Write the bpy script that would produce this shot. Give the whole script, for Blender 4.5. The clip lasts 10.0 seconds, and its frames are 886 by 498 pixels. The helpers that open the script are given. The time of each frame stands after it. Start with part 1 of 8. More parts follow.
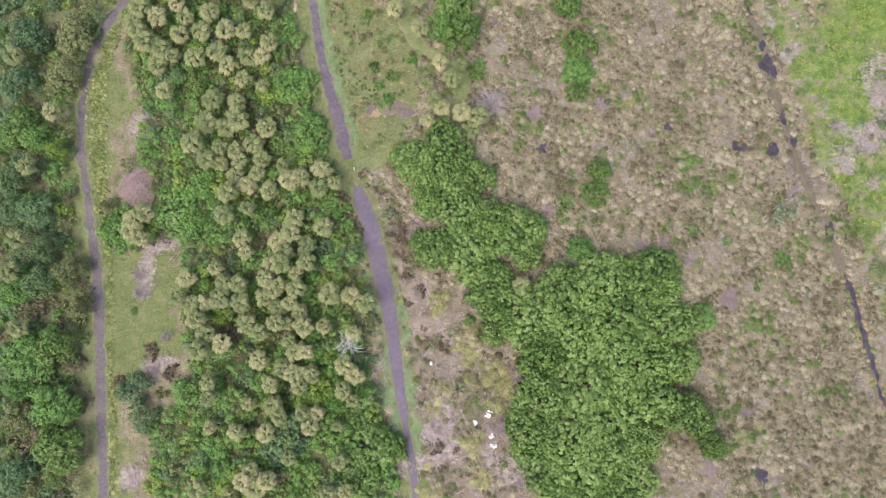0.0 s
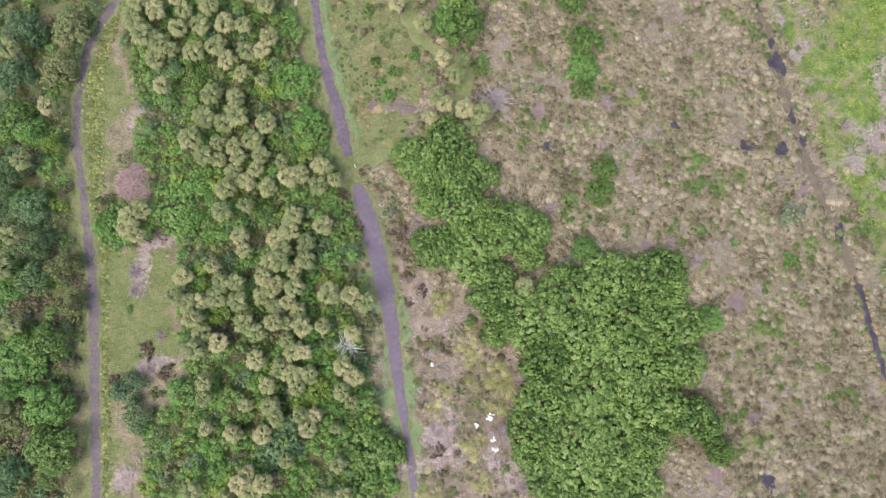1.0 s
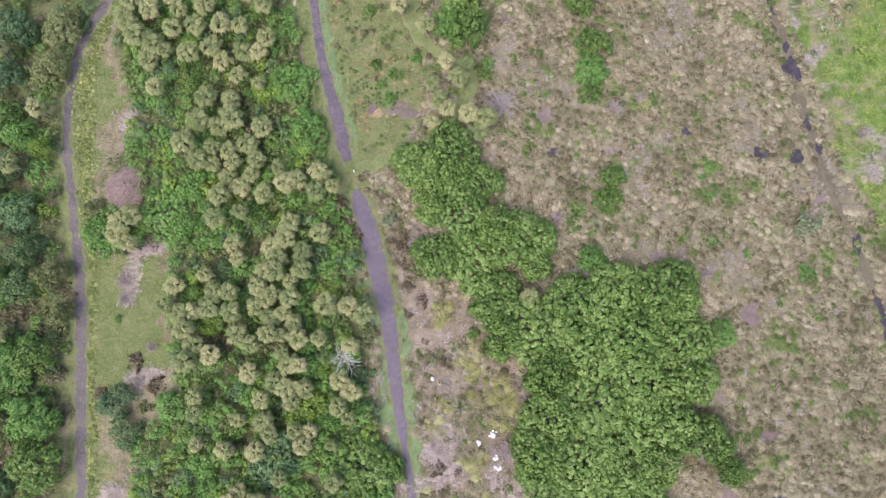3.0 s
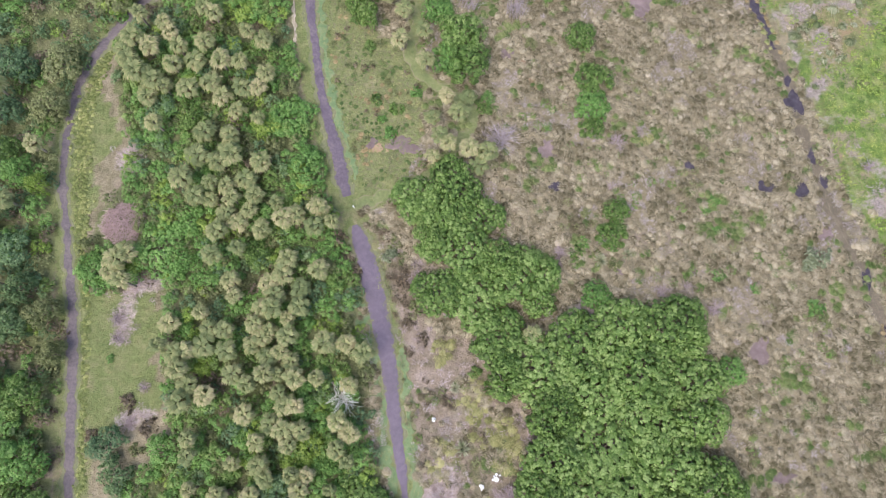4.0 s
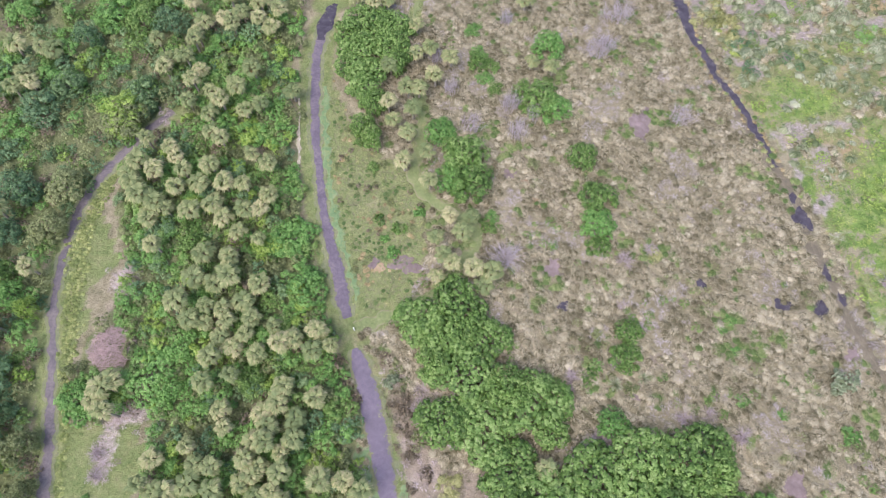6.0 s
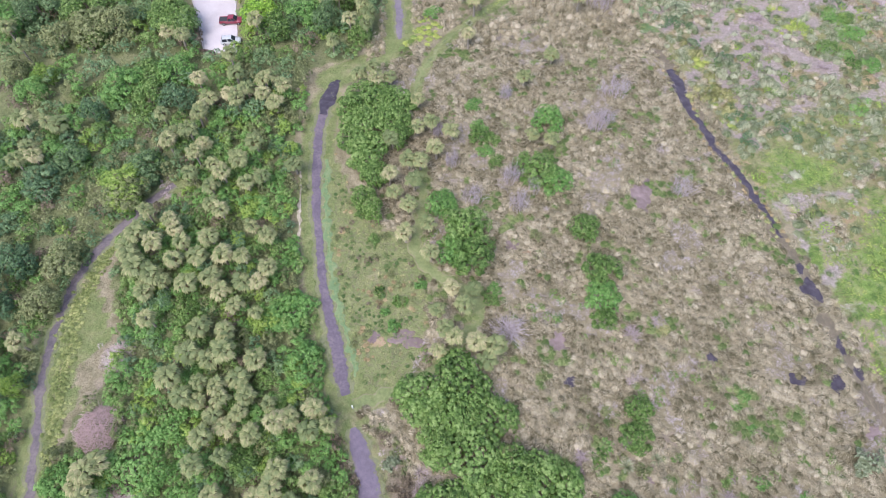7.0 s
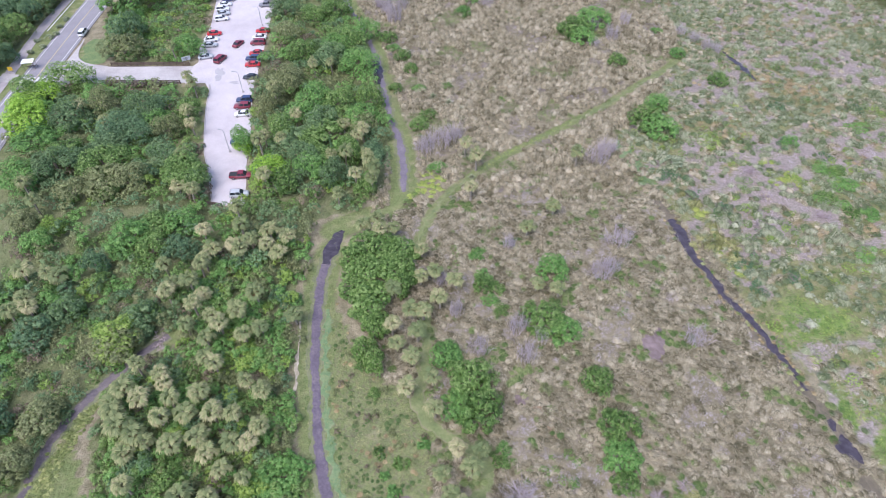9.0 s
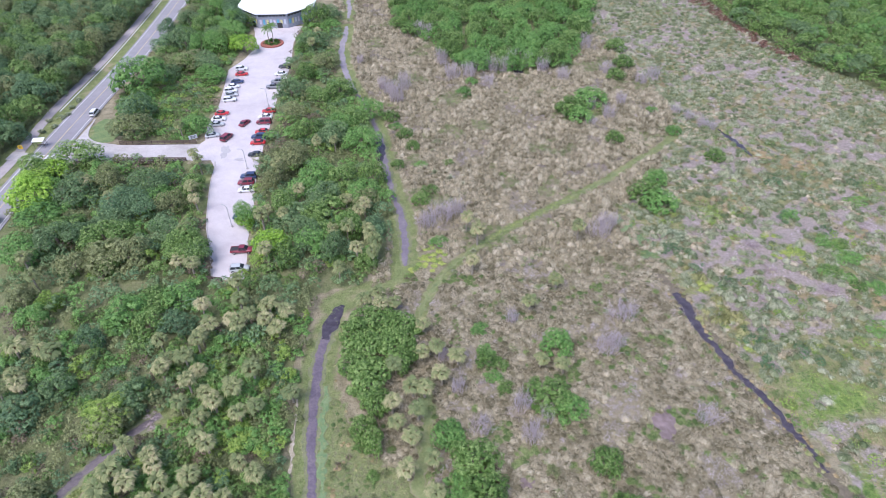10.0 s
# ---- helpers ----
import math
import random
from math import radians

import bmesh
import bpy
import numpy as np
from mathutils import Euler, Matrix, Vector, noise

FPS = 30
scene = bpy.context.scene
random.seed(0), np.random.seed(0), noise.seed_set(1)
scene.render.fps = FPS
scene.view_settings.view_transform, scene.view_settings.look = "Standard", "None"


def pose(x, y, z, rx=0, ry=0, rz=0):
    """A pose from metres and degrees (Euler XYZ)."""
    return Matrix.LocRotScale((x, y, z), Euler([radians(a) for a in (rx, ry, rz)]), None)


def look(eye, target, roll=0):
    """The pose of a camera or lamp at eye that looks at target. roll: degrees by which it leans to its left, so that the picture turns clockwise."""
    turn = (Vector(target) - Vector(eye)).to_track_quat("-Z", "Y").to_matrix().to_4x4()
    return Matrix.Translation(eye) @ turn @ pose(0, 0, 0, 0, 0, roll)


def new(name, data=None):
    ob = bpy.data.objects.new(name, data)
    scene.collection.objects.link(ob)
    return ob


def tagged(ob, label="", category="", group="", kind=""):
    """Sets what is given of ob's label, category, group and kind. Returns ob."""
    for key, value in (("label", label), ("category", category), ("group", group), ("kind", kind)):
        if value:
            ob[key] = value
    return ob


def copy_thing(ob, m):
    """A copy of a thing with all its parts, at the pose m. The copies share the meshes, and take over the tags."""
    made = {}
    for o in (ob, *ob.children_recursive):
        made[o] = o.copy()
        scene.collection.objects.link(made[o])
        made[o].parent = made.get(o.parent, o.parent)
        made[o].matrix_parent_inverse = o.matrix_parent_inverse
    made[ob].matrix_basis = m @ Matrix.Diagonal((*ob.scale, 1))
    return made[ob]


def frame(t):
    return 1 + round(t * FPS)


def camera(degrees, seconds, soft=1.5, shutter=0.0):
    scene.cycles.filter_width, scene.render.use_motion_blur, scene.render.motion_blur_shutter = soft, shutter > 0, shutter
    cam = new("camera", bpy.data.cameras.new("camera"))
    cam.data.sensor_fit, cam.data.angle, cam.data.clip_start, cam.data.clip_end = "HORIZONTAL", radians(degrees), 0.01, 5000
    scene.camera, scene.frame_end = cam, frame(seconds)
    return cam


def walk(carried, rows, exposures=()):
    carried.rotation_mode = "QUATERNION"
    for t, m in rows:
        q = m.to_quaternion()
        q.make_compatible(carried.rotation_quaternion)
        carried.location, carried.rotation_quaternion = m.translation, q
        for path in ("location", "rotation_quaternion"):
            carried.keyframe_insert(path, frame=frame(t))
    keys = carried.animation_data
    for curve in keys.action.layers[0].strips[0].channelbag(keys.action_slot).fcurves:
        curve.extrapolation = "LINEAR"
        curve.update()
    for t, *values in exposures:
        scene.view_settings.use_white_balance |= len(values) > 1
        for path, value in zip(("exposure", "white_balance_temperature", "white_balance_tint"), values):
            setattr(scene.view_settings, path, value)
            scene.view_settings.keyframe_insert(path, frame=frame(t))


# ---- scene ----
cam = camera(71.0, 10.0, soft=0.6)
PATH = [
    (0, (15.33, -36.788, 113.618), (15.353, -36.423, 111.651), 2.6),
    (0.5, (15.244, -36.748, 112.469), (15.268, -36.382, 110.503), 2.5),
    (1, (15.201, -36.611, 111.364), (15.221, -36.245, 109.398), 2.5),
    (1.5, (15.185, -36.379, 110.3), (15.204, -36.012, 108.334), 2.7),
    (2, (15.184, -36.052, 109.274), (15.203, -35.687, 107.307), 2.7),
    (3.5, (15.177, -34.544, 106.396), (15.191, -34.126, 104.44), 1.7),
    (4, (15.148, -33.886, 105.496), (15.162, -33.406, 103.555), 1.3),
    (4.5, (15.101, -33.164, 104.624), (15.113, -32.602, 102.704), 0.9),
    (5, (15.031, -32.39, 103.777), (15.041, -31.743, 101.885), 0.5),
    (5.5, (14.941, -31.575, 102.954), (14.95, -30.844, 101.093), 0.1),
    (6.8, (14.629, -29.373, 100.924), (14.642, -28.409, 99.172), -0.1),
    (7, (14.575, -29.037, 100.626), (14.588, -28.029, 98.898), -0.2),
    (7.5, (14.441, -28.215, 99.895), (14.455, -27.11, 98.228), -0.3),
    (8, (14.315, -27.439, 99.186), (14.331, -26.238, 97.587), -0.3),
    (8.5, (14.209, -26.729, 98.501), (14.224, -25.435, 96.975), -0.4),
    (9, (14.136, -26.108, 97.839), (14.151, -24.726, 96.394), -0.5),
    (9.5, (14.11, -25.601, 97.202), (14.125, -24.134, 95.843), -0.7),
    (10, (14.15, -25.235, 96.59), (14.164, -23.688, 95.323), -0.7),
]
walk(cam, [(t, look(eye, target, roll)) for t, eye, target, roll in PATH],
     exposures=[(0, 0.75, 6950, 11), (3.5, 0.74, 6700, 12), (5.5, 0.95, 6450, 13), (7, 0.9, 6260, 13.4), (7.5, 0.8, 6200, 13.5), (10, 0.73, 5980, 14.5)])

# ---- light ----
world = bpy.data.worlds.new("sky")
scene.world = world
world.use_nodes = True
wn = world.node_tree.nodes
sky = wn.new("ShaderNodeTexSky")
sky.sky_type = "NISHITA"
sky.sun_disc = False
sky.sun_elevation = radians(58)
sky.sun_rotation = radians(215)
sky.air_density, sky.dust_density, sky.ozone_density = 1.0, 2.0, 1.5
wn["Background"].inputs[1].default_value = 0.15
world.node_tree.links.new(sky.outputs[0], wn["Background"].inputs[0])
sun = new("sun", bpy.data.lights.new("sun", "SUN"))
sun.data.energy, sun.data.angle, sun.data.color = 2.0, radians(45), (1.0, 0.96, 0.92)
sun.matrix_world = look((-40, -60, 120), (0, 0, 0))
scene.view_settings.exposure = 0.0

# ---- helpers of this place ----
rng = np.random.default_rng(11)


def grid_mesh(name, verts, faces, mat, attr=None, smooth=False):
    """A mesh from arrays: verts (n, 3), a list of face arrays of equal width each, one float per vertex under 'age'."""
    me = bpy.data.meshes.new(name)
    faces = [np.asarray(f, int) for f in faces if len(f)]
    loops = np.concatenate([f.ravel() for f in faces])
    total = np.concatenate([np.full(len(f), f.shape[1]) for f in faces])
    me.vertices.add(len(verts))
    me.vertices.foreach_set("co", np.asarray(verts, np.float32).ravel())
    me.loops.add(len(loops))
    me.loops.foreach_set("vertex_index", loops.astype(np.int32))
    me.polygons.add(len(total))
    me.polygons.foreach_set("loop_start", np.r_[0, np.cumsum(total)[:-1]].astype(np.int32))
    me.polygons.foreach_set("loop_total", total.astype(np.int32))
    if smooth:
        me.polygons.foreach_set("use_smooth", np.ones(len(total), bool))
    if attr is not None:
        at = me.attributes.new("age_shade", "FLOAT", "POINT")
        at.data.foreach_set("value", np.asarray(attr, np.float32))
    me.materials.append(mat)
    me.update(calc_edges=True)
    return me


def merge(chunks):
    """Chunks of (verts, faces, age) with equal face width, as one."""
    verts, faces, age_shade, n = [], [], [], 0
    for v, f, a in chunks:
        if len(v):
            verts.append(v), faces.append(f + n), age_shade.append(a)
            n += len(v)
    return np.concatenate(verts), np.concatenate(faces), np.concatenate(age_shade)


def part(name, bm, material, parent, label=""):
    """One mesh under a thing, from a bmesh or a mesh."""
    if isinstance(bm, bmesh.types.BMesh):
        me = bpy.data.meshes.new(name)
        bmesh.ops.recalc_face_normals(bm, faces=bm.faces)
        bm.to_mesh(me)
        bm.free()
    else:
        me = bm
    if material and not me.materials:
        me.materials.append(material)
    ob = new(name, me)
    ob.parent = parent
    return tagged(ob, label) if label else ob


def unit(v):
    return v / np.maximum(np.linalg.norm(v, axis=-1, keepdims=True), 1e-9)


def box_bm(size, at=(0, 0, 0), bevel=0.0, bm=None):
    bm = bm or bmesh.new()
    made = bmesh.ops.create_cube(bm, size=1, matrix=Matrix.Translation(at) @ Matrix.Diagonal((*size, 1)))
    if bevel:
        edges = list({e for v in made["verts"] for e in v.link_edges})
        bmesh.ops.bevel(bm, geom=edges, offset=bevel, segments=2, affect="EDGES")
    return bm


def tube_bm(pts, radii, sides=6, bm=None):
    """A tapered tube along points."""
    bm = bm or bmesh.new()
    rings = []
    for i, p in enumerate(pts):
        a, b = Vector(pts[max(i - 1, 0)]), Vector(pts[min(i + 1, len(pts) - 1)])
        q = (b - a).to_track_quat("Z", "Y")
        rings.append([bm.verts.new(Vector(p) + q @ Vector((radii[i] * math.cos(t), radii[i] * math.sin(t), 0)))
                      for t in (2 * math.pi * k / sides for k in range(sides))])
    for r, s in zip(rings, rings[1:]):
        for k in range(sides):
            bm.faces.new((r[k], r[(k + 1) % sides], s[(k + 1) % sides], s[k]))
    bm.faces.new(rings[-1])
    bm.faces.new(rings[0][::-1])
    return bm


def spline(pts, step):
    """Even points along a smooth curve through pts, with all their columns."""
    p = np.asarray(pts, float)
    q = np.vstack([2 * p[0] - p[1], p, 2 * p[-1] - p[-2]])
    out = []
    for i in range(1, len(q) - 2):
        a, b, c, d = q[i - 1:i + 3]
        n = max(2, int(np.linalg.norm((c - b)[:2]) / step))
        for t in np.arange(n) / n:
            out.append(0.5 * (2 * b + (c - a) * t + (2 * a - 5 * b + 4 * c - d) * t**2 + (3 * b - a - 3 * c + d) * t**3))
    return np.array(out + [p[-1]])


def far_from(xy, line):
    """Distance of points from a polyline."""
    best = np.full(len(xy), 1e9)
    line = np.asarray(line, float)[:, :2]
    for a, b in zip(line, line[1:]):
        d = b - a
        t = np.clip(((xy - a) @ d) / (d @ d), 0, 1)
        best = np.minimum(best, np.linalg.norm(xy - a - t[:, None] * d, axis=1))
    return best


def inside(xy, poly):
    x, y, hit = xy[:, 0], xy[:, 1], np.zeros(len(xy), bool)
    poly = np.asarray(poly, float)
    for (ax, ay), (bx, by) in zip(poly, np.roll(poly, -1, 0)):
        cross = (ay > y) != (by > y)
        with np.errstate(divide="ignore", invalid="ignore"):
            hit ^= cross & (x < (bx - ax) * (y - ay) / (by - ay + 1e-12) + ax)
    return hit


def rough(xy, scale, seed=0):
    """Smooth noise from -1 to 1 for many points: three turned waves bent by each other."""
    x, y = xy[:, 0] / scale, xy[:, 1] / scale
    a = np.sin(1.7 * x + 2.1 * np.sin(0.9 * y + seed) + seed)
    b = np.sin(2.3 * y + 1.8 * np.sin(1.1 * x - 2 * seed) + 2.7 * seed)
    c = np.sin(1.3 * (x + y) + 1.5 * np.sin(1.9 * (x - y) + seed))
    return (a + b + c) / 3


# ---- materials ----
def nodes_of(name, roughness=0.8, specular=0.3):
    m = bpy.data.materials.new(name)
    m.use_nodes = True
    b = m.node_tree.nodes["Principled BSDF"]
    b.inputs["Roughness"].default_value = roughness
    b.inputs["Specular IOR Level"].default_value = specular
    return m, m.node_tree.nodes, m.node_tree.links, b


def noise_node(nt, links, scale, detail=4, rough_=0.6):
    geo = nt.new("ShaderNodeNewGeometry")
    n = nt.new("ShaderNodeTexNoise")
    n.inputs["Scale"].default_value, n.inputs["Detail"].default_value, n.inputs["Roughness"].default_value = scale, detail, rough_
    links.new(geo.outputs["Position"], n.inputs["Vector"])
    return n


def ramp_node(nt, links, source, stops):
    r = nt.new("ShaderNodeValToRGB")
    els = r.color_ramp.elements
    while len(els) < len(stops):
        els.new(0.5)
    for e, (p, c) in zip(els, stops):
        e.position, e.color = p, (*c, 1)
    links.new(source, r.inputs[0])
    return r


def mix_node(nt, links, fac, a, b, kind="MIX"):
    m = nt.new("ShaderNodeMix")
    m.data_type, m.blend_type = "RGBA", kind
    for sock, val in ((m.inputs[0], fac), (m.inputs[6], a), (m.inputs[7], b)):
        if isinstance(val, (int, float)):
            sock.default_value = val
        elif isinstance(val, tuple):
            sock.default_value = (*val, 1)
        else:
            links.new(val, sock)
    return m.outputs[2]


def math_node(nt, links, op, a, b=0.0, clamp=False):
    m = nt.new("ShaderNodeMath")
    m.operation, m.use_clamp = op, clamp
    for sock, val in zip(m.inputs, (a, b)):
        if isinstance(val, (int, float)):
            sock.default_value = val
        else:
            links.new(val, sock)
    return m.outputs[0]


def bump_node(nt, links, height, bsdf, strength=0.5, distance=0.05):
    b = nt.new("ShaderNodeBump")
    b.inputs["Strength"].default_value, b.inputs["Distance"].default_value = strength, distance
    links.new(height, b.inputs["Height"])
    links.new(b.outputs[0], bsdf.inputs["Normal"])


def plain(name, colour, roughness=0.6, metal=0.0, wear=0.12, scale=2.0):
    """A painted or solid surface with slight dirt at two scales."""
    m, nt, ln, b = nodes_of(name, roughness, 0.4)
    b.inputs["Metallic"].default_value = metal
    n1, n2 = noise_node(nt, ln, scale), noise_node(nt, ln, scale * 9)
    both = math_node(nt, ln, "ADD", math_node(nt, ln, "MULTIPLY", n1.outputs[0], 0.65), math_node(nt, ln, "MULTIPLY", n2.outputs[0], 0.35))
    lo, hi = tuple(c * (1 - wear) for c in colour), tuple(min(1, c * (1 + wear)) for c in colour)
    ln.new(ramp_node(nt, ln, both, [(0.3, lo), (0.7, hi)]).outputs[0], b.inputs["Base Color"])
    return m


def foliage(name, dark, mid, light, gloss=0.5, shine=0.3):
    """Leaves: each leaf and each plant of its own shade, with a little light let through."""
    m, nt, ln, b = nodes_of(name, gloss, shine)
    geo, info = nt.new("ShaderNodeNewGeometry"), nt.new("ShaderNodeObjectInfo")
    n = noise_node(nt, ln, 0.35, 3)
    at = nt.new("ShaderNodeAttribute")
    at.attribute_name = "age_shade"
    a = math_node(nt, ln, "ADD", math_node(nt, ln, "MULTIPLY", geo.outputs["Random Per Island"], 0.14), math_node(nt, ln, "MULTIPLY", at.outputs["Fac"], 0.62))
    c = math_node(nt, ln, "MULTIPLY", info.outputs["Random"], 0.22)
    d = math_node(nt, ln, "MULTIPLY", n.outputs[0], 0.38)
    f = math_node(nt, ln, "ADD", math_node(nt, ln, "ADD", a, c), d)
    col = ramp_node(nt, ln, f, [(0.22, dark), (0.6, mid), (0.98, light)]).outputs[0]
    ln.new(col, b.inputs["Base Color"])
    tr = nt.new("ShaderNodeBsdfTranslucent")
    ln.new(col, tr.inputs[0])
    mx = nt.new("ShaderNodeMixShader")
    mx.inputs[0].default_value = 0.25
    ln.new(b.outputs[0], mx.inputs[1])
    ln.new(tr.outputs[0], mx.inputs[2])
    ln.new(mx.outputs[0], nt["Material Output"].inputs[0])
    return m


def aged(name, young, middle, old, spread=0.35, scale=0.25, gloss=0.6):
    """Blades and fronds: the colour runs from root to tip by the 'age' attribute, with a shade of each blade and each patch."""
    m, nt, ln, b = nodes_of(name, gloss, 0.25)
    at = nt.new("ShaderNodeAttribute")
    at.attribute_name = "age_shade"
    geo, info = nt.new("ShaderNodeNewGeometry"), nt.new("ShaderNodeObjectInfo")
    n = noise_node(nt, ln, scale, 3)
    f = math_node(nt, ln, "ADD", at.outputs["Fac"], math_node(nt, ln, "MULTIPLY", math_node(nt, ln, "SUBTRACT", geo.outputs["Random Per Island"], 0.5), spread))
    f = math_node(nt, ln, "ADD", f, math_node(nt, ln, "MULTIPLY", math_node(nt, ln, "SUBTRACT", n.outputs[0], 0.5), spread * 2))
    f = math_node(nt, ln, "ADD", f, math_node(nt, ln, "MULTIPLY", math_node(nt, ln, "SUBTRACT", info.outputs["Random"], 0.5), spread * 0.9))
    col = ramp_node(nt, ln, f, [(0.05, young), (0.5, middle), (0.95, old)]).outputs[0]
    ln.new(col, b.inputs["Base Color"])
    tr = nt.new("ShaderNodeBsdfTranslucent")
    ln.new(col, tr.inputs[0])
    mx = nt.new("ShaderNodeMixShader")
    mx.inputs[0].default_value = 0.2
    ln.new(b.outputs[0], mx.inputs[1])
    ln.new(tr.outputs[0], mx.inputs[2])
    ln.new(mx.outputs[0], nt["Material Output"].inputs[0])
    return m


LEAF_MID = foliage("leaf_mid_green", (0.042, 0.084, 0.02), (0.133, 0.228, 0.052), (0.31, 0.42, 0.145))
LEAF_FRESH = foliage("leaf_fresh_green", (0.062, 0.135, 0.034), (0.15, 0.292, 0.072), (0.265, 0.435, 0.13))
LEAF_DARK = foliage("leaf_dark_green", (0.058, 0.1, 0.042), (0.132, 0.21, 0.086), (0.26, 0.355, 0.165))
LEAF_OLIVE = foliage("leaf_olive", (0.085, 0.1, 0.042), (0.19, 0.215, 0.088), (0.345, 0.365, 0.175))
LEAF_TEAL = foliage("leaf_blue_green", (0.052, 0.1, 0.05), (0.118, 0.2, 0.092), (0.23, 0.34, 0.165))
LEAF_BRIGHT = foliage("leaf_yellow_green", (0.1, 0.17, 0.03), (0.215, 0.325, 0.06), (0.37, 0.47, 0.12))
LEAF_GREY = foliage("leaf_grey_green", (0.13, 0.16, 0.09), (0.26, 0.3, 0.18), (0.46, 0.49, 0.34))
LEAF_LIME = foliage("leaf_lime", (0.13, 0.24, 0.03), (0.25, 0.43, 0.05), (0.42, 0.58, 0.1))
LEAF_BROWN = foliage("leaf_brown", (0.09, 0.07, 0.05), (0.19, 0.15, 0.1), (0.35, 0.27, 0.2))
FROND = aged("palm_frond", (0.15, 0.19, 0.078), (0.275, 0.29, 0.128), (0.455, 0.395, 0.228), 0.5)
FROND_TALL = aged("feather_frond", (0.1, 0.2, 0.05), (0.16, 0.27, 0.07), (0.3, 0.36, 0.13), 0.3)
FROND_DEAD = aged("dead_frond", (0.22, 0.14, 0.07), (0.35, 0.25, 0.13), (0.45, 0.34, 0.2), 0.3)
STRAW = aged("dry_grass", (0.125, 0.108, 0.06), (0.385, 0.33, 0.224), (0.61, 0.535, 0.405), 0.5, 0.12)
OLIVE_GRASS = aged("olive_grass", (0.085, 0.13, 0.04), (0.17, 0.225, 0.075), (0.33, 0.36, 0.16), 0.5, 0.12)
SPIKE = aged("grey_green_blade", (0.13, 0.165, 0.075), (0.31, 0.328, 0.2), (0.5, 0.495, 0.365), 0.5, 0.12)
YELLOW_GRASS = aged("yellow_grass", (0.16, 0.165, 0.06), (0.34, 0.335, 0.14), (0.53, 0.49, 0.25), 0.4, 0.12)
VERGE_GRASS = aged("verge_grass", (0.15, 0.19, 0.06), (0.31, 0.345, 0.125), (0.5, 0.49, 0.22), 0.5, 0.2)
PINK_STEMS = aged("pink_stems", (0.2, 0.15, 0.14), (0.37, 0.29, 0.285), (0.55, 0.46, 0.46), 0.5, 0.2)
BROWN_STEMS = aged("brown_stems", (0.075, 0.075, 0.04), (0.145, 0.13, 0.075), (0.26, 0.215, 0.14), 0.6, 0.3)
RUST_SEDGE = aged("rust_sedge", (0.19, 0.15, 0.075), (0.36, 0.275, 0.145), (0.5, 0.39, 0.24), 0.6, 0.1)
LIME_SEDGE = aged("lime_sedge", (0.085, 0.155, 0.045), (0.205, 0.295, 0.075), (0.43, 0.47, 0.13), 0.8, 0.15)
LILAC = aged("dead_stems", (0.2, 0.165, 0.145), (0.34, 0.288, 0.28), (0.49, 0.425, 0.42), 0.5, 0.2)
SEDGE = aged("green_sedge", (0.085, 0.145, 0.04), (0.2, 0.26, 0.085), (0.42, 0.4, 0.2), 0.8, 0.07)
TURF = aged("short_turf", (0.08, 0.13, 0.04), (0.16, 0.205, 0.075), (0.31, 0.3, 0.14), 0.6, 0.15)
BARK = plain("bark", (0.2, 0.16, 0.13), 0.9, wear=0.4, scale=3)
PALM_BARK = plain("palm_bark", (0.28, 0.24, 0.2), 0.9, wear=0.35, scale=5)
DEAD_WOOD = plain("dead_wood", (0.48, 0.41, 0.435), 0.85, wear=0.25, scale=1.5)
TWIGS = plain("dead_twigs", (0.44, 0.355, 0.365), 0.9, wear=0.3, scale=1.5)
PALE_WOOD = plain("bleached_wood", (0.74, 0.73, 0.67), 0.8, wear=0.2)


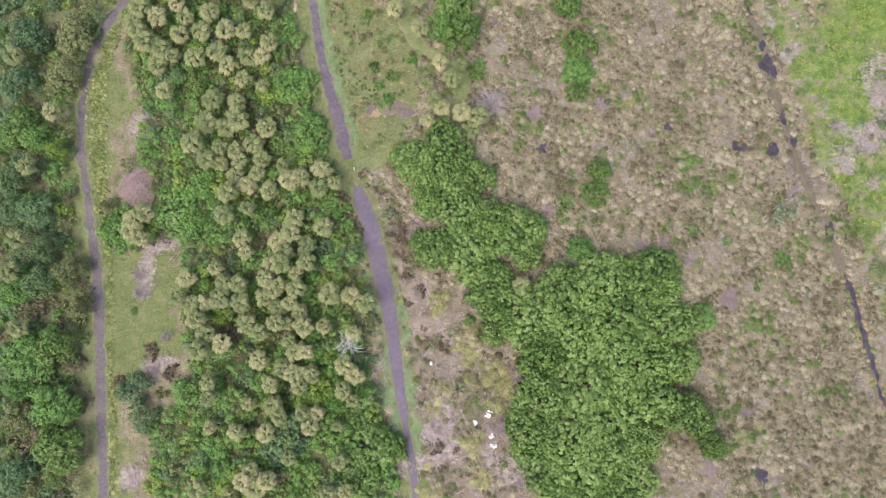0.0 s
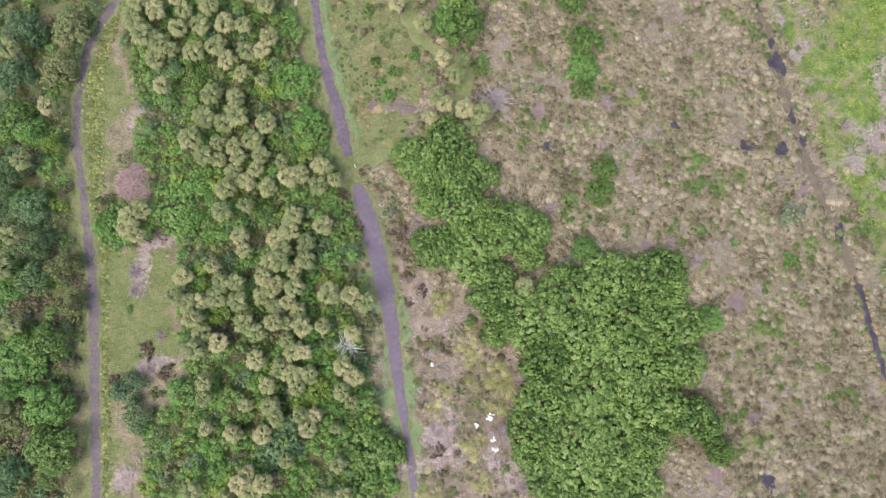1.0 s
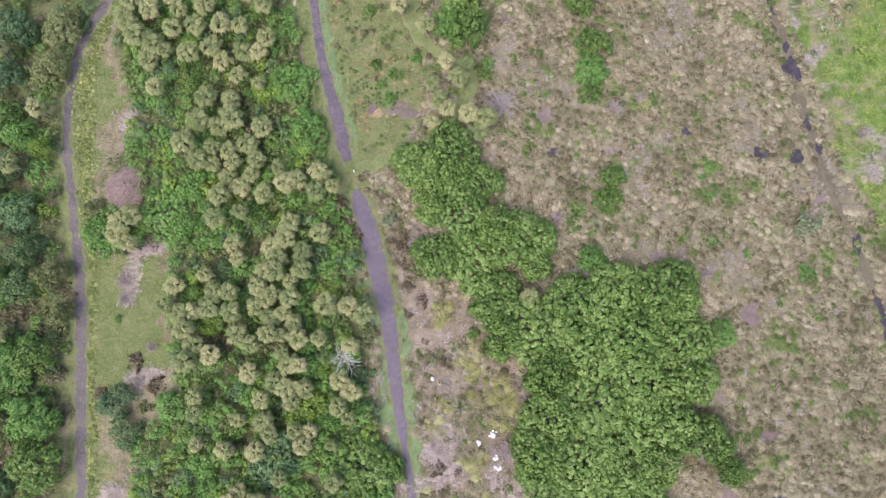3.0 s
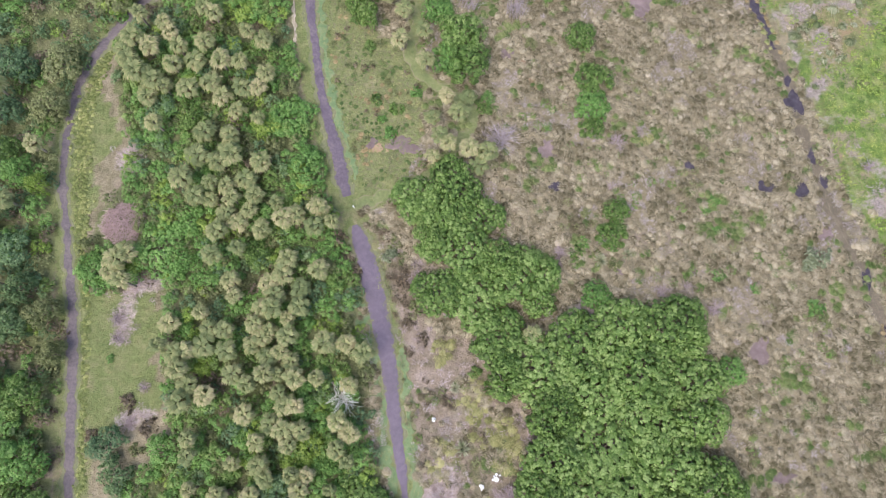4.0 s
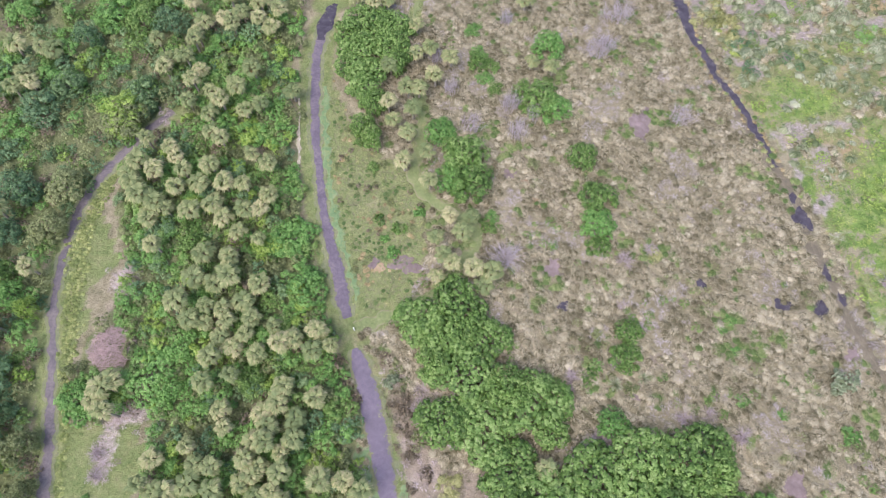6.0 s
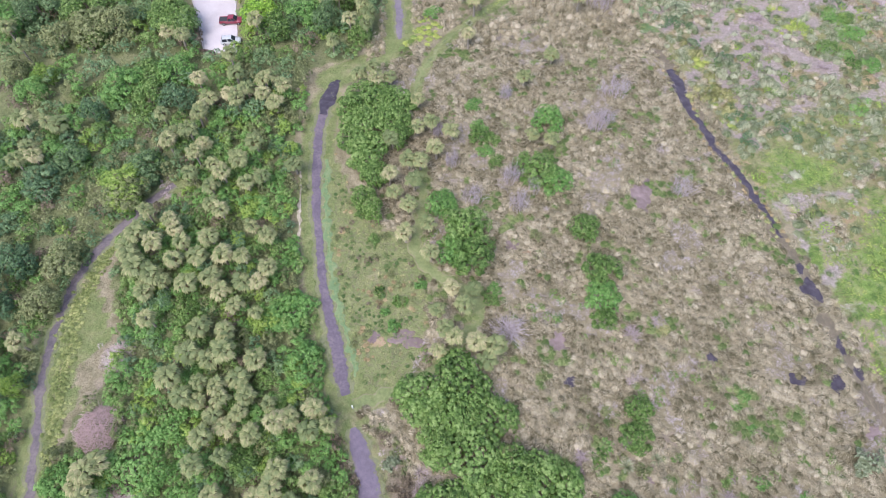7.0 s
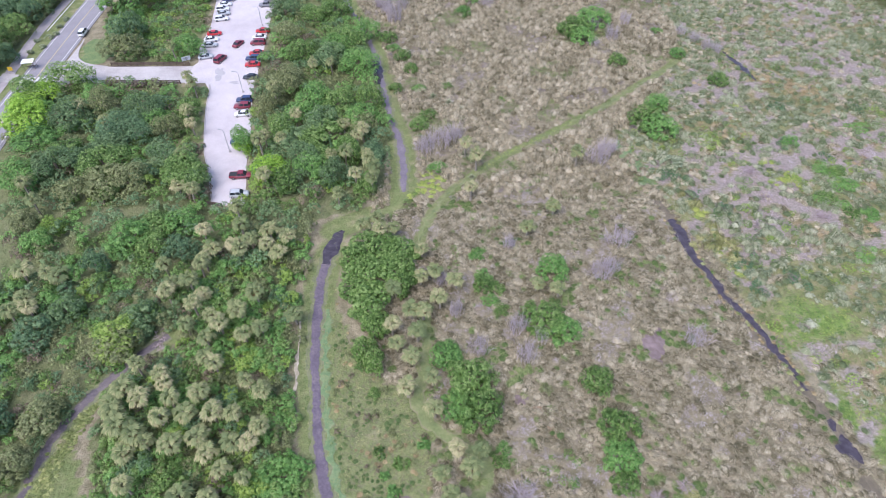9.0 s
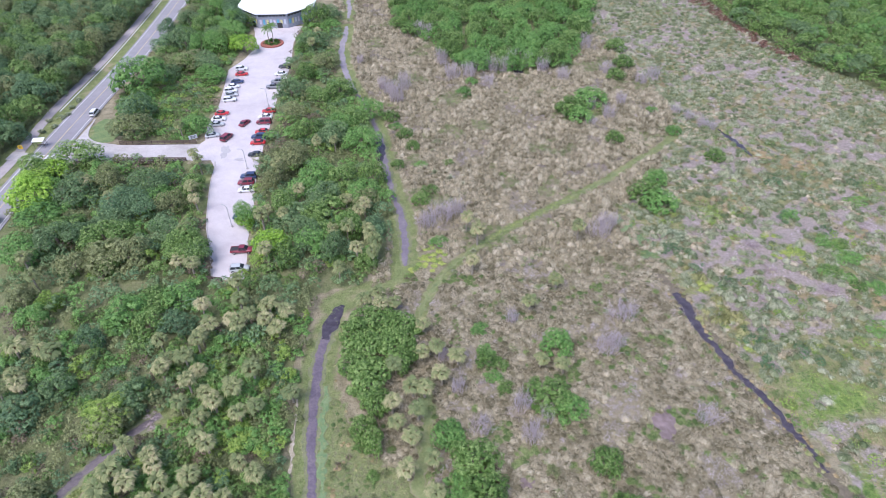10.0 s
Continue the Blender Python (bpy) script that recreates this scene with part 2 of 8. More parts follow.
def ground_material():
    m, nt, ln, b = nodes_of("ground_cover", 0.95, 0.15)
    zone = nt.new("ShaderNodeAttribute")
    zone.attribute_name = "zone"
    sep = nt.new("ShaderNodeSeparateColor")
    ln.new(zone.outputs["Color"], sep.inputs[0])
    big, mid, fine, grain = (noise_node(nt, ln, s, d, r).outputs[0] for s, d, r in ((0.06, 3, 0.55), (0.35, 4, 0.6), (1.6, 4, 0.65), (7, 3, 0.7)))
    edge = math_node(nt, ln, "MULTIPLY", math_node(nt, ln, "SUBTRACT", fine, 0.5), 0.9)
    edge = math_node(nt, ln, "ADD", edge, math_node(nt, ln, "MULTIPLY", math_node(nt, ln, "SUBTRACT", mid, 0.5), 0.7))

    def soft(value):
        v = math_node(nt, ln, "ADD", value, edge)
        return math_node(nt, ln, "MULTIPLY", math_node(nt, ln, "SUBTRACT", v, 0.35), 3.2, True)

    def cover(a, bb, c, source, source2, spots=None, amount=0.3):
        base = ramp_node(nt, ln, source, [(0.32, a), (0.5, bb), (0.68, c)]).outputs[0]
        var = ramp_node(nt, ln, source2, [(0.3, tuple(0.6 * v for v in bb)), (0.7, tuple(min(1, 1.4 * v) for v in bb))]).outputs[0]
        col = mix_node(nt, ln, 0.4, base, var)
        if spots:
            f = math_node(nt, ln, "MULTIPLY", math_node(nt, ln, "SUBTRACT", big, 1 - amount), 8, True)
            g = math_node(nt, ln, "MULTIPLY", math_node(nt, ln, "SUBTRACT", mid, 0.46), 9, True)
            col = mix_node(nt, ln, math_node(nt, ln, "MULTIPLY", f, g), col, spots)
        return col

    meadow = cover((0.13, 0.12, 0.065), (0.28, 0.24, 0.16), (0.43, 0.365, 0.26), mid, fine, (0.28, 0.22, 0.19), 0.42)
    bright = nt.new("ShaderNodeAttribute")
    bright.attribute_name = "bright"
    lime = cover((0.09, 0.15, 0.045), (0.195, 0.28, 0.075), (0.35, 0.41, 0.11), mid, fine, (0.29, 0.25, 0.17), 0.56)
    marsh = cover((0.13, 0.15, 0.06), (0.27, 0.26, 0.13), (0.42, 0.35, 0.235), mid, fine, (0.37, 0.27, 0.17), 0.5)
    marsh = mix_node(nt, ln, soft(bright.outputs["Fac"]), marsh, lime)
    bare = nt.new("ShaderNodeAttribute")
    bare.attribute_name = "lilac"
    marsh = mix_node(nt, ln, math_node(nt, ln, "MULTIPLY", soft(bare.outputs["Fac"]), 0.9), marsh, cover((0.2, 0.165, 0.14), (0.34, 0.28, 0.265), (0.47, 0.395, 0.39), fine, grain))
    forest = cover((0.1, 0.125, 0.052), (0.18, 0.195, 0.092), (0.26, 0.245, 0.15), mid, fine)
    lawn = cover((0.125, 0.17, 0.06), (0.2, 0.23, 0.095), (0.3, 0.285, 0.15), mid, fine, (0.33, 0.28, 0.18), 0.45)
    scrub = cover((0.16, 0.14, 0.09), (0.3, 0.24, 0.185), (0.44, 0.355, 0.32), mid, fine, (0.18, 0.18, 0.085), 0.5)
    col = mix_node(nt, ln, soft(zone.outputs["Alpha"]), meadow, scrub)
    col = mix_node(nt, ln, soft(sep.outputs[1]), col, marsh)
    col = mix_node(nt, ln, soft(sep.outputs[0]), col, forest)
    col = mix_node(nt, ln, soft(sep.outputs[2]), col, lawn)
    pale = nt.new("ShaderNodeAttribute")
    pale.attribute_name = "pale"
    sand = cover((0.27, 0.215, 0.18), (0.43, 0.35, 0.33), (0.6, 0.51, 0.51), fine, grain)
    col = mix_node(nt, ln, math_node(nt, ln, "MULTIPLY", soft(pale.outputs["Fac"]), 0.85), col, sand)
    dirt = ramp_node(nt, ln, grain, [(0.3, (0.72, 0.72, 0.72)), (0.7, (1.15, 1.15, 1.15))]).outputs[0]
    ln.new(mix_node(nt, ln, 1.0, col, dirt, "MULTIPLY"), b.inputs["Base Color"])
    bump_node(nt, ln, math_node(nt, ln, "ADD", fine, math_node(nt, ln, "MULTIPLY", grain, 0.4)), b, 0.9, 0.35)
    return m


def mud_material(name, a, bb, c, wet=0.5, scale=0.5, verge=None):
    """Trodden wet earth: dark smears, pale grit and damp gloss."""
    m, nt, ln, b = nodes_of(name, 0.7, 0.4)
    n1, n2, n3 = (noise_node(nt, ln, s, 5).outputs[0] for s in (scale * 0.4, scale * 2.5, 14))
    f = math_node(nt, ln, "ADD", math_node(nt, ln, "MULTIPLY", n1, 0.6), math_node(nt, ln, "MULTIPLY", n2, 0.4))
    col = ramp_node(nt, ln, f, [(0.36, a), (0.5, bb), (0.64, c)]).outputs[0]
    if verge:
        at = nt.new("ShaderNodeAttribute")
        at.attribute_name = "age_shade"
        rag = math_node(nt, ln, "ADD", at.outputs["Fac"], math_node(nt, ln, "MULTIPLY", math_node(nt, ln, "SUBTRACT", noise_node(nt, ln, 1.3, 5).outputs[0], 0.5), 2.4))
        col = mix_node(nt, ln, math_node(nt, ln, "MULTIPLY", math_node(nt, ln, "SUBTRACT", rag, 0.5), 2.2, True), col, verge)
    grit = ramp_node(nt, ln, n3, [(0.35, (0.8, 0.8, 0.8)), (0.65, (1.12, 1.12, 1.12))]).outputs[0]
    ln.new(mix_node(nt, ln, 1.0, col, grit, "MULTIPLY"), b.inputs["Base Color"])
    ln.new(ramp_node(nt, ln, n1, [(0.35, (0.85 - wet,) * 3), (0.65, (0.9,) * 3)]).outputs[0], b.inputs["Roughness"])
    bump_node(nt, ln, math_node(nt, ln, "ADD", n2, math_node(nt, ln, "MULTIPLY", n3, 0.3)), b, 0.35, 0.06)
    return m


def water_material():
    m, nt, ln, b = nodes_of("still_water", 0.08, 0.5)
    n = noise_node(nt, ln, 0.7, 4)
    ln.new(ramp_node(nt, ln, n.outputs[0], [(0.35, (0.045, 0.036, 0.046)), (0.65, (0.085, 0.07, 0.085))]).outputs[0], b.inputs["Base Color"])
    bump_node(nt, ln, noise_node(nt, ln, 2.5, 3).outputs[0], b, 0.08, 0.03)
    return m


GROUND = ground_material()
PATH_MUD = mud_material("wet_gravel_path", (0.112, 0.09, 0.12), (0.145, 0.116, 0.156), (0.19, 0.155, 0.195), 0.35, verge=(0.17, 0.165, 0.085))
SHOULDER = mud_material("trodden_verge", (0.13, 0.15, 0.07), (0.18, 0.19, 0.1), (0.25, 0.235, 0.145), 0.1, 1.2)
GRASS_TRACK = mud_material("grass_track", (0.13, 0.165, 0.065), (0.19, 0.22, 0.09), (0.28, 0.275, 0.145), 0.05, 0.8, verge=(0.24, 0.215, 0.13))
CORNER_LAWN = mud_material("corner_lawn", (0.1, 0.155, 0.06), (0.15, 0.205, 0.08), (0.22, 0.25, 0.11), 0.05, 0.8)
GREEN_VERGE = mud_material("green_verge", (0.12, 0.19, 0.085), (0.165, 0.235, 0.108), (0.235, 0.275, 0.145), 0.05, 0.8, verge=(0.19, 0.195, 0.1))
BANK = mud_material("wet_bank", (0.095, 0.08, 0.055), (0.15, 0.122, 0.085), (0.22, 0.18, 0.13), 0.2, 1.5, verge=(0.23, 0.205, 0.125))
TRAIL_MUD = mud_material("muddy_track", (0.09, 0.07, 0.092), (0.135, 0.107, 0.138), (0.2, 0.162, 0.175), 0.3, 0.8, verge=(0.16, 0.165, 0.08))
DAMP_MUD = mud_material("damp_track", (0.13, 0.107, 0.132), (0.18, 0.15, 0.18), (0.25, 0.212, 0.23), 0.3, 0.8, verge=(0.18, 0.18, 0.095))
RUT_MUD = mud_material("rutted_track", (0.085, 0.07, 0.078), (0.14, 0.115, 0.125), (0.215, 0.18, 0.175), 0.3, 0.9, verge=(0.16, 0.165, 0.08))
STEMS_PALE = mud_material("pale_stems", (0.28, 0.24, 0.16), (0.4, 0.34, 0.26), (0.55, 0.48, 0.42), 0.05, 3.0, verge=(0.2, 0.2, 0.1))
WET_SOIL = mud_material("wet_brown_soil", (0.13, 0.09, 0.09), (0.19, 0.14, 0.135), (0.27, 0.2, 0.2), 0.3)
ORANGE_SOIL = mud_material("orange_sand", (0.27, 0.18, 0.11), (0.36, 0.25, 0.16), (0.42, 0.31, 0.21), 0.1)
FAR_MUD = mud_material("pale_wet_track", (0.22, 0.19, 0.22), (0.28, 0.245, 0.275), (0.35, 0.31, 0.34), 0.2)
WATER = water_material()
ASPHALT = mud_material("worn_asphalt", (0.25, 0.23, 0.25), (0.28, 0.26, 0.28), (0.32, 0.3, 0.32), 0.1, 0.2)
SHELL = mud_material("pale_shell_paving", (0.46, 0.405, 0.42), (0.53, 0.475, 0.49), (0.59, 0.535, 0.55), 0.05, 0.12)
CONCRETE = mud_material("pale_concrete", (0.38, 0.34, 0.335), (0.45, 0.41, 0.405), (0.52, 0.48, 0.475), 0.05, 0.3)
PATH_GREY = mud_material("pinkish_asphalt", (0.31, 0.27, 0.275), (0.38, 0.335, 0.34), (0.45, 0.4, 0.4), 0.1, 0.3)
LINE_WHITE = plain("road_paint_white", (0.62, 0.6, 0.6), 0.6, wear=0.3)
LINE_YELLOW = plain("road_paint_yellow", (0.52, 0.41, 0.25), 0.6, wear=0.3)

# ---- the plan: lines on the ground, in metres ----
WEST_PATH = [(-38, 45.5, 1.6), (-41.5, 41.8, 2.2), (-46.9, 34.7, 2.4), (-49.3, 30.2, 2.3), (-51.5, 25, 2.2), (-52.3, 19.4, 1.9), (-52.5, 12.5, 1.8),
             (-52.3, 6.6, 1.9), (-51.3, 0.9, 1.7), (-50, -4.7, 1.7), (-49, -10.1, 1.7), (-47.8, -15.5, 2.0), (-46.6, -22.9, 2.4), (-45.6, -31.1, 2.1),
             (-44.6, -41.1, 2.2), (-43.5, -50.7, 2.2), (-42.7, -58.4, 2.2), (-41, -80, 2.0)]
MAIN_SOUTH = [(0.5, -3.3, 0.9), (1.0, -5.0, 2.7), (2.6, -9.9, 3.7), (4.5, -17.5, 3.9), (6.2, -24.9, 3.3), (7.3, -32.1, 2.8), (8.0, -38.1, 2.3),
              (8.9, -44.0, 2.0), (9.6, -48, 1.1), (10.1, -51.8, 1.5), (11.3, -59.5, 1.6), (14, -80, 1.5)]
MAIN_NORTH = [(-1.1, 2.0, 1.8), (-2.0, 5.0, 3.2), (-2.9, 9.2, 3.1), (-5.0, 16.5, 2.7), (-6.8, 24, 2.1), (-8.2, 33, 2.0), (-9.3, 40, 2.3), (-10.1, 51.2, 2.5),
              (-10.3, 60.3, 2.6), (-9.3, 67, 2.8)]
POOL_NORTH = [(-10.1, 63.5, 1.2), (-9.3, 67.5, 3.2), (-8.2, 71.5, 2.6), (-7.2, 73.6, 1.0)]
NORTH_PATH = [(6.1, 86.5, 0.9), (6, 89, 1.6), (5.6, 98, 2.1), (4.2, 108, 2.0), (2.2, 115, 1.6), (0.9, 121, 1.9), (-2.3, 137.7, 2.8), (-3.4, 146.5, 2.4), (-5.2, 154, 1.6), (-8.5, 166, 1.4), (-12.5, 177, 1.3), (-14.8, 183.5, 1.3)]
FAR_PATH = [(-14.8, 183.5, 1.2), (-17.5, 191, 2.4), (-20.7, 203, 3), (-23.6, 220, 3.2), (-23.9, 238, 3), (-24.5, 248, 1.6)]
FAR_PATH_END = [(-24.8, 258, 1.2), (-25.3, 270, 1.8), (-27.3, 284, 1.8), (-31, 315, 1.8)]
TRAIL_EAST = [(9.2, 65.5), (9.9, 69.8), (11.5, 76.2), (14.4, 81.8), (17.5, 86.6), (24.9, 94.5), (32.6, 101), (40.5, 106.6), (50.4, 113.9), (61.5, 122), (71.6, 131), (84.8, 142), (89, 148)]
TRAIL_LOOP = [(0.2, 0.2), (6.1, 2.2), (9.5, 4.2), (14.5, 6.5), (17.8, 10.7), (21.3, 15.5), (21.1, 19.9), (17.5, 21.9), (13.9, 24.4), (11.6, 26.9), (9.9, 31.0), (10.9, 35.2), (11.6, 41.0), (11.3, 50.8)]
TRAIL_CROSS = [(-9, 74), (-3, 77.5), (3, 80), (5.5, 84), (6, 92)]
CANAL = [(67.0, 75.6, 1.6), (67.6, 73.6, 3.0), (68.3, 69.5, 3.0), (68.9, 64, 1.9), (70.0, 60.5, 1.5), (71.2, 57.1, 2.1), (71.9, 52.9, 1.4), (74.2, 48.8, 1.9), (76.0, 44.2, 1.3), (76.9, 39.5, 1.6), (78.3, 36.2, 1.0), (79.4, 31, 0.6)]
CANAL_SOUTH = [(91.0, -21.6, 0.6), (91.8, -24.8, 2.0), (92.4, -28.5, 1.6), (93.2, -33.6, 1.7), (94.0, -37.7, 1.3), (94.5, -42.7, 0.8), (95.6, -47, 1.1), (98, -56, 1.0), (101, -66, 0.9)]
DITCH_BED = [(79.7, 29, 0.7), (81.2, 23.5, 1.0), (82.2, 16, 0.9), (83.2, 9, 1.2), (84.6, 4.2, 1.1), (85.6, -2.5, 0.6), (87.6, -8, 0.6), (89.3, -13, 1.1), (90.4, -18, 0.7), (91.2, -22, 0.8)]
CANAL_NORTH = [(103.6, 150.5, 0.5), (104.8, 146.3, 1.5), (106.0, 142.7, 2.0), (107.2, 136.4, 1.5), (107.9, 133.5, 0.5)]
DITCH = [(65.5, 82, 2.2), (68.6, 70, 4.2), (70.9, 58.7, 3.6), (74.2, 45.5, 2.8), (77.4, 36.4, 3.4), (81, 24, 2.8), (83, 10, 3.4), (86, -4, 2.6), (89.6, -15, 2.8), (92.6, -30, 3.0), (94.4, -42, 2.6), (101, -66, 2.4)]
POOLS = [(81.6, 20.0, 1.5, 2.5), (83.2, 9.0, 0.8, 1.6), (80.2, 2.8, 1.4, 2.1), (74.5, 3.3, 1.9, 1.1), (84.8, 4.4, 0.8, 1.5), (89.4, -13.6, 0.8, 1.9), (71.3, -57.2, 1.6, 1.9), (80.9, 24.4, 0.6, 1.3),
         (36.1, 3.6, 0.9, 1.1), (60.7, 7.4, 0.8, 1.0), (45, 197, 2, 3)]
SOIL = [(70.1, -46.2, 2.1, 1.2), (62.6, -55.5, 1.5, 2.4), (8.6, 11.8, 2.6, 1.7), (34.9, 10.7, 1.6, 2.1), (46.7, -12.0, 1.0, 0.8), (83.7, -5.6, 1.2, 1.2), (28.2, 30.4, 1.5, 0.9), (36.3, -9.5, 0.8, 1.6), (69.1, -26.0, 2.1, 2.1), (54.6, 41.0, 2.2, 3.8), (58.8, -47.9, 1.6, 3.5), (49.5, -37, 1.8, 2.2), (3.2, 12, 0.9, 1.3)]
PALE = [(39.5, -19.5, 3.2, 1.9), (27.2, -55.2, 4.0, 2.6), (9.0, -54, 4.2, 2.0), (15.8, -48.5, 3.3, 4.2), (24.5, -49.5, 1.3, 3.0), (-33, -50, 2.4, 2.6), (-38.5, -55.5, 2.6, 2.2), (-40.5, 9.5, 2.6, 2.4),
        (-38.4, -19.6, 1.4, 4.4), (-35.5, -13.5, 4.2, 2.2), (-34.5, -36, 3.0, 1.8), (-39.5, 44, 1.6, 2.6), (12.5, -13, 1.6, 3.4), (120, 96, 6, 4), (118, 62, 5, 4), (104, 15, 4, 7), (140, 105, 8, 3),
        (96, 2.5, 4, 1.5), (102, -15, 3, 4), (130, 200, 9, 8), (117, 237, 8, 10)]
VERGE_WEST = [(-46.6, 31, 1.2), (-47.6, 28.7, 1.8), (-49.0, 22.7, 2.2), (-49.8, 18.0, 2.4), (-49.4, 12.1, 2.6), (-48.8, 6.4, 2.4), (-48.0, 0.8, 2.2), (-47.4, -4.8, 1.8), (-46.8, -9, 1.0), (-45.2, -15.6, 0.8), (-44.1, -26.1, 0.7), (-43.1, -36.2, 0.8), (-42.2, -46.0, 0.9), (-41.2, -57.3, 1.0)]
ROAD_LEFT = [(-105.8, 60), (-107.8, 95), (-109.3, 125), (-109.6, 140), (-110.0, 170), (-110.2, 209), (-112, 249), (-114.6, 288), (-117.8, 330)]
LOT_WEST = [(-38.9, 82.8), (-42.5, 94.6), (-46.1, 104.5), (-50.1, 122.5), (-51.4, 132.5), (-53.6, 136.6), (-59.6, 136.6), (-59.6, 146.4), (-58.6, 148.5), (-60.3, 156), (-60.6, 173), (-62.8, 189), (-64.8, 203), (-61, 213), (-59.5, 224), (-63.5, 243), (-65.5, 249)]
LOT_EAST = [(-31.2, 82.8), (-32.2, 90), (-33.6, 97), (-35.2, 111), (-38.6, 131), (-39.6, 152), (-40.6, 165), (-41.6, 180), (-41.2, 195), (-42.2, 210), (-44.6, 230), (-43.8, 249)]
DRIVE_NORTH = [(-59.6, 146.2), (-85.5, 146.6), (-92.3, 148.4), (-96.4, 151.6), (-98.4, 156.5), (-99.4, 164)]
DRIVE_SOUTH = [(-59.6, 136.9), (-82, 137.6), (-93, 137.8), (-97.5, 135.5), (-99.8, 130), (-100, 122)]
MARSH = [(62, 330), (76, 262), (88, 200), (94, 165.6), (85, 140), (78, 127), (62, 108), (66, 91.3), (68.5, 78), (72.6, 66), (76.5, 48), (80, 36), (83.5, 24), (87.0, 12.5), (88.3, 0.9), (93.6, -8.2), (95, -18.0), (98, -33.7), (106, -90), (420, -90), (420, 330)]
MARSH_GREY = [(79.5, 74.6, 3.5), (80.5, 69.7, 3.7), (87.1, 71.3, 3.5), (88.7, 67.7, 2.8), (96.2, 69.2, 3.1), (87.0, 79.1, 2.7), (98.8, 124.1, 4.8), (103.7, 128.4, 3.0), (101.3, 72.1, 2.6), (95.9, 84.8, 2.5), (82.4, 65.7, 2.8), (99.7, 82.7, 2.4), (118.8, 99.6, 3.0), (99.1, 131.7, 3.0), (73.8, 96.3, 4.9), (79.5, 105.7, 2.0), (81.9, 97.2, 2.9), (102.5, 66.8, 2.8), (79.0, 57.0, 2.4), (101.4, 80.6, 2.1)]
MARSH_TEAL = [(69.8, 90.9, 4.1), (73.6, 83.4, 2.8), (79.8, 78.3, 3.3), (107.8, 118.6, 3.6), (103.9, 103.7, 3.0), (79.0, 61.7, 3.5), (78.7, 54.7, 2.6), (88.7, 56.7, 2.4), (112.0, 97.5, 2.3), (129.3, 117.4, 2.5)]
MARSH_FRESH = [(110.0, 90.3, 3.2), (110.7, 85.4, 3.7), (105.0, 80.9, 3.3), (109.5, 78.8, 2.4), (112.0, 76.1, 3.0), (109.7, 94.1, 1.9), (125.5, 109.4, 3.5), (105.8, 63.9, 2.5)]
MARSH_LIME = [(74.8, 77.1, 2.4), (98.1, 90.0, 4.1), (102.0, 87.8, 3.4), (90.9, 59.0, 2.4), (97.2, 119.8, 2.2), (76.4, 59.4, 2.2), (75.4, 66.7, 2.0), (96.2, 95.7, 2.3), (94.6, 77.0, 1.5), (95.0, 56.6, 2.7)]
MARSH_RUST = [(111.0, 134.5, 3.9), (117.1, 131.1, 4.2), (120.5, 125.8, 3.7), (117.1, 85.2, 3.4), (99.2, 69.9, 2.0), (119.3, 95.0, 2.9), (110.2, 71.0, 2.9), (91.4, 107.9, 3.8), (116.3, 109.7, 2.8), (90.0, 132.0, 1.5)]
MARSH_GOLD = [(74.1, 69.3, 3.4), (76.7, 66.7, 3.4), (70.0, 66.9, 1.1), (76.7, 63.3, 2.2), (73.0, 80.5, 2.7), (69.5, 79.6, 1.5)]
WEST_LAWN = [(-51, 28.5), (-45.7, 21.6), (-43.3, 12.2), (-46.7, 6.5), (-45.2, 0.8), (-47.6, -8), (-46, -15.5), (-41.2, -16.7), (-34.1, -13.6), (-31.7, -19), (-32.3, -27.3), (-30.5, -35.4), (-36.7, -37.3),
             (-41.5, -40.1), (-41, -46), (-37.7, -50.8), (-36, -62), (-42.4, -62)]
SCRUB = [(3.0, -4.5), (7.9, -6.7), (12.1, -14.4), (14.1, -21.9), (21.3, -23.1), (25.2, -32.4), (31.2, -36.5), (29, -46.3), (29, -52.1), (32, -70), (12.5, -70), (10.7, -47.9), (9.3, -36.1), (6.8, -19.6)]
NORTH_LAWN = [(-8.8, 62.5), (-5.1, 48.2), (2.5, 36), (6.5, 33.5), (13, 26.1), (13, 14), (11, 8.2), (6.1, 2.7), (-0.8, 0.7), (-9, 37.6)]
GROVE = [(-15.2, 72), (-13.6, 65.6), (-15.0, 56.7), (-13.4, 40.2), (-12.2, 30), (-9.6, 19.3), (-6.2, 10.3), (-3.4, -1.3), (-0.8, -11), (2.0, -20.2), (3.0, -28.8), (3.4, -38), (5.9, -45), (6.6, -52), (8, -66),
         (-26, -66), (-35, -56), (-34, -44), (-28, -40), (-29.5, -33), (-31, -25), (-30.5, -17), (-34, -12), (-41, -15), (-46, -13), (-46.5, -8), (-44, 1), (-40, 6), (-41.5, 12), (-43.5, 21), (-45, 29), (-41, 37), (-36, 44), (-38, 60)]
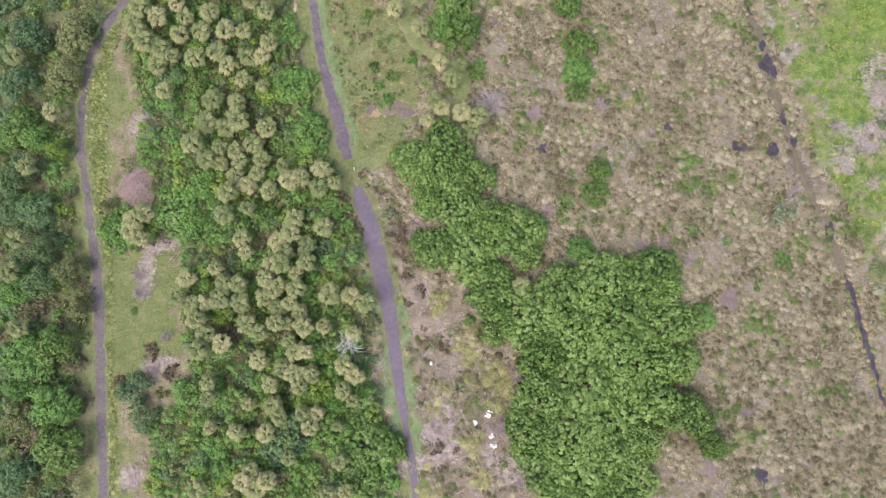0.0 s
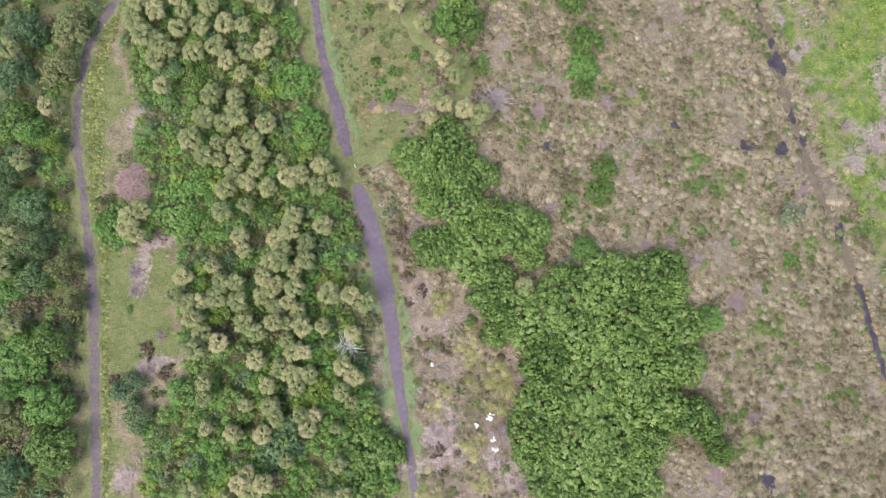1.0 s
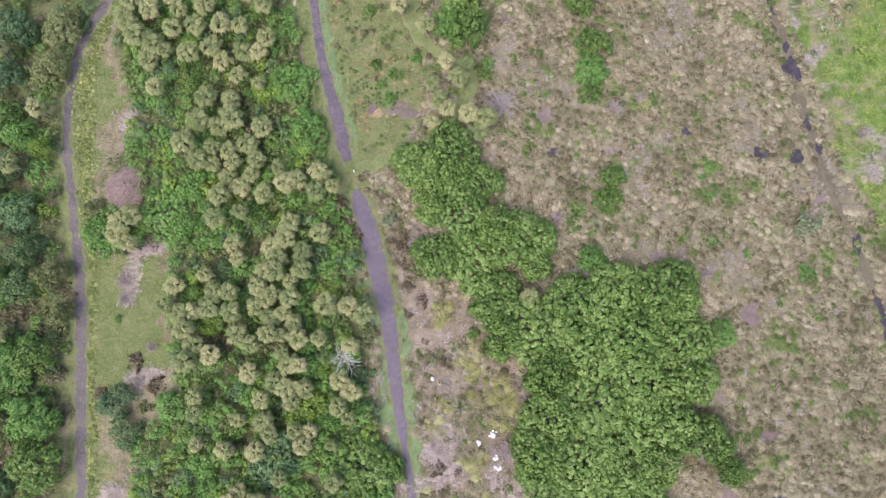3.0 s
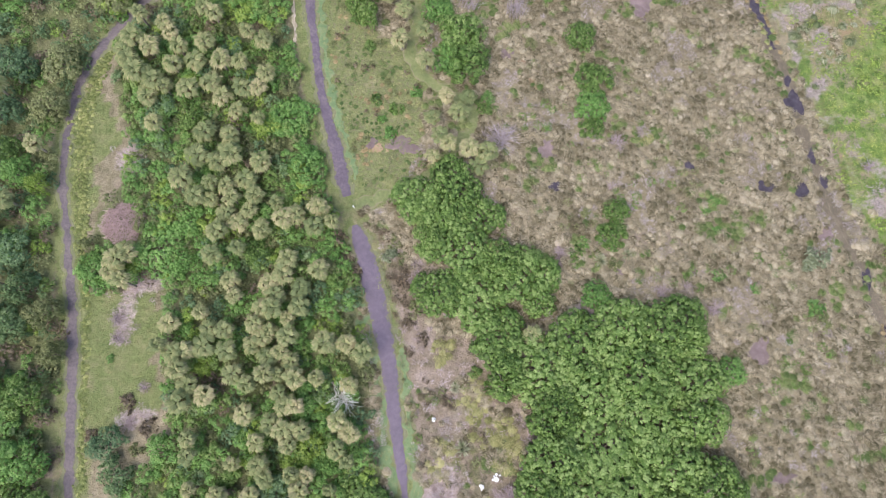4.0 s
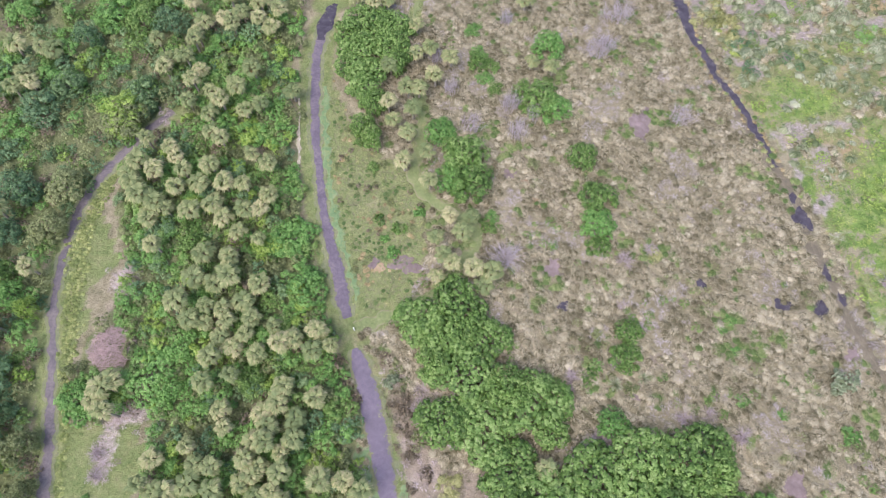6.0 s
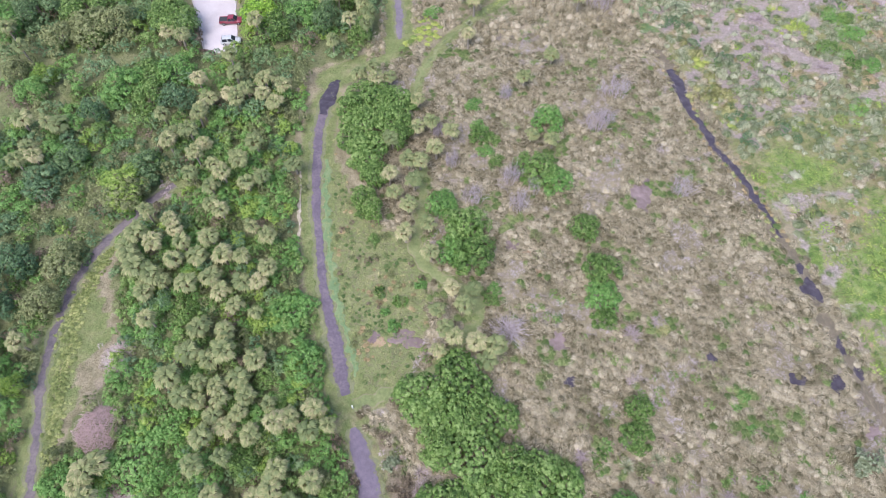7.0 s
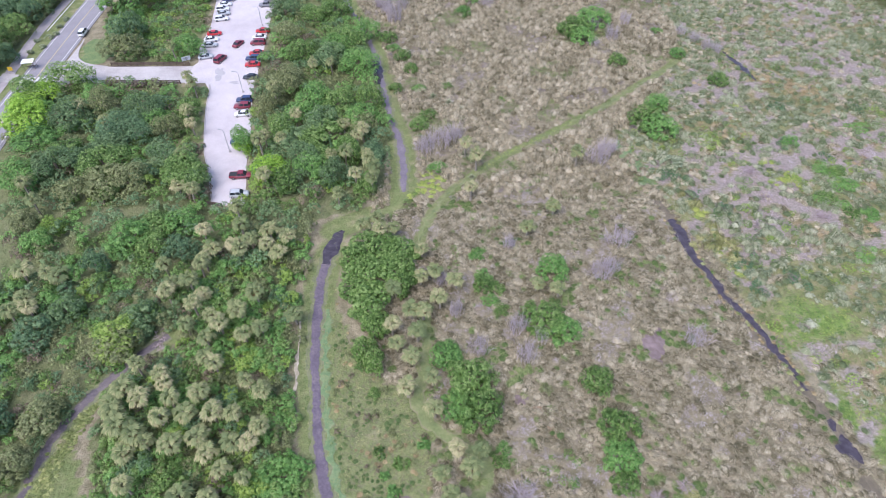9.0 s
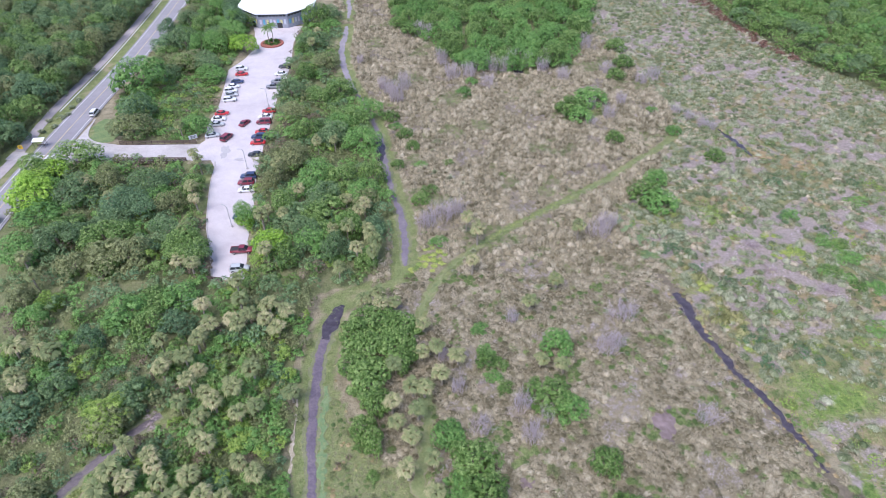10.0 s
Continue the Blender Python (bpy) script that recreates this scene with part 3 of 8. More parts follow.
WEST_WOOD = [(-54.6, 19), (-54.4, 8), (-53.0, -2), (-51.2, -11), (-49.8, -18), (-48.3, -27), (-47.2, -38), (-46.0, -50), (-45, -66), (-104, -66), (-104, 100), (-103.5, 128), (-98, 134.5), (-82, 136.5), (-56, 135.6), (-52.6, 130),
             (-51.2, 122), (-47.4, 104), (-43.6, 94), (-40, 82), (-31, 81.5), (-31, 93), (-33.0, 100), (-34.6, 112), (-38, 131), (-39, 152), (-40, 165), (-40.5, 195), (-43.5, 232), (-43.5, 262), (-28, 262), (-27, 235), (-26.5, 218), (-24, 203), (-18, 185),
             (-7, 165), (-6.4, 150), (-5, 138), (-1.5, 122), (1.2, 112), (1.6, 98), (1.2, 88), (-3, 82), (-12, 77.5), (-16, 73), (-40, 46), (-48.5, 36.5)]
ROADSIDE_WOOD = [(-90, 160), (-96.5, 175), (-97.5, 190), (-98, 210), (-99.5, 242), (-102, 284), (-105, 320), (-72, 320), (-72, 262), (-68, 246), (-64, 226), (-66, 205), (-64, 189), (-62, 173), (-61.5, 150), (-85, 150)]
ACROSS_WOOD = [(-115.5, 60), (-116.8, 130), (-119, 165), (-118, 195), (-118.2, 216), (-120, 250), (-122.5, 300), (-125, 330), (-330, 330), (-330, 60)]
NORTH_WOOD = [(-10, 320), (-5, 248), (4, 236), (16, 219), (24, 198), (45, 198), (65, 198), (74, 220), (81, 246), (88, 284), (98, 320)]
EAST_WOOD = [(140, 320), (143, 280), (146.5, 242), (153, 211), (158.5, 195), (166.5, 183), (172, 172), (190, 140), (230, 100), (330, 70), (330, 320)]


# added dark board stands in for the shadow below the driveway deck
LILAC_GROUND = [(90.9, 92.0, 3.4, 2.2), (91.4, 82.7, 2.6, 2.4), (86.4, 73.6, 2.5, 2.2), (86.1, 78.5, 2.1, 1.5), (101.8, 75.8, 4.6, 2.3), (92.6, 63.9, 2.4, 2.4), (95.5, 67.3, 2.0, 1.3), (83.3, 89.1, 3.2, 2.2), (76.8, 84.3, 2.7, 2.5), (79.3, 101.9, 2.9, 2.4), (85.3, 97.1, 3.4, 2.3), (118.5, 101.9, 3.5, 2.4), (109.4, 101.1, 2.3, 2.9), (124.2, 97.9, 4.6, 2.8), (121.8, 90.8, 2.2, 1.7), (80.2, 64.9, 1.7, 1.7), (94.9, 82.2, 3.2, 1.6)]


def lilac_ground(xy):
    """How far places of the marsh are bare and covered with lilac dead stems, 0 to 1."""
    f = 0.5 * (rough(xy, 16, 5) + 1.2 * rough(xy, 3, 8)) + 0.06 + 0.0045 * np.clip(xy[:, 1], -40, 70)
    for x, y, rx, ry in LILAC_GROUND:
        f = np.maximum(f, 1.3 - 0.75 * np.hypot((xy[:, 0] - x) / rx, (xy[:, 1] - y) / ry) + 0.4 * rough(xy, 1.8, 3))
    return np.clip(f, 0, 1)


# ---- ground ----
def axis(near_a, near_b, step, far):
    near = np.arange(near_a, near_b + step / 2, step)
    out = np.array([20, 60, 150, 400, 1000, far])
    return np.concatenate([near[0] - out[::-1], near, near[-1] + out])


def build_ground():
    xs, ys = axis(-205, 245, 1.5, 3200), axis(-85, 312, 1.5, 3200)
    gx, gy = np.meshgrid(xs, ys)
    xy = np.stack([gx.ravel(), gy.ravel()], 1)
    wob = xy + 1.1 * np.stack([rough(xy, 5, 1), rough(xy, 5, 4)], 1)
    forest = np.zeros(len(xy))
    for poly in (GROVE, WEST_WOOD, ROADSIDE_WOOD, ACROSS_WOOD, NORTH_WOOD, EAST_WOOD):
        forest = np.maximum(forest, inside(wob, poly))
    far = (xy[:, 1] > 320) | (xy[:, 0] < -330) | (xy[:, 1] < -90)
    forest[far & (rough(xy, 300, 2) > -0.2)] = 1
    marsh = inside(wob, MARSH) * (1.0 - forest)
    lawn = np.maximum(inside(wob, WEST_LAWN) * 0.9, inside(wob, NORTH_LAWN) * 0.62)
    for line, wide in ((WEST_PATH, 3.0), (MAIN_SOUTH, 3.6), (MAIN_NORTH, 4.2), (NORTH_PATH, 4.2), (FAR_PATH, 4), (TRAIL_EAST, 1.6), (TRAIL_LOOP, 1.8), (TRAIL_CROSS, 4.2), (FAR_PATH_END, 4), ([(-4, 150), (-6, 165), (-15, 184)], 3)):
        lawn = np.maximum(lawn, np.clip(1.4 * (1 - far_from(xy, line) / wide) + 0.25, 0, 1))
    lawn = np.maximum(lawn, 0.9 * (far_from(xy, np.array(ROAD_LEFT) - (4, 0)) < 5.0))
    lawn = np.maximum(lawn, 0.95 * (np.hypot(xy[:, 0] + 93, xy[:, 1] - 156) < 6.5))
    lawn = np.maximum(lawn, 0.95 * (far_from(xy, [(-54, 133), (-51.5, 118), (-49.6, 108)]) < 2.3))
    scrub = np.maximum(inside(wob, SCRUB) * 1.0, inside(wob, NORTH_LAWN) * 0.5)
    ditch = np.clip(1 - np.maximum(np.abs(xy[:, 0] + 73) / 11, np.abs(xy[:, 1] - 141.5) / 13), 0, 1)
    z = 0.05 * rough(xy, 9, 3) - 0.05
    clear = np.minimum.reduce([far_from(xy, w) for w in (WEST_PATH, MAIN_SOUTH, MAIN_NORTH, NORTH_PATH, FAR_PATH, CANAL, CANAL_SOUTH)])
    z = z * np.clip(clear / 8, 0, 1) - 1.6 * np.clip(ditch * 2.5, 0, 1)
    ny, nx = gx.shape
    i = np.arange((ny - 1) * (nx - 1))
    a = i // (nx - 1) * nx + i % (nx - 1)
    me = grid_mesh("ground", np.column_stack([xy, z]), [np.stack([a, a + 1, a + nx + 1, a + nx], 1)], GROUND, smooth=True)
    at = me.attributes.new("zone", "FLOAT_COLOR", "POINT")
    at.data.foreach_set("color", np.stack([forest, marsh, lawn, scrub], 1).astype(np.float32).ravel())
    shine = marsh * np.clip(0.75 - np.maximum(xy[:, 0] - 108, 0) / 30 - np.maximum(xy[:, 1] - 26, 0) / 40 + 0.5 * rough(xy, 9, 6), 0, 1)
    pale = np.zeros(len(xy))
    for x, y, rx, ry in PALE:
        pale = np.maximum(pale, np.clip(1.5 - np.hypot((wob[:, 0] - x) / rx, (wob[:, 1] - y) / ry), 0, 0.85))
    at = me.attributes.new("pale", "FLOAT", "POINT")
    at.data.foreach_set("value", pale.astype(np.float32))
    at = me.attributes.new("lilac", "FLOAT", "POINT")
    at.data.foreach_set("value", (lilac_ground(xy) * marsh).astype(np.float32))
    at = me.attributes.new("bright", "FLOAT", "POINT")
    at.data.foreach_set("value", shine.astype(np.float32))
    return tagged(new("ground", me), "flat wet meadow and woodland floor of dry grass and leaf litter", "ground", kind="structure")


build_ground()


def ribbon(name, pts, mat, label, category, z=0.03, ragged=0.3, step=0.45, kind="structure", parent=None):
    """A flat strip along a line of (x, y, width), with uneven edges and a slight crown."""
    p = spline(pts, step)
    t = unit(np.gradient(p[:, :2], axis=0))
    side = np.stack([-t[:, 1], t[:, 0]], 1)
    cols = np.array([-1, -0.8, -0.4, 0.4, 0.8, 1])
    jag = rng.normal(0, ragged * 0.3, (len(p), 2))
    slow = np.stack([rough(p[:, :2], 1.3, 5), rough(p[:, :2], 1.3, 9)], 1) * ragged * 1.3
    jag = np.clip(jag + slow, -0.3 * p[:, 2:3], 0.5 * p[:, 2:3])
    verts = []
    for k, c in enumerate(cols):
        off = c * (p[:, 2] / 2 + jag[:, k // 3])
        zz = np.full(len(p), z + (0.02 if 0 < k < 5 else -0.02))
        verts.append(np.column_stack([p[:, :2] + side * off[:, None], zz]))
    v = np.stack(verts, 1).reshape(-1, 3)
    n, w = len(p), len(cols)
    i = np.arange((n - 1) * (w - 1))
    a = i // (w - 1) * w + i % (w - 1)
    me = grid_mesh(name, v, [np.stack([a, a + w, a + w + 1, a + 1], 1)], mat, np.tile([1.3, 0.6, 0.02, 0.02, 0.6, 1.3], n))
    ob = new(name, me)
    if parent:
        ob.parent = parent
        return ob
    return tagged(ob, label, category, kind=kind)


def blob(name, x, y, rx, ry, mat, label, category, z=0.035, seed=0, ragged=0.25):
    """A flat patch with an uneven outline."""
    r = np.random.default_rng(seed + int(100 * abs(x) + 10 * abs(y)))
    n, ph = 64, r.uniform(0, 6.3, 5)
    a = np.arange(n) / n * 2 * math.pi
    rad = 1 + ragged * (0.6 * np.sin(2 * a + ph[0]) + 0.5 * np.sin(3 * a + ph[1]) + 0.4 * np.sin(5 * a + ph[2]) + 0.25 * np.sin(8 * a + ph[3]) + 0.12 * np.sin(13 * a + ph[4])) + r.normal(0, 0.02, n)
    rings = [np.column_stack([x + rx * rad * s * np.cos(a), y + ry * rad * s * np.sin(a), np.full(n, z - (0.025 if s == 1 else 0))]) for s in (1, 0.85, 0.4)]
    v = np.vstack(rings + [[[x, y, z]]])
    k = np.arange(n)
    f4 = np.vstack([np.stack([k + s, (k + 1) % n + s, (k + 1) % n + n + s, k + n + s], 1) for s in (0, n)])
    f3 = np.stack([k + 2 * n, (k + 1) % n + 2 * n, np.full(n, 3 * n)], 1)
    return tagged(new(name, grid_mesh(name, v, [f4, f3], mat, smooth=True)), label, category, kind="structure")


for line, more in ((WEST_PATH, 0.7), (MAIN_SOUTH, 0.8), (MAIN_NORTH, 1.0), (NORTH_PATH, 1.2)):
    ribbon("path_shoulder", [(x, y, w + more) for x, y, w in line], SHOULDER, "trodden earth shoulder of a footpath", "path", 0.0, 0.4)
MUDDY = "wet violet-grey gravel footpath with ragged grassy edges"
ribbon("footpath", [(x, y, 0.86 * w) for x, y, w in WEST_PATH], RUT_MUD, "narrow muddy rutted footpath beside a mown verge", "path", ragged=0.3)
ribbon("footpath", MAIN_SOUTH, PATH_MUD, MUDDY, "path", ragged=0.14)
ribbon("footpath", [(x, y, 0.86 * w) for x, y, w in MAIN_NORTH], TRAIL_MUD, MUDDY, "path", ragged=0.2)
ribbon("footpath", NORTH_PATH, DAMP_MUD, "muddy flooded footpath along the edge of a wood", "path")
ribbon("footpath", [(x, y, 0.75 * w) for x, y, w in FAR_PATH], FAR_MUD, "pale wet footpath bending beside trees", "path")
ribbon("footpath", FAR_PATH_END, FAR_MUD, "pale wet footpath bending beside trees", "path")
ribbon("puddle", POOL_NORTH, WATER, "dark flooded end of a footpath", "puddle", 0.085)
ribbon("puddle", [(-2.6, 134, 1), (-2.8, 139, 2.6), (-3.4, 144.5, 2.4), (-3.9, 148, 0.8)], WATER, "dark puddle on a muddy footpath", "puddle", 0.06)
ribbon("ditch_bank", DITCH, BANK, "brown wet bank of a drainage ditch", "bank", 0.012, 0.8)
ribbon("ditch_bed", [(64.2, 87.8, 0.9), (64.7, 85.0, 0.9), (65.0, 82.0, 0.9), (65.5, 79.1, 0.9), (66.7, 76.2, 0.9), (68.1, 74.6, 0.9)], BANK, "dark wet bed of a narrow drainage ditch", "ditch", 0.02, 0.5)
ribbon("green_verge", [(60.6, 105.5, 3.0), (62.0, 100.6, 4.6), (63.5, 96.6, 4.5), (64.6, 92.0, 4.4), (64.9, 87.7, 3.8)], GREEN_VERGE, "soft green grass strip beside a dry ditch", "verge", 0.02, 0.9)
ribbon("ditch_bed", [(x, y, 0.7 * w) for x, y, w in DITCH_BED], BANK, "dark wet bed of a narrow drainage ditch", "ditch", 0.02, 0.5)
ribbon("grass_track", [(x, y, 1.1 + 0.35 * math.sin(0.7 * x)) for x, y in TRAIL_EAST], GRASS_TRACK, "green grassy track through dry grass", "track", 0.012, 0.9)
ribbon("grass_track", [(x, y, 2.2) for x, y in TRAIL_LOOP], GRASS_TRACK, "soft green grassy track between palms", "track", 0.012, 0.4)
ribbon("green_verge", [(x + 0.5 * w + 0.75, y + 0.15, 1.3 if y > 8 else 0.6) for x, y, w in MAIN_NORTH[1:8]], GREEN_VERGE, "bright green grass strip beside a footpath", "verge", 0.02, 0.9)
ribbon("green_verge", [(x - 0.5 * w - 1.0, y, 1.8) for x, y, w in MAIN_SOUTH[3:9]], GREEN_VERGE, "bright green grass strip beside a footpath", "verge", 0.02, 0.9)
ribbon("green_verge", [(x + 0.5 * w + 1.0, y, 1.5) for x, y, w in MAIN_SOUTH[4:10]], GREEN_VERGE, "bright green grass strip beside a footpath", "verge", 0.02, 0.9)
ribbon("canal", [(x, y, 0.92 * w) for x, y, w in CANAL], WATER, "narrow dark drainage ditch full of still water", "canal", 0.05, 0.35)
ribbon("canal", [(x, y, 0.68 * w) for x, y, w in CANAL_SOUTH], WATER, "narrow dark drainage ditch full of still water", "canal", 0.05, 0.35)
ribbon("canal", CANAL_NORTH, WATER, "shallow strip of open water in a marsh", "canal", 0.05, 0.35)
ribbon("dry_stems", [(-13.1, 48.4, 0.3), (-12.7, 42.9, 0.5), (-12.3, 37.7, 0.7), (-12.0, 32.6, 0.4), (-11.4, 25.2, 0.3)], STEMS_PALE, "thin pale line of dry stems on a path shoulder", "dry stems", 0.03, 0.6)
for x, y, rx, ry in POOLS:
    blob("puddle", x, y, rx, ry, WATER, "dark pool of still water among the grass", "puddle", 0.06)
for x, y, rx, ry in SOIL:
    blob("wet_soil", x, y, rx, ry, WET_SOIL, "bare patch of wet brown soil", "soil", 0.045, 3, 0.35)


for x, y, rx, ry in ((4.1, 11.2, 0.9, 1.0), (31.5, 27.9, 1.3, 1.2), (33.0, 24.0, 1.1, 1.2)):
    blob("orange_soil", x, y, rx, ry, ORANGE_SOIL, "small patch of orange sand in thin grass", "soil", 0.055, 2, 0.25)


blob("pale_sand", 27.5, -54.6, 1.9, 1.2, STEMS_PALE, "bare patch of pale sand in dry scrub", "sand", 0.05, 5, 0.3)
blob("corner_lawn", -91.6, 156.5, 5.6, 8.2, CORNER_LAWN, "bright green mown grass corner beside a driveway", "lawn", 0.03, 4, 0.2)


def sheet(name, outline, mat, label, category, z, parent=None, kind="structure", thick=0.12):
    """A slab with the given outline."""
    bm = bmesh.new()
    top = [bm.verts.new((x, y, z)) for x, y in outline]
    low = [bm.verts.new((x, y, z - thick)) for x, y in outline]
    face = bm.faces.new(top)
    for i in range(len(top)):
        j = (i + 1) % len(top)
        bm.faces.new((top[i], low[i], low[j], top[j]))
    bmesh.ops.triangulate(bm, faces=[face])
    me = bpy.data.meshes.new(name)
    bmesh.ops.recalc_face_normals(bm, faces=bm.faces)
    bm.to_mesh(me)
    bm.free()
    me.materials.append(mat)
    ob = new(name, me)
    if parent:
        ob.parent = parent
        return ob
    return tagged(ob, label, category, kind=kind)


road_line = spline([(x, y) for x, y in ROAD_LEFT], 4)
road_out = road_line + (9.6, 0)
road = sheet("road", [tuple(p) for p in road_line] + [tuple(p) for p in road_out[::-1]], ASPHALT, "grey two-lane asphalt road with painted lines", "road", 0.06)
ribbon("edge_line", [(x + 0.9, y, 0.2) for x, y in ROAD_LEFT], LINE_WHITE, "", "", 0.07, 0.02, 2, parent=road)
ribbon("edge_line", [(x + 8.6, y, 0.2) for x, y in ROAD_LEFT if not 135 < y < 160], LINE_WHITE, "", "", 0.07, 0.02, 2, parent=road)
ribbon("centre_line", [(x + 4.7, y, 0.24) for x, y in ROAD_LEFT], LINE_YELLOW, "", "", 0.07, 0.02, 2, parent=road)
for k in range(6):
    bar = part("crosswalk_bar", box_bm((0.75, 3.0, 0.012), (0, 0, 0)), LINE_WHITE, road)
    bar.location = (-108.4 + 1.45 * k, 139.6, 0.079)
ribbon("cycle_path", [(x - 6.4 + (2.4 if y < 150 else 0), y, 3.4) for x, y in ROAD_LEFT], PATH_GREY, "pinkish asphalt cycle path beside the road", "path", 0.05, 0.12, 3)
ribbon("kerb", [(x - 3.9, y, 0.45) for x, y in ROAD_LEFT if y > 160], LINE_WHITE, "narrow white concrete kerb beside a cycle path", "kerb", 0.1, 0.02, 3)
sheet("parking_lot", LOT_WEST + LOT_EAST[::-1], SHELL, "pale shell-surfaced parking lot", "parking lot", 0.06)
sheet("driveway", [(x, y) for x, y in DRIVE_SOUTH] + [(x, y) for x, y in DRIVE_NORTH[::-1]], CONCRETE, "pale paved driveway over a ditch", "driveway", 0.055, thick=0.3)
ribbon("kerb", [(x, y, 0.5) for x, y in DRIVE_NORTH[1:]], CONCRETE, "pale concrete kerb round a grass corner", "kerb", 0.12, 0.02, 1)
ribbon("kerb", [(-52.0, 135.6, 0.35), (-51.2, 132, 0.35), (-49.9, 122.5, 0.35), (-45.9, 104.5, 0.35), (-42.3, 94.6, 0.35), (-38.7, 83, 0.35)], CONCRETE, "pale concrete kerb along a parking lot", "kerb", 0.13, 0.02, 1)
for x, y, rx, ry in ((-50.5, 141.5, 1.5, 3.2), (-45.2, 136.5, 1.6, 0.7)):
    blob("stain", x, y, rx, ry, mud_material("damp_paving", (0.36, 0.33, 0.34), (0.4, 0.37, 0.38), (0.45, 0.42, 0.43), 0.2), "damp grey stain on pale paving", "stain", 0.085, 1, 0.4)

# ---- plants ----
def leaf_quads(r, at, normal, k, length, width, low=0.05, high=0.75, simple=False):
    """Clumps of k pointed leaves at each place, fanned round the normal."""
    n = len(at)
    p, nn = np.repeat(at, k, 0), np.repeat(normal, k, 0)
    t = unit(np.cross(nn, unit(r.normal(size=(n * k, 3)))))
    lift = r.uniform(low, high, (n * k, 1))
    d = unit(t * np.cos(lift) + nn * np.sin(lift))
    ln = length * r.uniform(0.7, 1.25, (n * k, 1))
    side = unit(np.cross(nn, d)) * width * r.uniform(0.8, 1.2, (n * k, 1)) / 2
    mid = p + d * ln * 0.5 + nn * ln * 0.1
    tip = p + d * ln - np.array([0, 0, 1]) * ln * 0.15
    if simple == "blade":
        v = np.stack([p + side * 1.1, tip, p - side * 1.1], 1).reshape(-1, 3)
        return v, np.arange(len(v)).reshape(-1, 3), np.tile([0.2, 1.0, 0.2], n * k) * 0.4 + np.repeat(r.uniform(0, 0.6, n), 3 * k)
    if simple:
        # a rosette: broad leaves spread evenly round a raised heart, their outer ends hanging
        t0 = unit(np.cross(normal, unit(r.normal(size=(n, 3)))))
        t1 = np.cross(normal, t0)
        turn = (np.arange(k)[None] + r.uniform(-0.3, 0.3, (n, k))) * 2 * math.pi / k
        d = (t0[:, None] * np.cos(turn)[..., None] + t1[:, None] * np.sin(turn)[..., None]).reshape(-1, 3)
        size = np.repeat(r.uniform(0.75, 1.25, (n, 1)), k, 0)
        out = p + d * ln * size + nn * ln * r.uniform(-0.6, 0.35, (n * k, 1))
        wide = unit(np.cross(nn, d)) * width * size * r.uniform(0.36, 0.62, (n * k, 1))
        v = np.stack([p + nn * ln * 0.42, out + wide, out - wide], 1).reshape(-1, 3)
        # hearts light, outer ends dark: lit tops and shaded rims in the colour
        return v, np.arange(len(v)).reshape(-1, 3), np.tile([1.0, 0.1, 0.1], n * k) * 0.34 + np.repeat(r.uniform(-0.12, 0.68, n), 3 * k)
    v = np.stack([p, mid + side, tip, mid - side], 1).reshape(-1, 3)
    f = np.arange(len(v)).reshape(-1, 4)
    return v, f, np.tile([0.0, 0.5, 1.0, 0.5], n * k) * 0.4 + np.repeat(r.uniform(0, 0.6, n), 4 * k)


def lump_points(r, lumps, dens, low=-0.25):
    """Points and normals on the outside of many overlapping balls (x, y, z, radius, flatness)."""
    lumps = np.asarray(lumps, float)
    pts, nrm = [], []
    for i, (x, y, z, rad, flat) in enumerate(lumps):
        n = max(4, int(dens * 2.2 * math.pi * rad * rad))
        d = unit(r.normal(size=(n, 3)))
        d[:, 2] = np.where(d[:, 2] < low, -d[:, 2], d[:, 2])
        rr = rad * r.uniform(0.8, 1.06, (n, 1))
        p = np.array([x, y, z]) + d * rr * [1, 1, flat]
        near = np.where(np.hypot(lumps[:, 0] - x, lumps[:, 1] - y) < rad + lumps[:, 3])[0]
        keep = np.ones(n, bool)
        for j in near:
            if j != i:
                q = (p - lumps[j, :3]) / [1, 1, lumps[j, 4]]
                keep &= np.linalg.norm(q, axis=1) > 0.84 * lumps[j, 3]
        pts.append(p[keep]), nrm.append(unit(d[keep] * [1, 1, 1.3] + [0, 0, 0.35]))
    return np.concatenate(pts), np.concatenate(nrm)


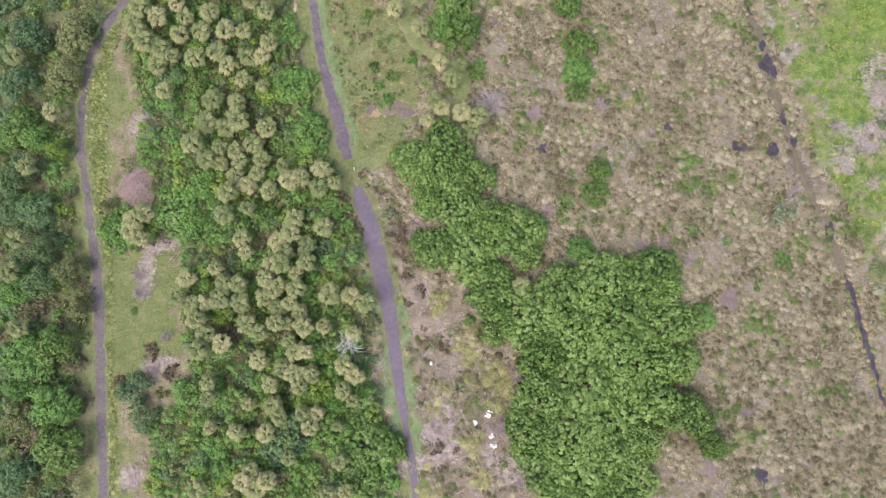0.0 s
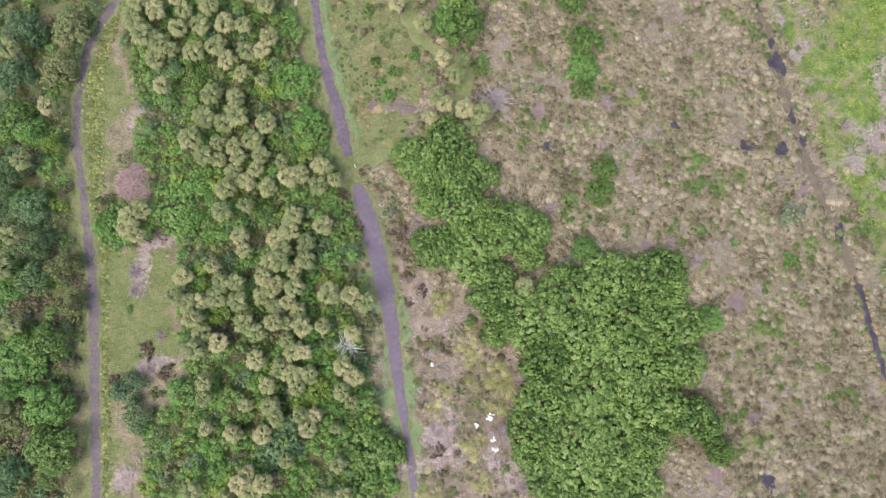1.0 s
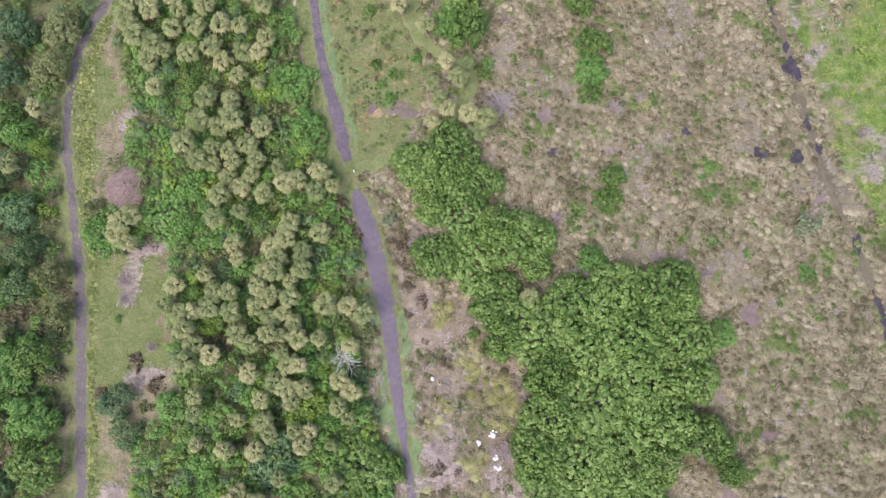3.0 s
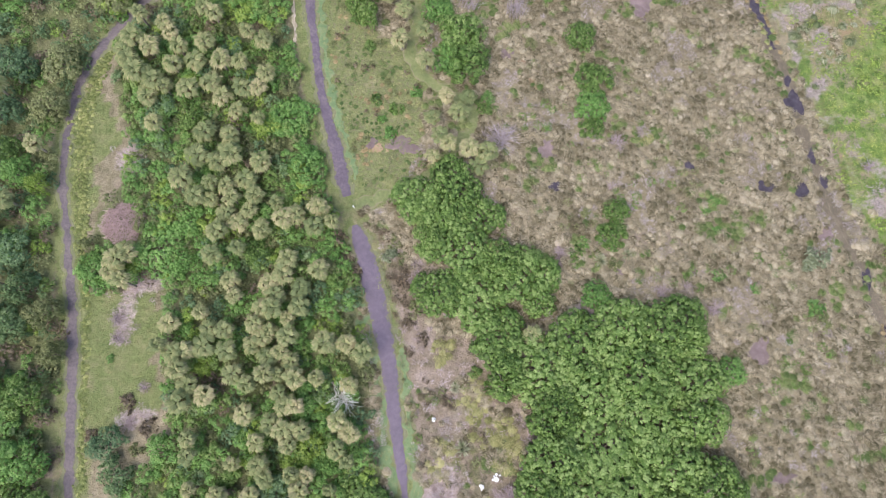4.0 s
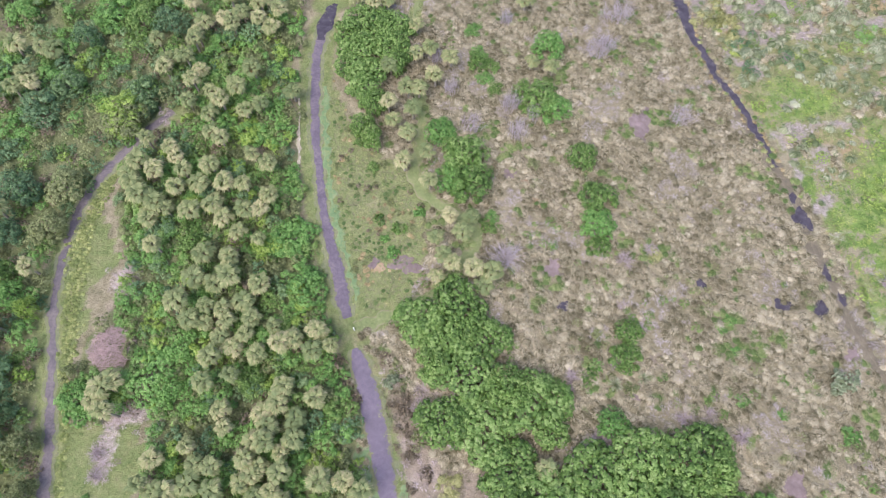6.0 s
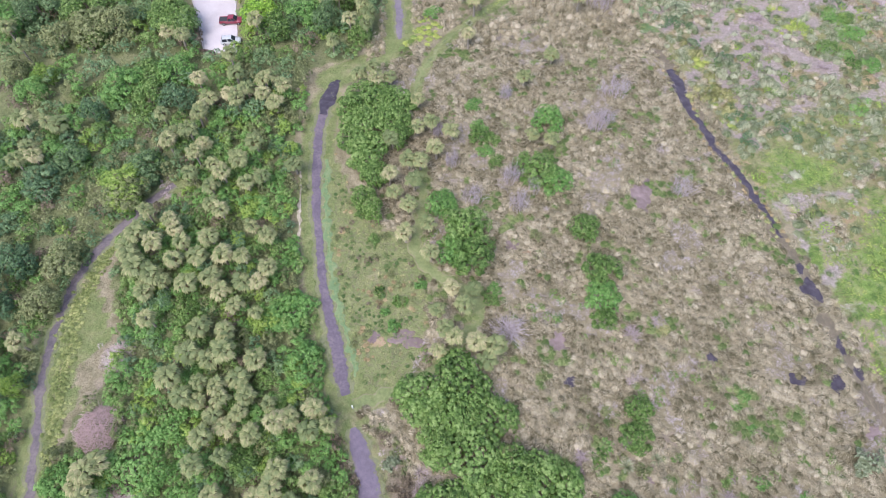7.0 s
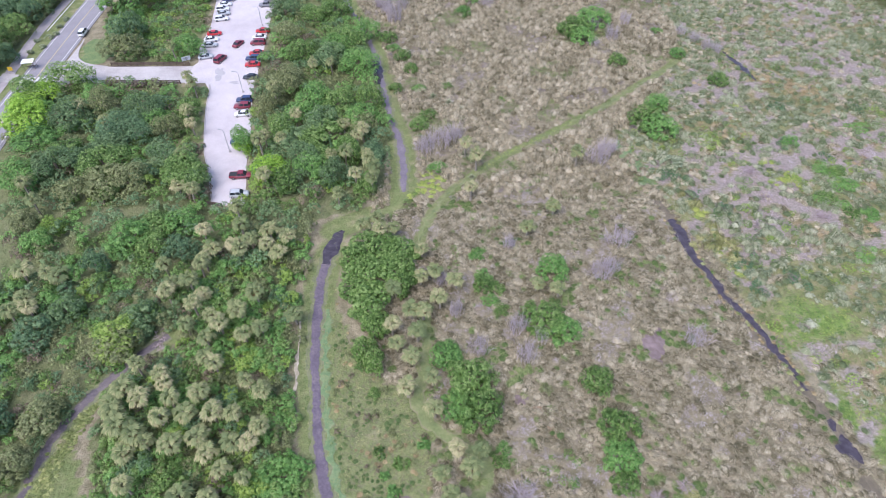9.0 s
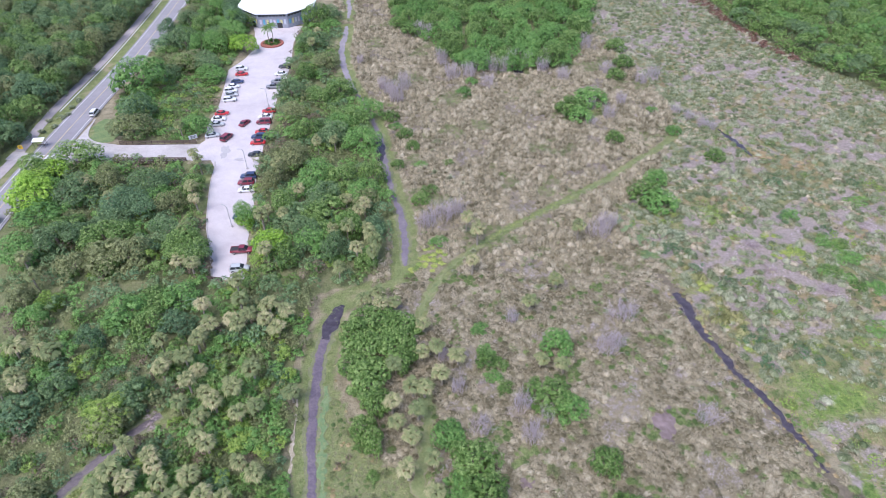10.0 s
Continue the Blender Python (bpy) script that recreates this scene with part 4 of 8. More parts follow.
def broad_tree(name, r_crown, height, leaf, dens, k, length, seed, label, category, lumps=14, limbs=5, spread=1.0, simple=False):
    """A broadleaf tree or bush: trunk with limbs, and a crown of many leaf clumps over uneven domes."""
    r = np.random.default_rng(seed)
    ob = tagged(new(name), label, category)
    balls = []
    for i in range(lumps):
        a, q = r.uniform(0, 6.283), math.sqrt(r.uniform(0.0, 1)) * 0.72
        rad = r_crown * r.uniform(0.26, 0.44)
        top = height * (1 - 0.5 * q * q) - rad * 0.8
        balls.append((r_crown * q * math.cos(a) * spread, r_crown * q * math.sin(a) / spread, top * r.uniform(0.8, 1.05), rad, r.uniform(0.7, 0.95)))
    for i in range(lumps // 2):
        a = r.uniform(0, 6.283)
        rad = r_crown * r.uniform(0.2, 0.32)
        balls.append((r_crown * 0.78 * math.cos(a) * spread, r_crown * 0.78 * math.sin(a) / spread, height * r.uniform(0.2, 0.45), rad, 0.9))
    p, n = lump_points(r, balls, dens)
    # clumps keep a little apart, so that each reads as a rosette
    _, first = np.unique(np.floor(p / (1.5 * length)).astype(int), axis=0, return_index=True)
    p, n = p[first], n[first]
    p = p + n * r.uniform(-0.7, 0.5, (len(p), 1)) * length
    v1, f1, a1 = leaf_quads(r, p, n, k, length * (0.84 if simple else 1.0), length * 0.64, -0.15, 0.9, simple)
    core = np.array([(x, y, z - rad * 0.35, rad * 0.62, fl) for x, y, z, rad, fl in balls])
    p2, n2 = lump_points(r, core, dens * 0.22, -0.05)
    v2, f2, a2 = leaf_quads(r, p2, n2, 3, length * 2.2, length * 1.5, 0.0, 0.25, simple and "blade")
    # darkens the core leaves: shade between the clumps, put into their colour
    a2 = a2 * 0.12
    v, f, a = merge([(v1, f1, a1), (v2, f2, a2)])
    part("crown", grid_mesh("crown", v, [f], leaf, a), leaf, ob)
    bm = tube_bm([(0, 0, -0.2), (0.05 * r_crown, 0, height * 0.25), (0.02 * r_crown, 0.04 * r_crown, height * 0.55)], [0.055 * r_crown + 0.03, 0.045 * r_crown + 0.02, 0.02 * r_crown + 0.01])
    for i in range(limbs):
        x, y, z, rad, _ = balls[i]
        tube_bm([(0.04 * r_crown, 0, height * r.uniform(0.15, 0.3)), (x * 0.5, y * 0.5, z * 0.62), (x, y, z)], [0.03 * r_crown, 0.02 * r_crown, 0.006 * r_crown], 5, bm)
    part("trunk", bm, BARK, ob)
    return ob


def fan_palm(seed, radius, height, tint=0.0, skirt=8):
    """A cabbage palm: rough trunk, a round head of folded fan fronds that turn straw-coloured at the tips, and hanging dead fronds."""
    r = np.random.default_rng(seed)
    ob = tagged(new("cabbage_palm"), "cabbage palm with a round head of yellow-green fan fronds" if tint >= 0 else "young cabbage palm with grey-green fan fronds", "palm tree")
    lean = r.uniform(-0.3, 0.3, 2)
    top = np.array([lean[0], lean[1], height])
    down = np.array([0, 0, 1.0])

    def heads(rows, reach, dead):
        """Rings of fans that face outwards: (count, pitch of the stalk, stalk length as a share of the reach, shade)."""
        vs, ages, start = [], [], 0.0
        for count, stalk, share, shade0 in rows:
            start += 0.9
            for i in range(count):
                az, el = start + 6.283 * i / count + r.uniform(-0.25, 0.25), stalk + r.uniform(-0.16, 0.16)
                flat, s = np.array([math.cos(az), math.sin(az), 0]), np.array([-math.sin(az), math.cos(az), 0])
                d = flat * math.cos(el) + down * math.sin(el)
                tilt = el - 0.45 + r.uniform(-0.2, 0.2) if not dead else -1.3
                e = flat * math.cos(tilt) + down * math.sin(tilt)
                u = np.cross(e, s)
                u = u if u[2] > 0 else -u
                hub = top + d * reach * share * r.uniform(0.8, 1.15)
                vs.append(np.array([top - s * 0.05, top + s * 0.05, hub + s * 0.04, hub - s * 0.04]))
                ages.append([0.1] * 4)
                m, size, shade = 7, reach * r.uniform(0.4, 0.62), shade0 + tint + r.uniform(-0.14, 0.14)
                for j in range(m):
                    b = (j / (m - 1) - 0.5) * 2.0
                    q = unit(e * math.cos(b) + s * math.sin(b) - u * 0.3 * abs(math.sin(b)))
                    ln = size * (1 - 0.2 * abs(b)) * r.uniform(0.85, 1.12)
                    side = unit(np.cross(u, q)) * size * 0.1
                    mid = hub + q * ln * 0.55 + u * 0.07 * size
                    tip = hub + q * ln - down * ln * r.uniform(0.1, 0.4)
                    vs.append(np.array([hub, mid + side, tip, mid - side]))
                    ages.append([0.26 + shade, 0.42 + shade, 0.68 + shade, 0.42 + shade] if not dead else [0.1, 0.5, 0.9, 0.5])
        return np.concatenate(vs), np.arange(4 * len(vs)).reshape(-1, 4), np.concatenate(ages)

    v, f, a = heads(((7, -0.5, 0.42, 0.14), (8, -0.1, 0.56, 0.08), (7, 0.3, 0.5, 0.0), (5, 0.75, 0.38, -0.02), (4, 1.2, 0.2, 0.0)), radius, False)
    part("crown", grid_mesh("crown", v, [f], FROND, a), FROND, ob)
    v, f, a = heads(((skirt, -0.95, 0.4, 0.0),), radius * 0.9, True)
    part("dead_fronds", grid_mesh("dead_fronds", v, [f], FROND_DEAD, a), FROND_DEAD, ob, "hanging dry brown fronds")
    pts = [(lean[0] * t * t, lean[1] * t * t, -0.2 + (height + 0.25) * t) for t in (0, 0.25, 0.5, 0.75, 1)]
    part("trunk", tube_bm(pts, [0.3, 0.22, 0.2, 0.21, 0.26], 8), PALM_BARK, ob)
    return ob


def feather_palm(seed, height, reach=2.6):
    """A tall slender palm with drooping feather fronds."""
    r = np.random.default_rng(seed)
    ob = tagged(new("coconut_palm"), "tall slender palm with arching green feather fronds", "palm tree")
    vs, fs, ages, base = [], [], [], 0
    for i in range(16):
        az, el = 2.4 * i + r.uniform(-0.2, 0.2), 1.15 - 1.2 * i / 16
        d, s = np.array([math.cos(az), math.sin(az), 0]), np.array([-math.sin(az), math.cos(az), 0])
        rib = [np.array([0, 0, height]) + d * reach * t * math.cos(el * (1 - t * 0.5)) + np.array([0, 0, 1]) * reach * (math.sin(el) * t - 0.75 * t * t) for t in np.linspace(0, 1, 9)]
        for a, b, t in zip(rib, rib[1:], np.linspace(0.05, 1, 8)):
            for sg in (-1, 1):
                for m in (0, 0.5):
                    o = a + (b - a) * m
                    ln = reach * 0.3 * (1.05 - 0.75 * abs(t - 0.4))
                    tip = o + s * sg * ln * 0.8 + (b - a) * 0.9 - np.array([0, 0, 1]) * ln * 0.5
                    vs.append(np.array([o, (o + tip) / 2 + (b - a) * 0.3 + [0, 0, 0.05], tip, (o + tip) / 2 - (b - a) * 0.2 + [0, 0, 0.05]]))
                    fs.append(np.arange(4) + base)
                    ages.append([0.1, 0.3, 0.6 + 0.2 * i / 16, 0.3])
                    base += 4
    part("crown", grid_mesh("crown", np.concatenate(vs), [np.array(fs)], FROND_TALL, np.concatenate(ages)), FROND_TALL, ob)
    part("trunk", tube_bm([(0, 0, -0.2), (0.1, 0, height * 0.5), (0, 0, height)], [0.24, 0.15, 0.13], 8), PALM_BARK, ob)
    return ob


def dead_shrub(seed, radius, height, mat, label, stems=46, name="dead_shrub", upright=False):
    """A leafless shrub: many thin forking stems that spread from the root."""
    r = np.random.default_rng(seed)
    vs, fs, base = [], [], 0

    def stick(a, b, wa, wb):
        nonlocal base
        d = unit(b - a)
        s = unit(np.cross(d, unit(r.normal(size=3))))
        u = np.cross(d, s)
        ring = [s, -0.5 * s + 0.87 * u, -0.5 * s - 0.87 * u]
        vs.append(np.array([a + q * wa for q in ring] + [b + q * wb for q in ring]))
        fs.extend([[base + k, base + (k + 1) % 3, base + 3 + (k + 1) % 3, base + 3 + k] for k in range(3)])
        base += 6

    for i in range(stems):
        az, out = r.uniform(0, 6.283), math.sqrt(r.uniform(0.02, 1))
        a = np.array([r.normal(0, 0.14 * radius), r.normal(0, 0.14 * radius), -0.05])
        end = np.array([math.cos(az) * radius * out, math.sin(az) * radius * out, height * (1.05 - 0.65 * out * out) * r.uniform(0.7, 1.1)])
        if upright:
            a = np.array([math.cos(az) * radius * out * 0.75, math.sin(az) * radius * out * 0.75, -0.05])
            end = a + np.array([r.normal(0, 0.22 * radius), r.normal(0, 0.22 * radius), height * r.uniform(0.55, 1.15)])
        bend = a + (end - a) * 0.5 + np.array([0, 0, 0.14 * height]) + r.normal(0, 0.07 * radius, 3)
        w = 0.006 * radius + (0.01 if upright else 0.02)
        stick(a, bend, w * 1.4, w), stick(bend, end, w, w * 0.45)
        for _ in range(3):
            o = bend + (end - bend) * r.uniform(0, 0.8)
            stick(o, o + (end - bend) * r.uniform(0.3, 0.6) + r.normal(0, 0.16 * radius, 3) * [1, 1, 0.6], w * 0.7, w * 0.35)
    ob = new(name, grid_mesh(name, np.concatenate(vs), [np.array(fs)], mat))
    return tagged(ob, label, "dead shrub")


def spiky_plant(seed, radius, height, mat, label, blades=70):
    """A rosette of stiff pointed blades."""
    r = np.random.default_rng(seed)
    az, el = r.uniform(0, 6.283, blades), r.uniform(0.1, 1.4, blades)
    d = np.stack([np.cos(az) * np.cos(el) * radius, np.sin(az) * np.cos(el) * radius, np.sin(el) * height], 1) * r.uniform(0.75, 1.1, (blades, 1))
    s = np.stack([-np.sin(az), np.cos(az), 0 * az], 1) * 0.07 * radius
    o = np.array([0, 0, 0.1]) + d * 0.1
    v = np.stack([o, d * 0.55 + s + [0, 0, 0.12 * height], d, d * 0.55 - s + [0, 0, 0.12 * height]], 1).reshape(-1, 3)
    return tagged(new("spiky_plant", grid_mesh("spiky_plant", v, [np.arange(4 * blades).reshape(-1, 4)], mat, np.tile([0.1, 0.45, 0.8, 0.45], blades))), label, "plant")


def scatter(poly_box, spacing, seed, jitter=0.48):
    """Jittered places over a rectangle (x0, x1, y0, y1)."""
    r = np.random.default_rng(seed)
    gx, gy = np.meshgrid(np.arange(poly_box[0], poly_box[1], spacing), np.arange(poly_box[2], poly_box[3], spacing))
    xy = np.stack([gx.ravel(), gy.ravel()], 1)
    return xy + r.uniform(-jitter, jitter, xy.shape) * spacing


def tufts(name, xy, mat, label, size, blades, seed, height=0.4, width=0.05, lean=0.35, tint=0.24, category="grass"):
    """Tussocks as one object: blades rise from the root, arch over and hang outwards; neighbours lean the same way."""
    r = np.random.default_rng(seed)
    n = len(xy)
    s = size * r.uniform(0.65, 1.35, (n, 1, 1))
    az = r.uniform(0, 6.283, (n, blades))
    out = np.stack([np.cos(az), np.sin(az)], -1)
    wind = np.stack([rough(xy, 7, seed + 1), rough(xy, 7, seed + 7)], 1)[:, None, :] * lean + r.normal(0, 0.5 * lean, (n, 1, 2))
    reach = s * np.sqrt(r.uniform(0.12, 1.0, (n, blades, 1)))
    twist = np.stack([-out[..., 1], out[..., 0]], -1) * r.normal(0, 0.16, (n, blades, 1)) * reach
    root = xy[:, None, :] + out * reach * 0.22
    mid = xy[:, None, :] + out * reach * 0.62 + wind * reach * 0.6
    tip = xy[:, None, :] + out * reach + wind * reach * 1.15 + twist
    top = (height * s[..., 0] * r.uniform(0.6, 1.25, (n, blades))) * (1.15 - 0.65 * reach[..., 0] / (1.35 * size))
    side = np.stack([-out[..., 1], out[..., 0]], -1) * width * r.uniform(0.6, 1.4, (n, blades, 1))
    z = lambda w, q: np.concatenate([w, q[..., None]], -1)  # noqa: E731
    v = np.stack([z(root, top * 0.55), z(mid + side, top), z(tip, top * r.uniform(0.15, 0.6, (n, blades)) + 0.02), z(mid - side, top)], 2).reshape(-1, 3)
    b = np.arange(n * blades)[:, None] * 4
    age_shade = np.tile([0.38, 0.55, 0.72, 0.55], n * blades) + np.repeat(r.normal(0, tint, n), blades * 4)
    return tagged(new(name, grid_mesh(name, v, [b + [0, 1, 2, 3]], mat, age_shade)), label, category, kind="stuff")


def mounds(name, xy, mat, label, size, blades, seed, height=0.6, width=0.05, lean=0.2, tint=0.22, category="grass", heart=0.55, pale=0.0):
    """Rounded tussocks as one object: a low dome of thatch under blades that lie along it and hang outwards."""
    r = np.random.default_rng(seed)
    n = len(xy)
    s = size * r.uniform(0.6, 1.3, n)
    h = height * s * r.uniform(0.75, 1.25, n)
    drift = np.stack([rough(xy, 7, seed + 1), rough(xy, 7, seed + 7)], 1) * lean + r.normal(0, 0.6 * lean, (n, 2))
    shade = r.normal(0, tint, n)

    def on_dome(az, arc, lift=1.0):
        """Points at an angle from the top: shapes (n, k) to (n, k, 3)."""
        out, up = np.sin(arc) * lift, np.cos(arc) * lift
        x = xy[:, None, 0] + s[:, None] * (np.cos(az) * out + drift[:, None, 0] * (1 - up))
        y = xy[:, None, 1] + s[:, None] * (np.sin(az) * out + drift[:, None, 1] * (1 - up))
        return np.stack([x, y, np.maximum(h[:, None] * up, 0.0) + 0.02], -1)

    turn = r.uniform(0, 6.283, (n, 1)) + np.arange(6) * 2 * math.pi / 6
    bump = r.uniform(0.75, 1.05, (n, 6))
    core = np.concatenate([on_dome(turn[:, :1], np.zeros((n, 1)), heart), on_dome(turn, np.full((n, 6), 0.75), heart * bump), on_dome(turn + 0.4, np.full((n, 6), 1.55), 0.85 * bump)], 1)
    base = np.arange(n)[:, None] * 13
    k, m = np.arange(6), (np.arange(6) + 1) % 6
    f3 = np.concatenate([np.stack([0 * k, 1 + k, 1 + m], 1), np.stack([1 + k, 7 + k, 1 + m], 1), np.stack([1 + m, 7 + k, 7 + m], 1)])
    f3 = (base[:, None] + f3[None]).reshape(-1, 3)
    # core tones lie below those of the blades, raised by pale
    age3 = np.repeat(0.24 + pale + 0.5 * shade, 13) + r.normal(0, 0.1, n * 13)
    az = r.uniform(0, 6.283, (n, blades))
    a0 = np.sqrt(r.uniform(0, 1, (n, blades))) * 0.8
    a1 = a0 + r.uniform(0.6, 1.15, (n, blades))
    wide = width * r.uniform(0.6, 1.4, (n, blades, 1)) * np.stack([-np.sin(az), np.cos(az), 0 * az], -1)
    low = on_dome(az, a0, r.uniform(0.8, 1.1, (n, blades)))
    tip = on_dome(az + r.normal(0, 0.22, (n, blades)), a1, r.uniform(0.95, 1.35, (n, blades)))
    v = np.stack([low + wide, tip, low - wide], 2).reshape(-1, 3)
    fb = np.arange(n * blades * 3).reshape(-1, 3) + n * 13
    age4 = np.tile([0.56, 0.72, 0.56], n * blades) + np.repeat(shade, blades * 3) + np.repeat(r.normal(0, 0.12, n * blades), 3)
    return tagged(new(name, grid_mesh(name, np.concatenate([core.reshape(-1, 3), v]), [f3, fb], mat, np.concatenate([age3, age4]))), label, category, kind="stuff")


def thicket(name, xy, rad, top, leaf, label, dens, k, length, seed, category="shrubs", simple=False):
    """Low uneven scrub of leaf clumps as one object."""
    r = np.random.default_rng(seed)
    rr = r.uniform(*rad, len(xy))
    zz = r.uniform(*top, len(xy))
    balls = np.column_stack([xy, np.maximum(zz - rr * 0.7, 0.1), rr, r.uniform(0.6, 0.9, len(xy))])
    p, n = lump_points(r, balls, dens, 0.0)
    v, f, a = leaf_quads(r, p, n, k, length, length * 0.6, -0.05, 0.7, simple and "blade")
    return tagged(new(name, grid_mesh(name, v, [f], leaf, a)), label, category, kind="stuff")


def place(proto, x, y, s=1.0, turn=None, sz=None):
    turn = rng.uniform(0, 360) if turn is None else turn
    return copy_thing(proto, pose(x, y, 0, 0, 0, turn) @ Matrix.Diagonal((s, s, sz or s, 1)))

# ---- palms ----
# crown places: x, y, radius, tone (0 straw, 1 yellow-green, 2 grey-green)
PALM_ROW_A = [(-83.0, 88.3, 2.3, 1), (-46.2, 85.6, 1.9, 0), (-42.4, 83.0, 2.0, 0), (0.7, 73.8, 1.8, 1), (-2.3, 71.9, 1.9, 1), (-28.6, 71.3, 1.9, 1), (-22.5, 70.6, 2.2, 1), (1.6, 70.5, 1.9, 0), (-36.3, 69.7, 1.9, 0), (-18.3, 68.5, 1.9, 0), (-25.8, 67.8, 1.9, 1), (-29.3, 66.2, 1.9, 0),
              (-22.1, 65.6, 1.9, 0), (-33.4, 65.5, 2.0, 1), (-27.3, 64.4, 1.9, 0), (-19.6, 64.4, 2.0, 0), (-34.5, 62.3, 1.8, 0), (-42.3, 60.6, 1.6, 2), (-34.6, 60.0, 1.8, 0), (-70.6, 59.1, 2.2, 1), (-65.1, 58.9, 1.8, 1), (-62.9, 58.2, 2.3, 2), (-39.0, 56.2, 1.8, 1), (-35.4, 55.4, 2.0, 1)]
PALM_ROW_B = [(-32.7, 53.1, 1.8, 1), (-39.4, 53.0, 2.0, 0), (-67.7, 52.6, 2.0, 1), (-21.7, 52.2, 2.0, 2), (-25.9, 49.7, 1.4, 1), (-33.1, 49.5, 1.7, 1), (-65.0, 49.4, 1.9, 0), (-67.8, 48.1, 2.0, 0), (-24.0, 48.0, 2.0, 1), (-13.8, 47.8, 1.8, 2), (-29.3, 47.4, 1.5, 1), (-33.8, 45.4, 1.7, 2),
              (-27.3, 45.3, 1.9, 0), (-19.3, 44.4, 1.7, 1), (-22.3, 42.9, 1.8, 0), (-29.1, 42.2, 1.8, 1), (-28.3, 37.8, 1.6, 1), (-26.1, 36.2, 1.7, 1), (-39.9, 36.2, 1.6, 1), (-34.8, 34.1, 1.6, 1), (-19.7, 32.9, 1.5, 1), (-33.6, 32.2, 1.6, 0), (-40.9, 31.4, 2.1, 1), (-16.7, 30.8, 1.8, 0)]
PALM_ROW_C = [(-26.9, 30.3, 1.9, 1), (-36.8, 29.5, 2.0, 1), (-32.0, 29.2, 1.6, 1), (-42.2, 28.8, 2.2, 1), (-40.9, 26.8, 1.9, 1), (-29.2, 26.8, 2.0, 1), (-24.1, 26.5, 2.1, 0), (-20.1, 25.8, 1.6, 0), (-32.6, 25.7, 1.9, 0), (-39.2, 24.1, 2.2, 1), (-15.7, 24.0, 1.8, 0), (-36.4, 22.9, 2.0, 1),
              (-25.8, 22.4, 2.1, 0), (-33.9, 21.5, 1.5, 0), (-17.2, 21.5, 1.7, 0), (-19.6, 21.3, 1.9, 1), (-29.6, 21.1, 2.0, 1), (-36.8, 20.0, 2.0, 0), (-23.5, 19.6, 1.9, 1), (-20.6, 16.9, 1.7, 1), (-16.8, 15.2, 1.3, 2), (-34.5, 14.3, 1.7, 0), (-26.0, 13.1, 2.1, 1), (-21.8, 12.2, 1.9, 1)]
PALM_ROW_D = [(-26.7, 8.4, 2.1, 2), (-20.9, 8.0, 2.1, 1), (-23.2, 7.3, 1.9, 1), (-15.7, 7.1, 2.0, 0), (-29.2, 4.1, 2.1, 1), (-18.4, 3.9, 1.9, 1), (-24.0, 3.3, 1.4, 1), (-21.2, 2.5, 1.7, 1), (-26.3, 1.0, 1.9, 2), (-16.3, 1.0, 1.8, 0), (-24.2, 0.4, 1.5, 2), (-20.1, 0.4, 1.6, 1),
              (-12.4, -0.5, 1.4, 1), (-5.7, -1.3, 2.0, 1), (-17.2, -1.6, 1.5, 0), (-21.0, -1.8, 1.6, 1), (-9.4, -2.5, 1.8, 1), (-11.3, -3.3, 1.9, 0), (-19.4, -3.9, 1.9, 1), (-3.1, -4.0, 1.4, 0), (-5.8, -5.0, 1.8, 2), (-14.8, -5.1, 1.8, 0), (-22.4, -5.5, 1.8, 1), (-18.4, -8.7, 1.4, 1)]
PALM_ROW_E = [(-36.9, -8.9, 1.8, 1), (-22.4, -9.5, 1.8, 1), (-38.3, -9.9, 2.1, 1), (-10.0, -10.4, 1.7, 1), (-39.7, -12.0, 1.8, 0), (-5.0, -12.2, 1.8, 0), (-10.5, -12.8, 2.0, 1), (-19.7, -13.9, 1.7, 1), (-37.0, -14.1, 1.6, 1), (-13.0, -14.5, 2.0, 1), (-7.9, -15.1, 1.8, 2), (-12.2, -16.5, 1.8, 1),
              (-18.4, -16.6, 1.4, 1), (-13.8, -18.5, 1.8, 1), (-11.8, -18.6, 1.8, 1), (-7.8, -18.6, 1.8, 2), (-24.0, -19.4, 1.4, 0), (-9.6, -20.4, 1.4, 0), (-29.1, -20.8, 1.8, 0), (-15.2, -21.0, 1.6, 1), (-22.6, -21.9, 1.6, 2), (-19.7, -22.0, 1.6, 2), (-12.5, -22.4, 1.4, 1), (-13.7, -23.1, 1.8, 1)]
PALM_ROW_F = [(-9.7, -23.1, 1.8, 1), (-3.6, -24.4, 2.0, 0), (-15.6, -24.5, 1.6, 1), (-0.1, -24.6, 1.7, 0), (-29.9, -24.8, 1.4, 1), (-23.0, -24.9, 2.1, 2), (-19.0, -25.5, 1.8, 2), (-27.9, -25.6, 1.8, 1), (-10.6, -25.6, 1.5, 0), (-26.2, -25.8, 1.7, 1), (3.2, -26.1, 1.8, 1), (-12.9, -26.6, 1.8, 1),
              (-9.1, -27.1, 1.6, 1), (-26.7, -28.6, 1.8, 0), (-17.9, -29.1, 1.8, 2), (-13.0, -29.2, 1.7, 0), (-10.8, -29.2, 1.3, 0), (-4.5, -29.8, 1.4, 0), (-8.1, -30.1, 1.8, 1), (-15.2, -30.7, 1.5, 2), (-24.9, -30.9, 1.7, 1), (0.5, -31.2, 1.5, 1), (-10.5, -32.0, 1.4, 1), (-22.1, -32.4, 1.8, 0)]
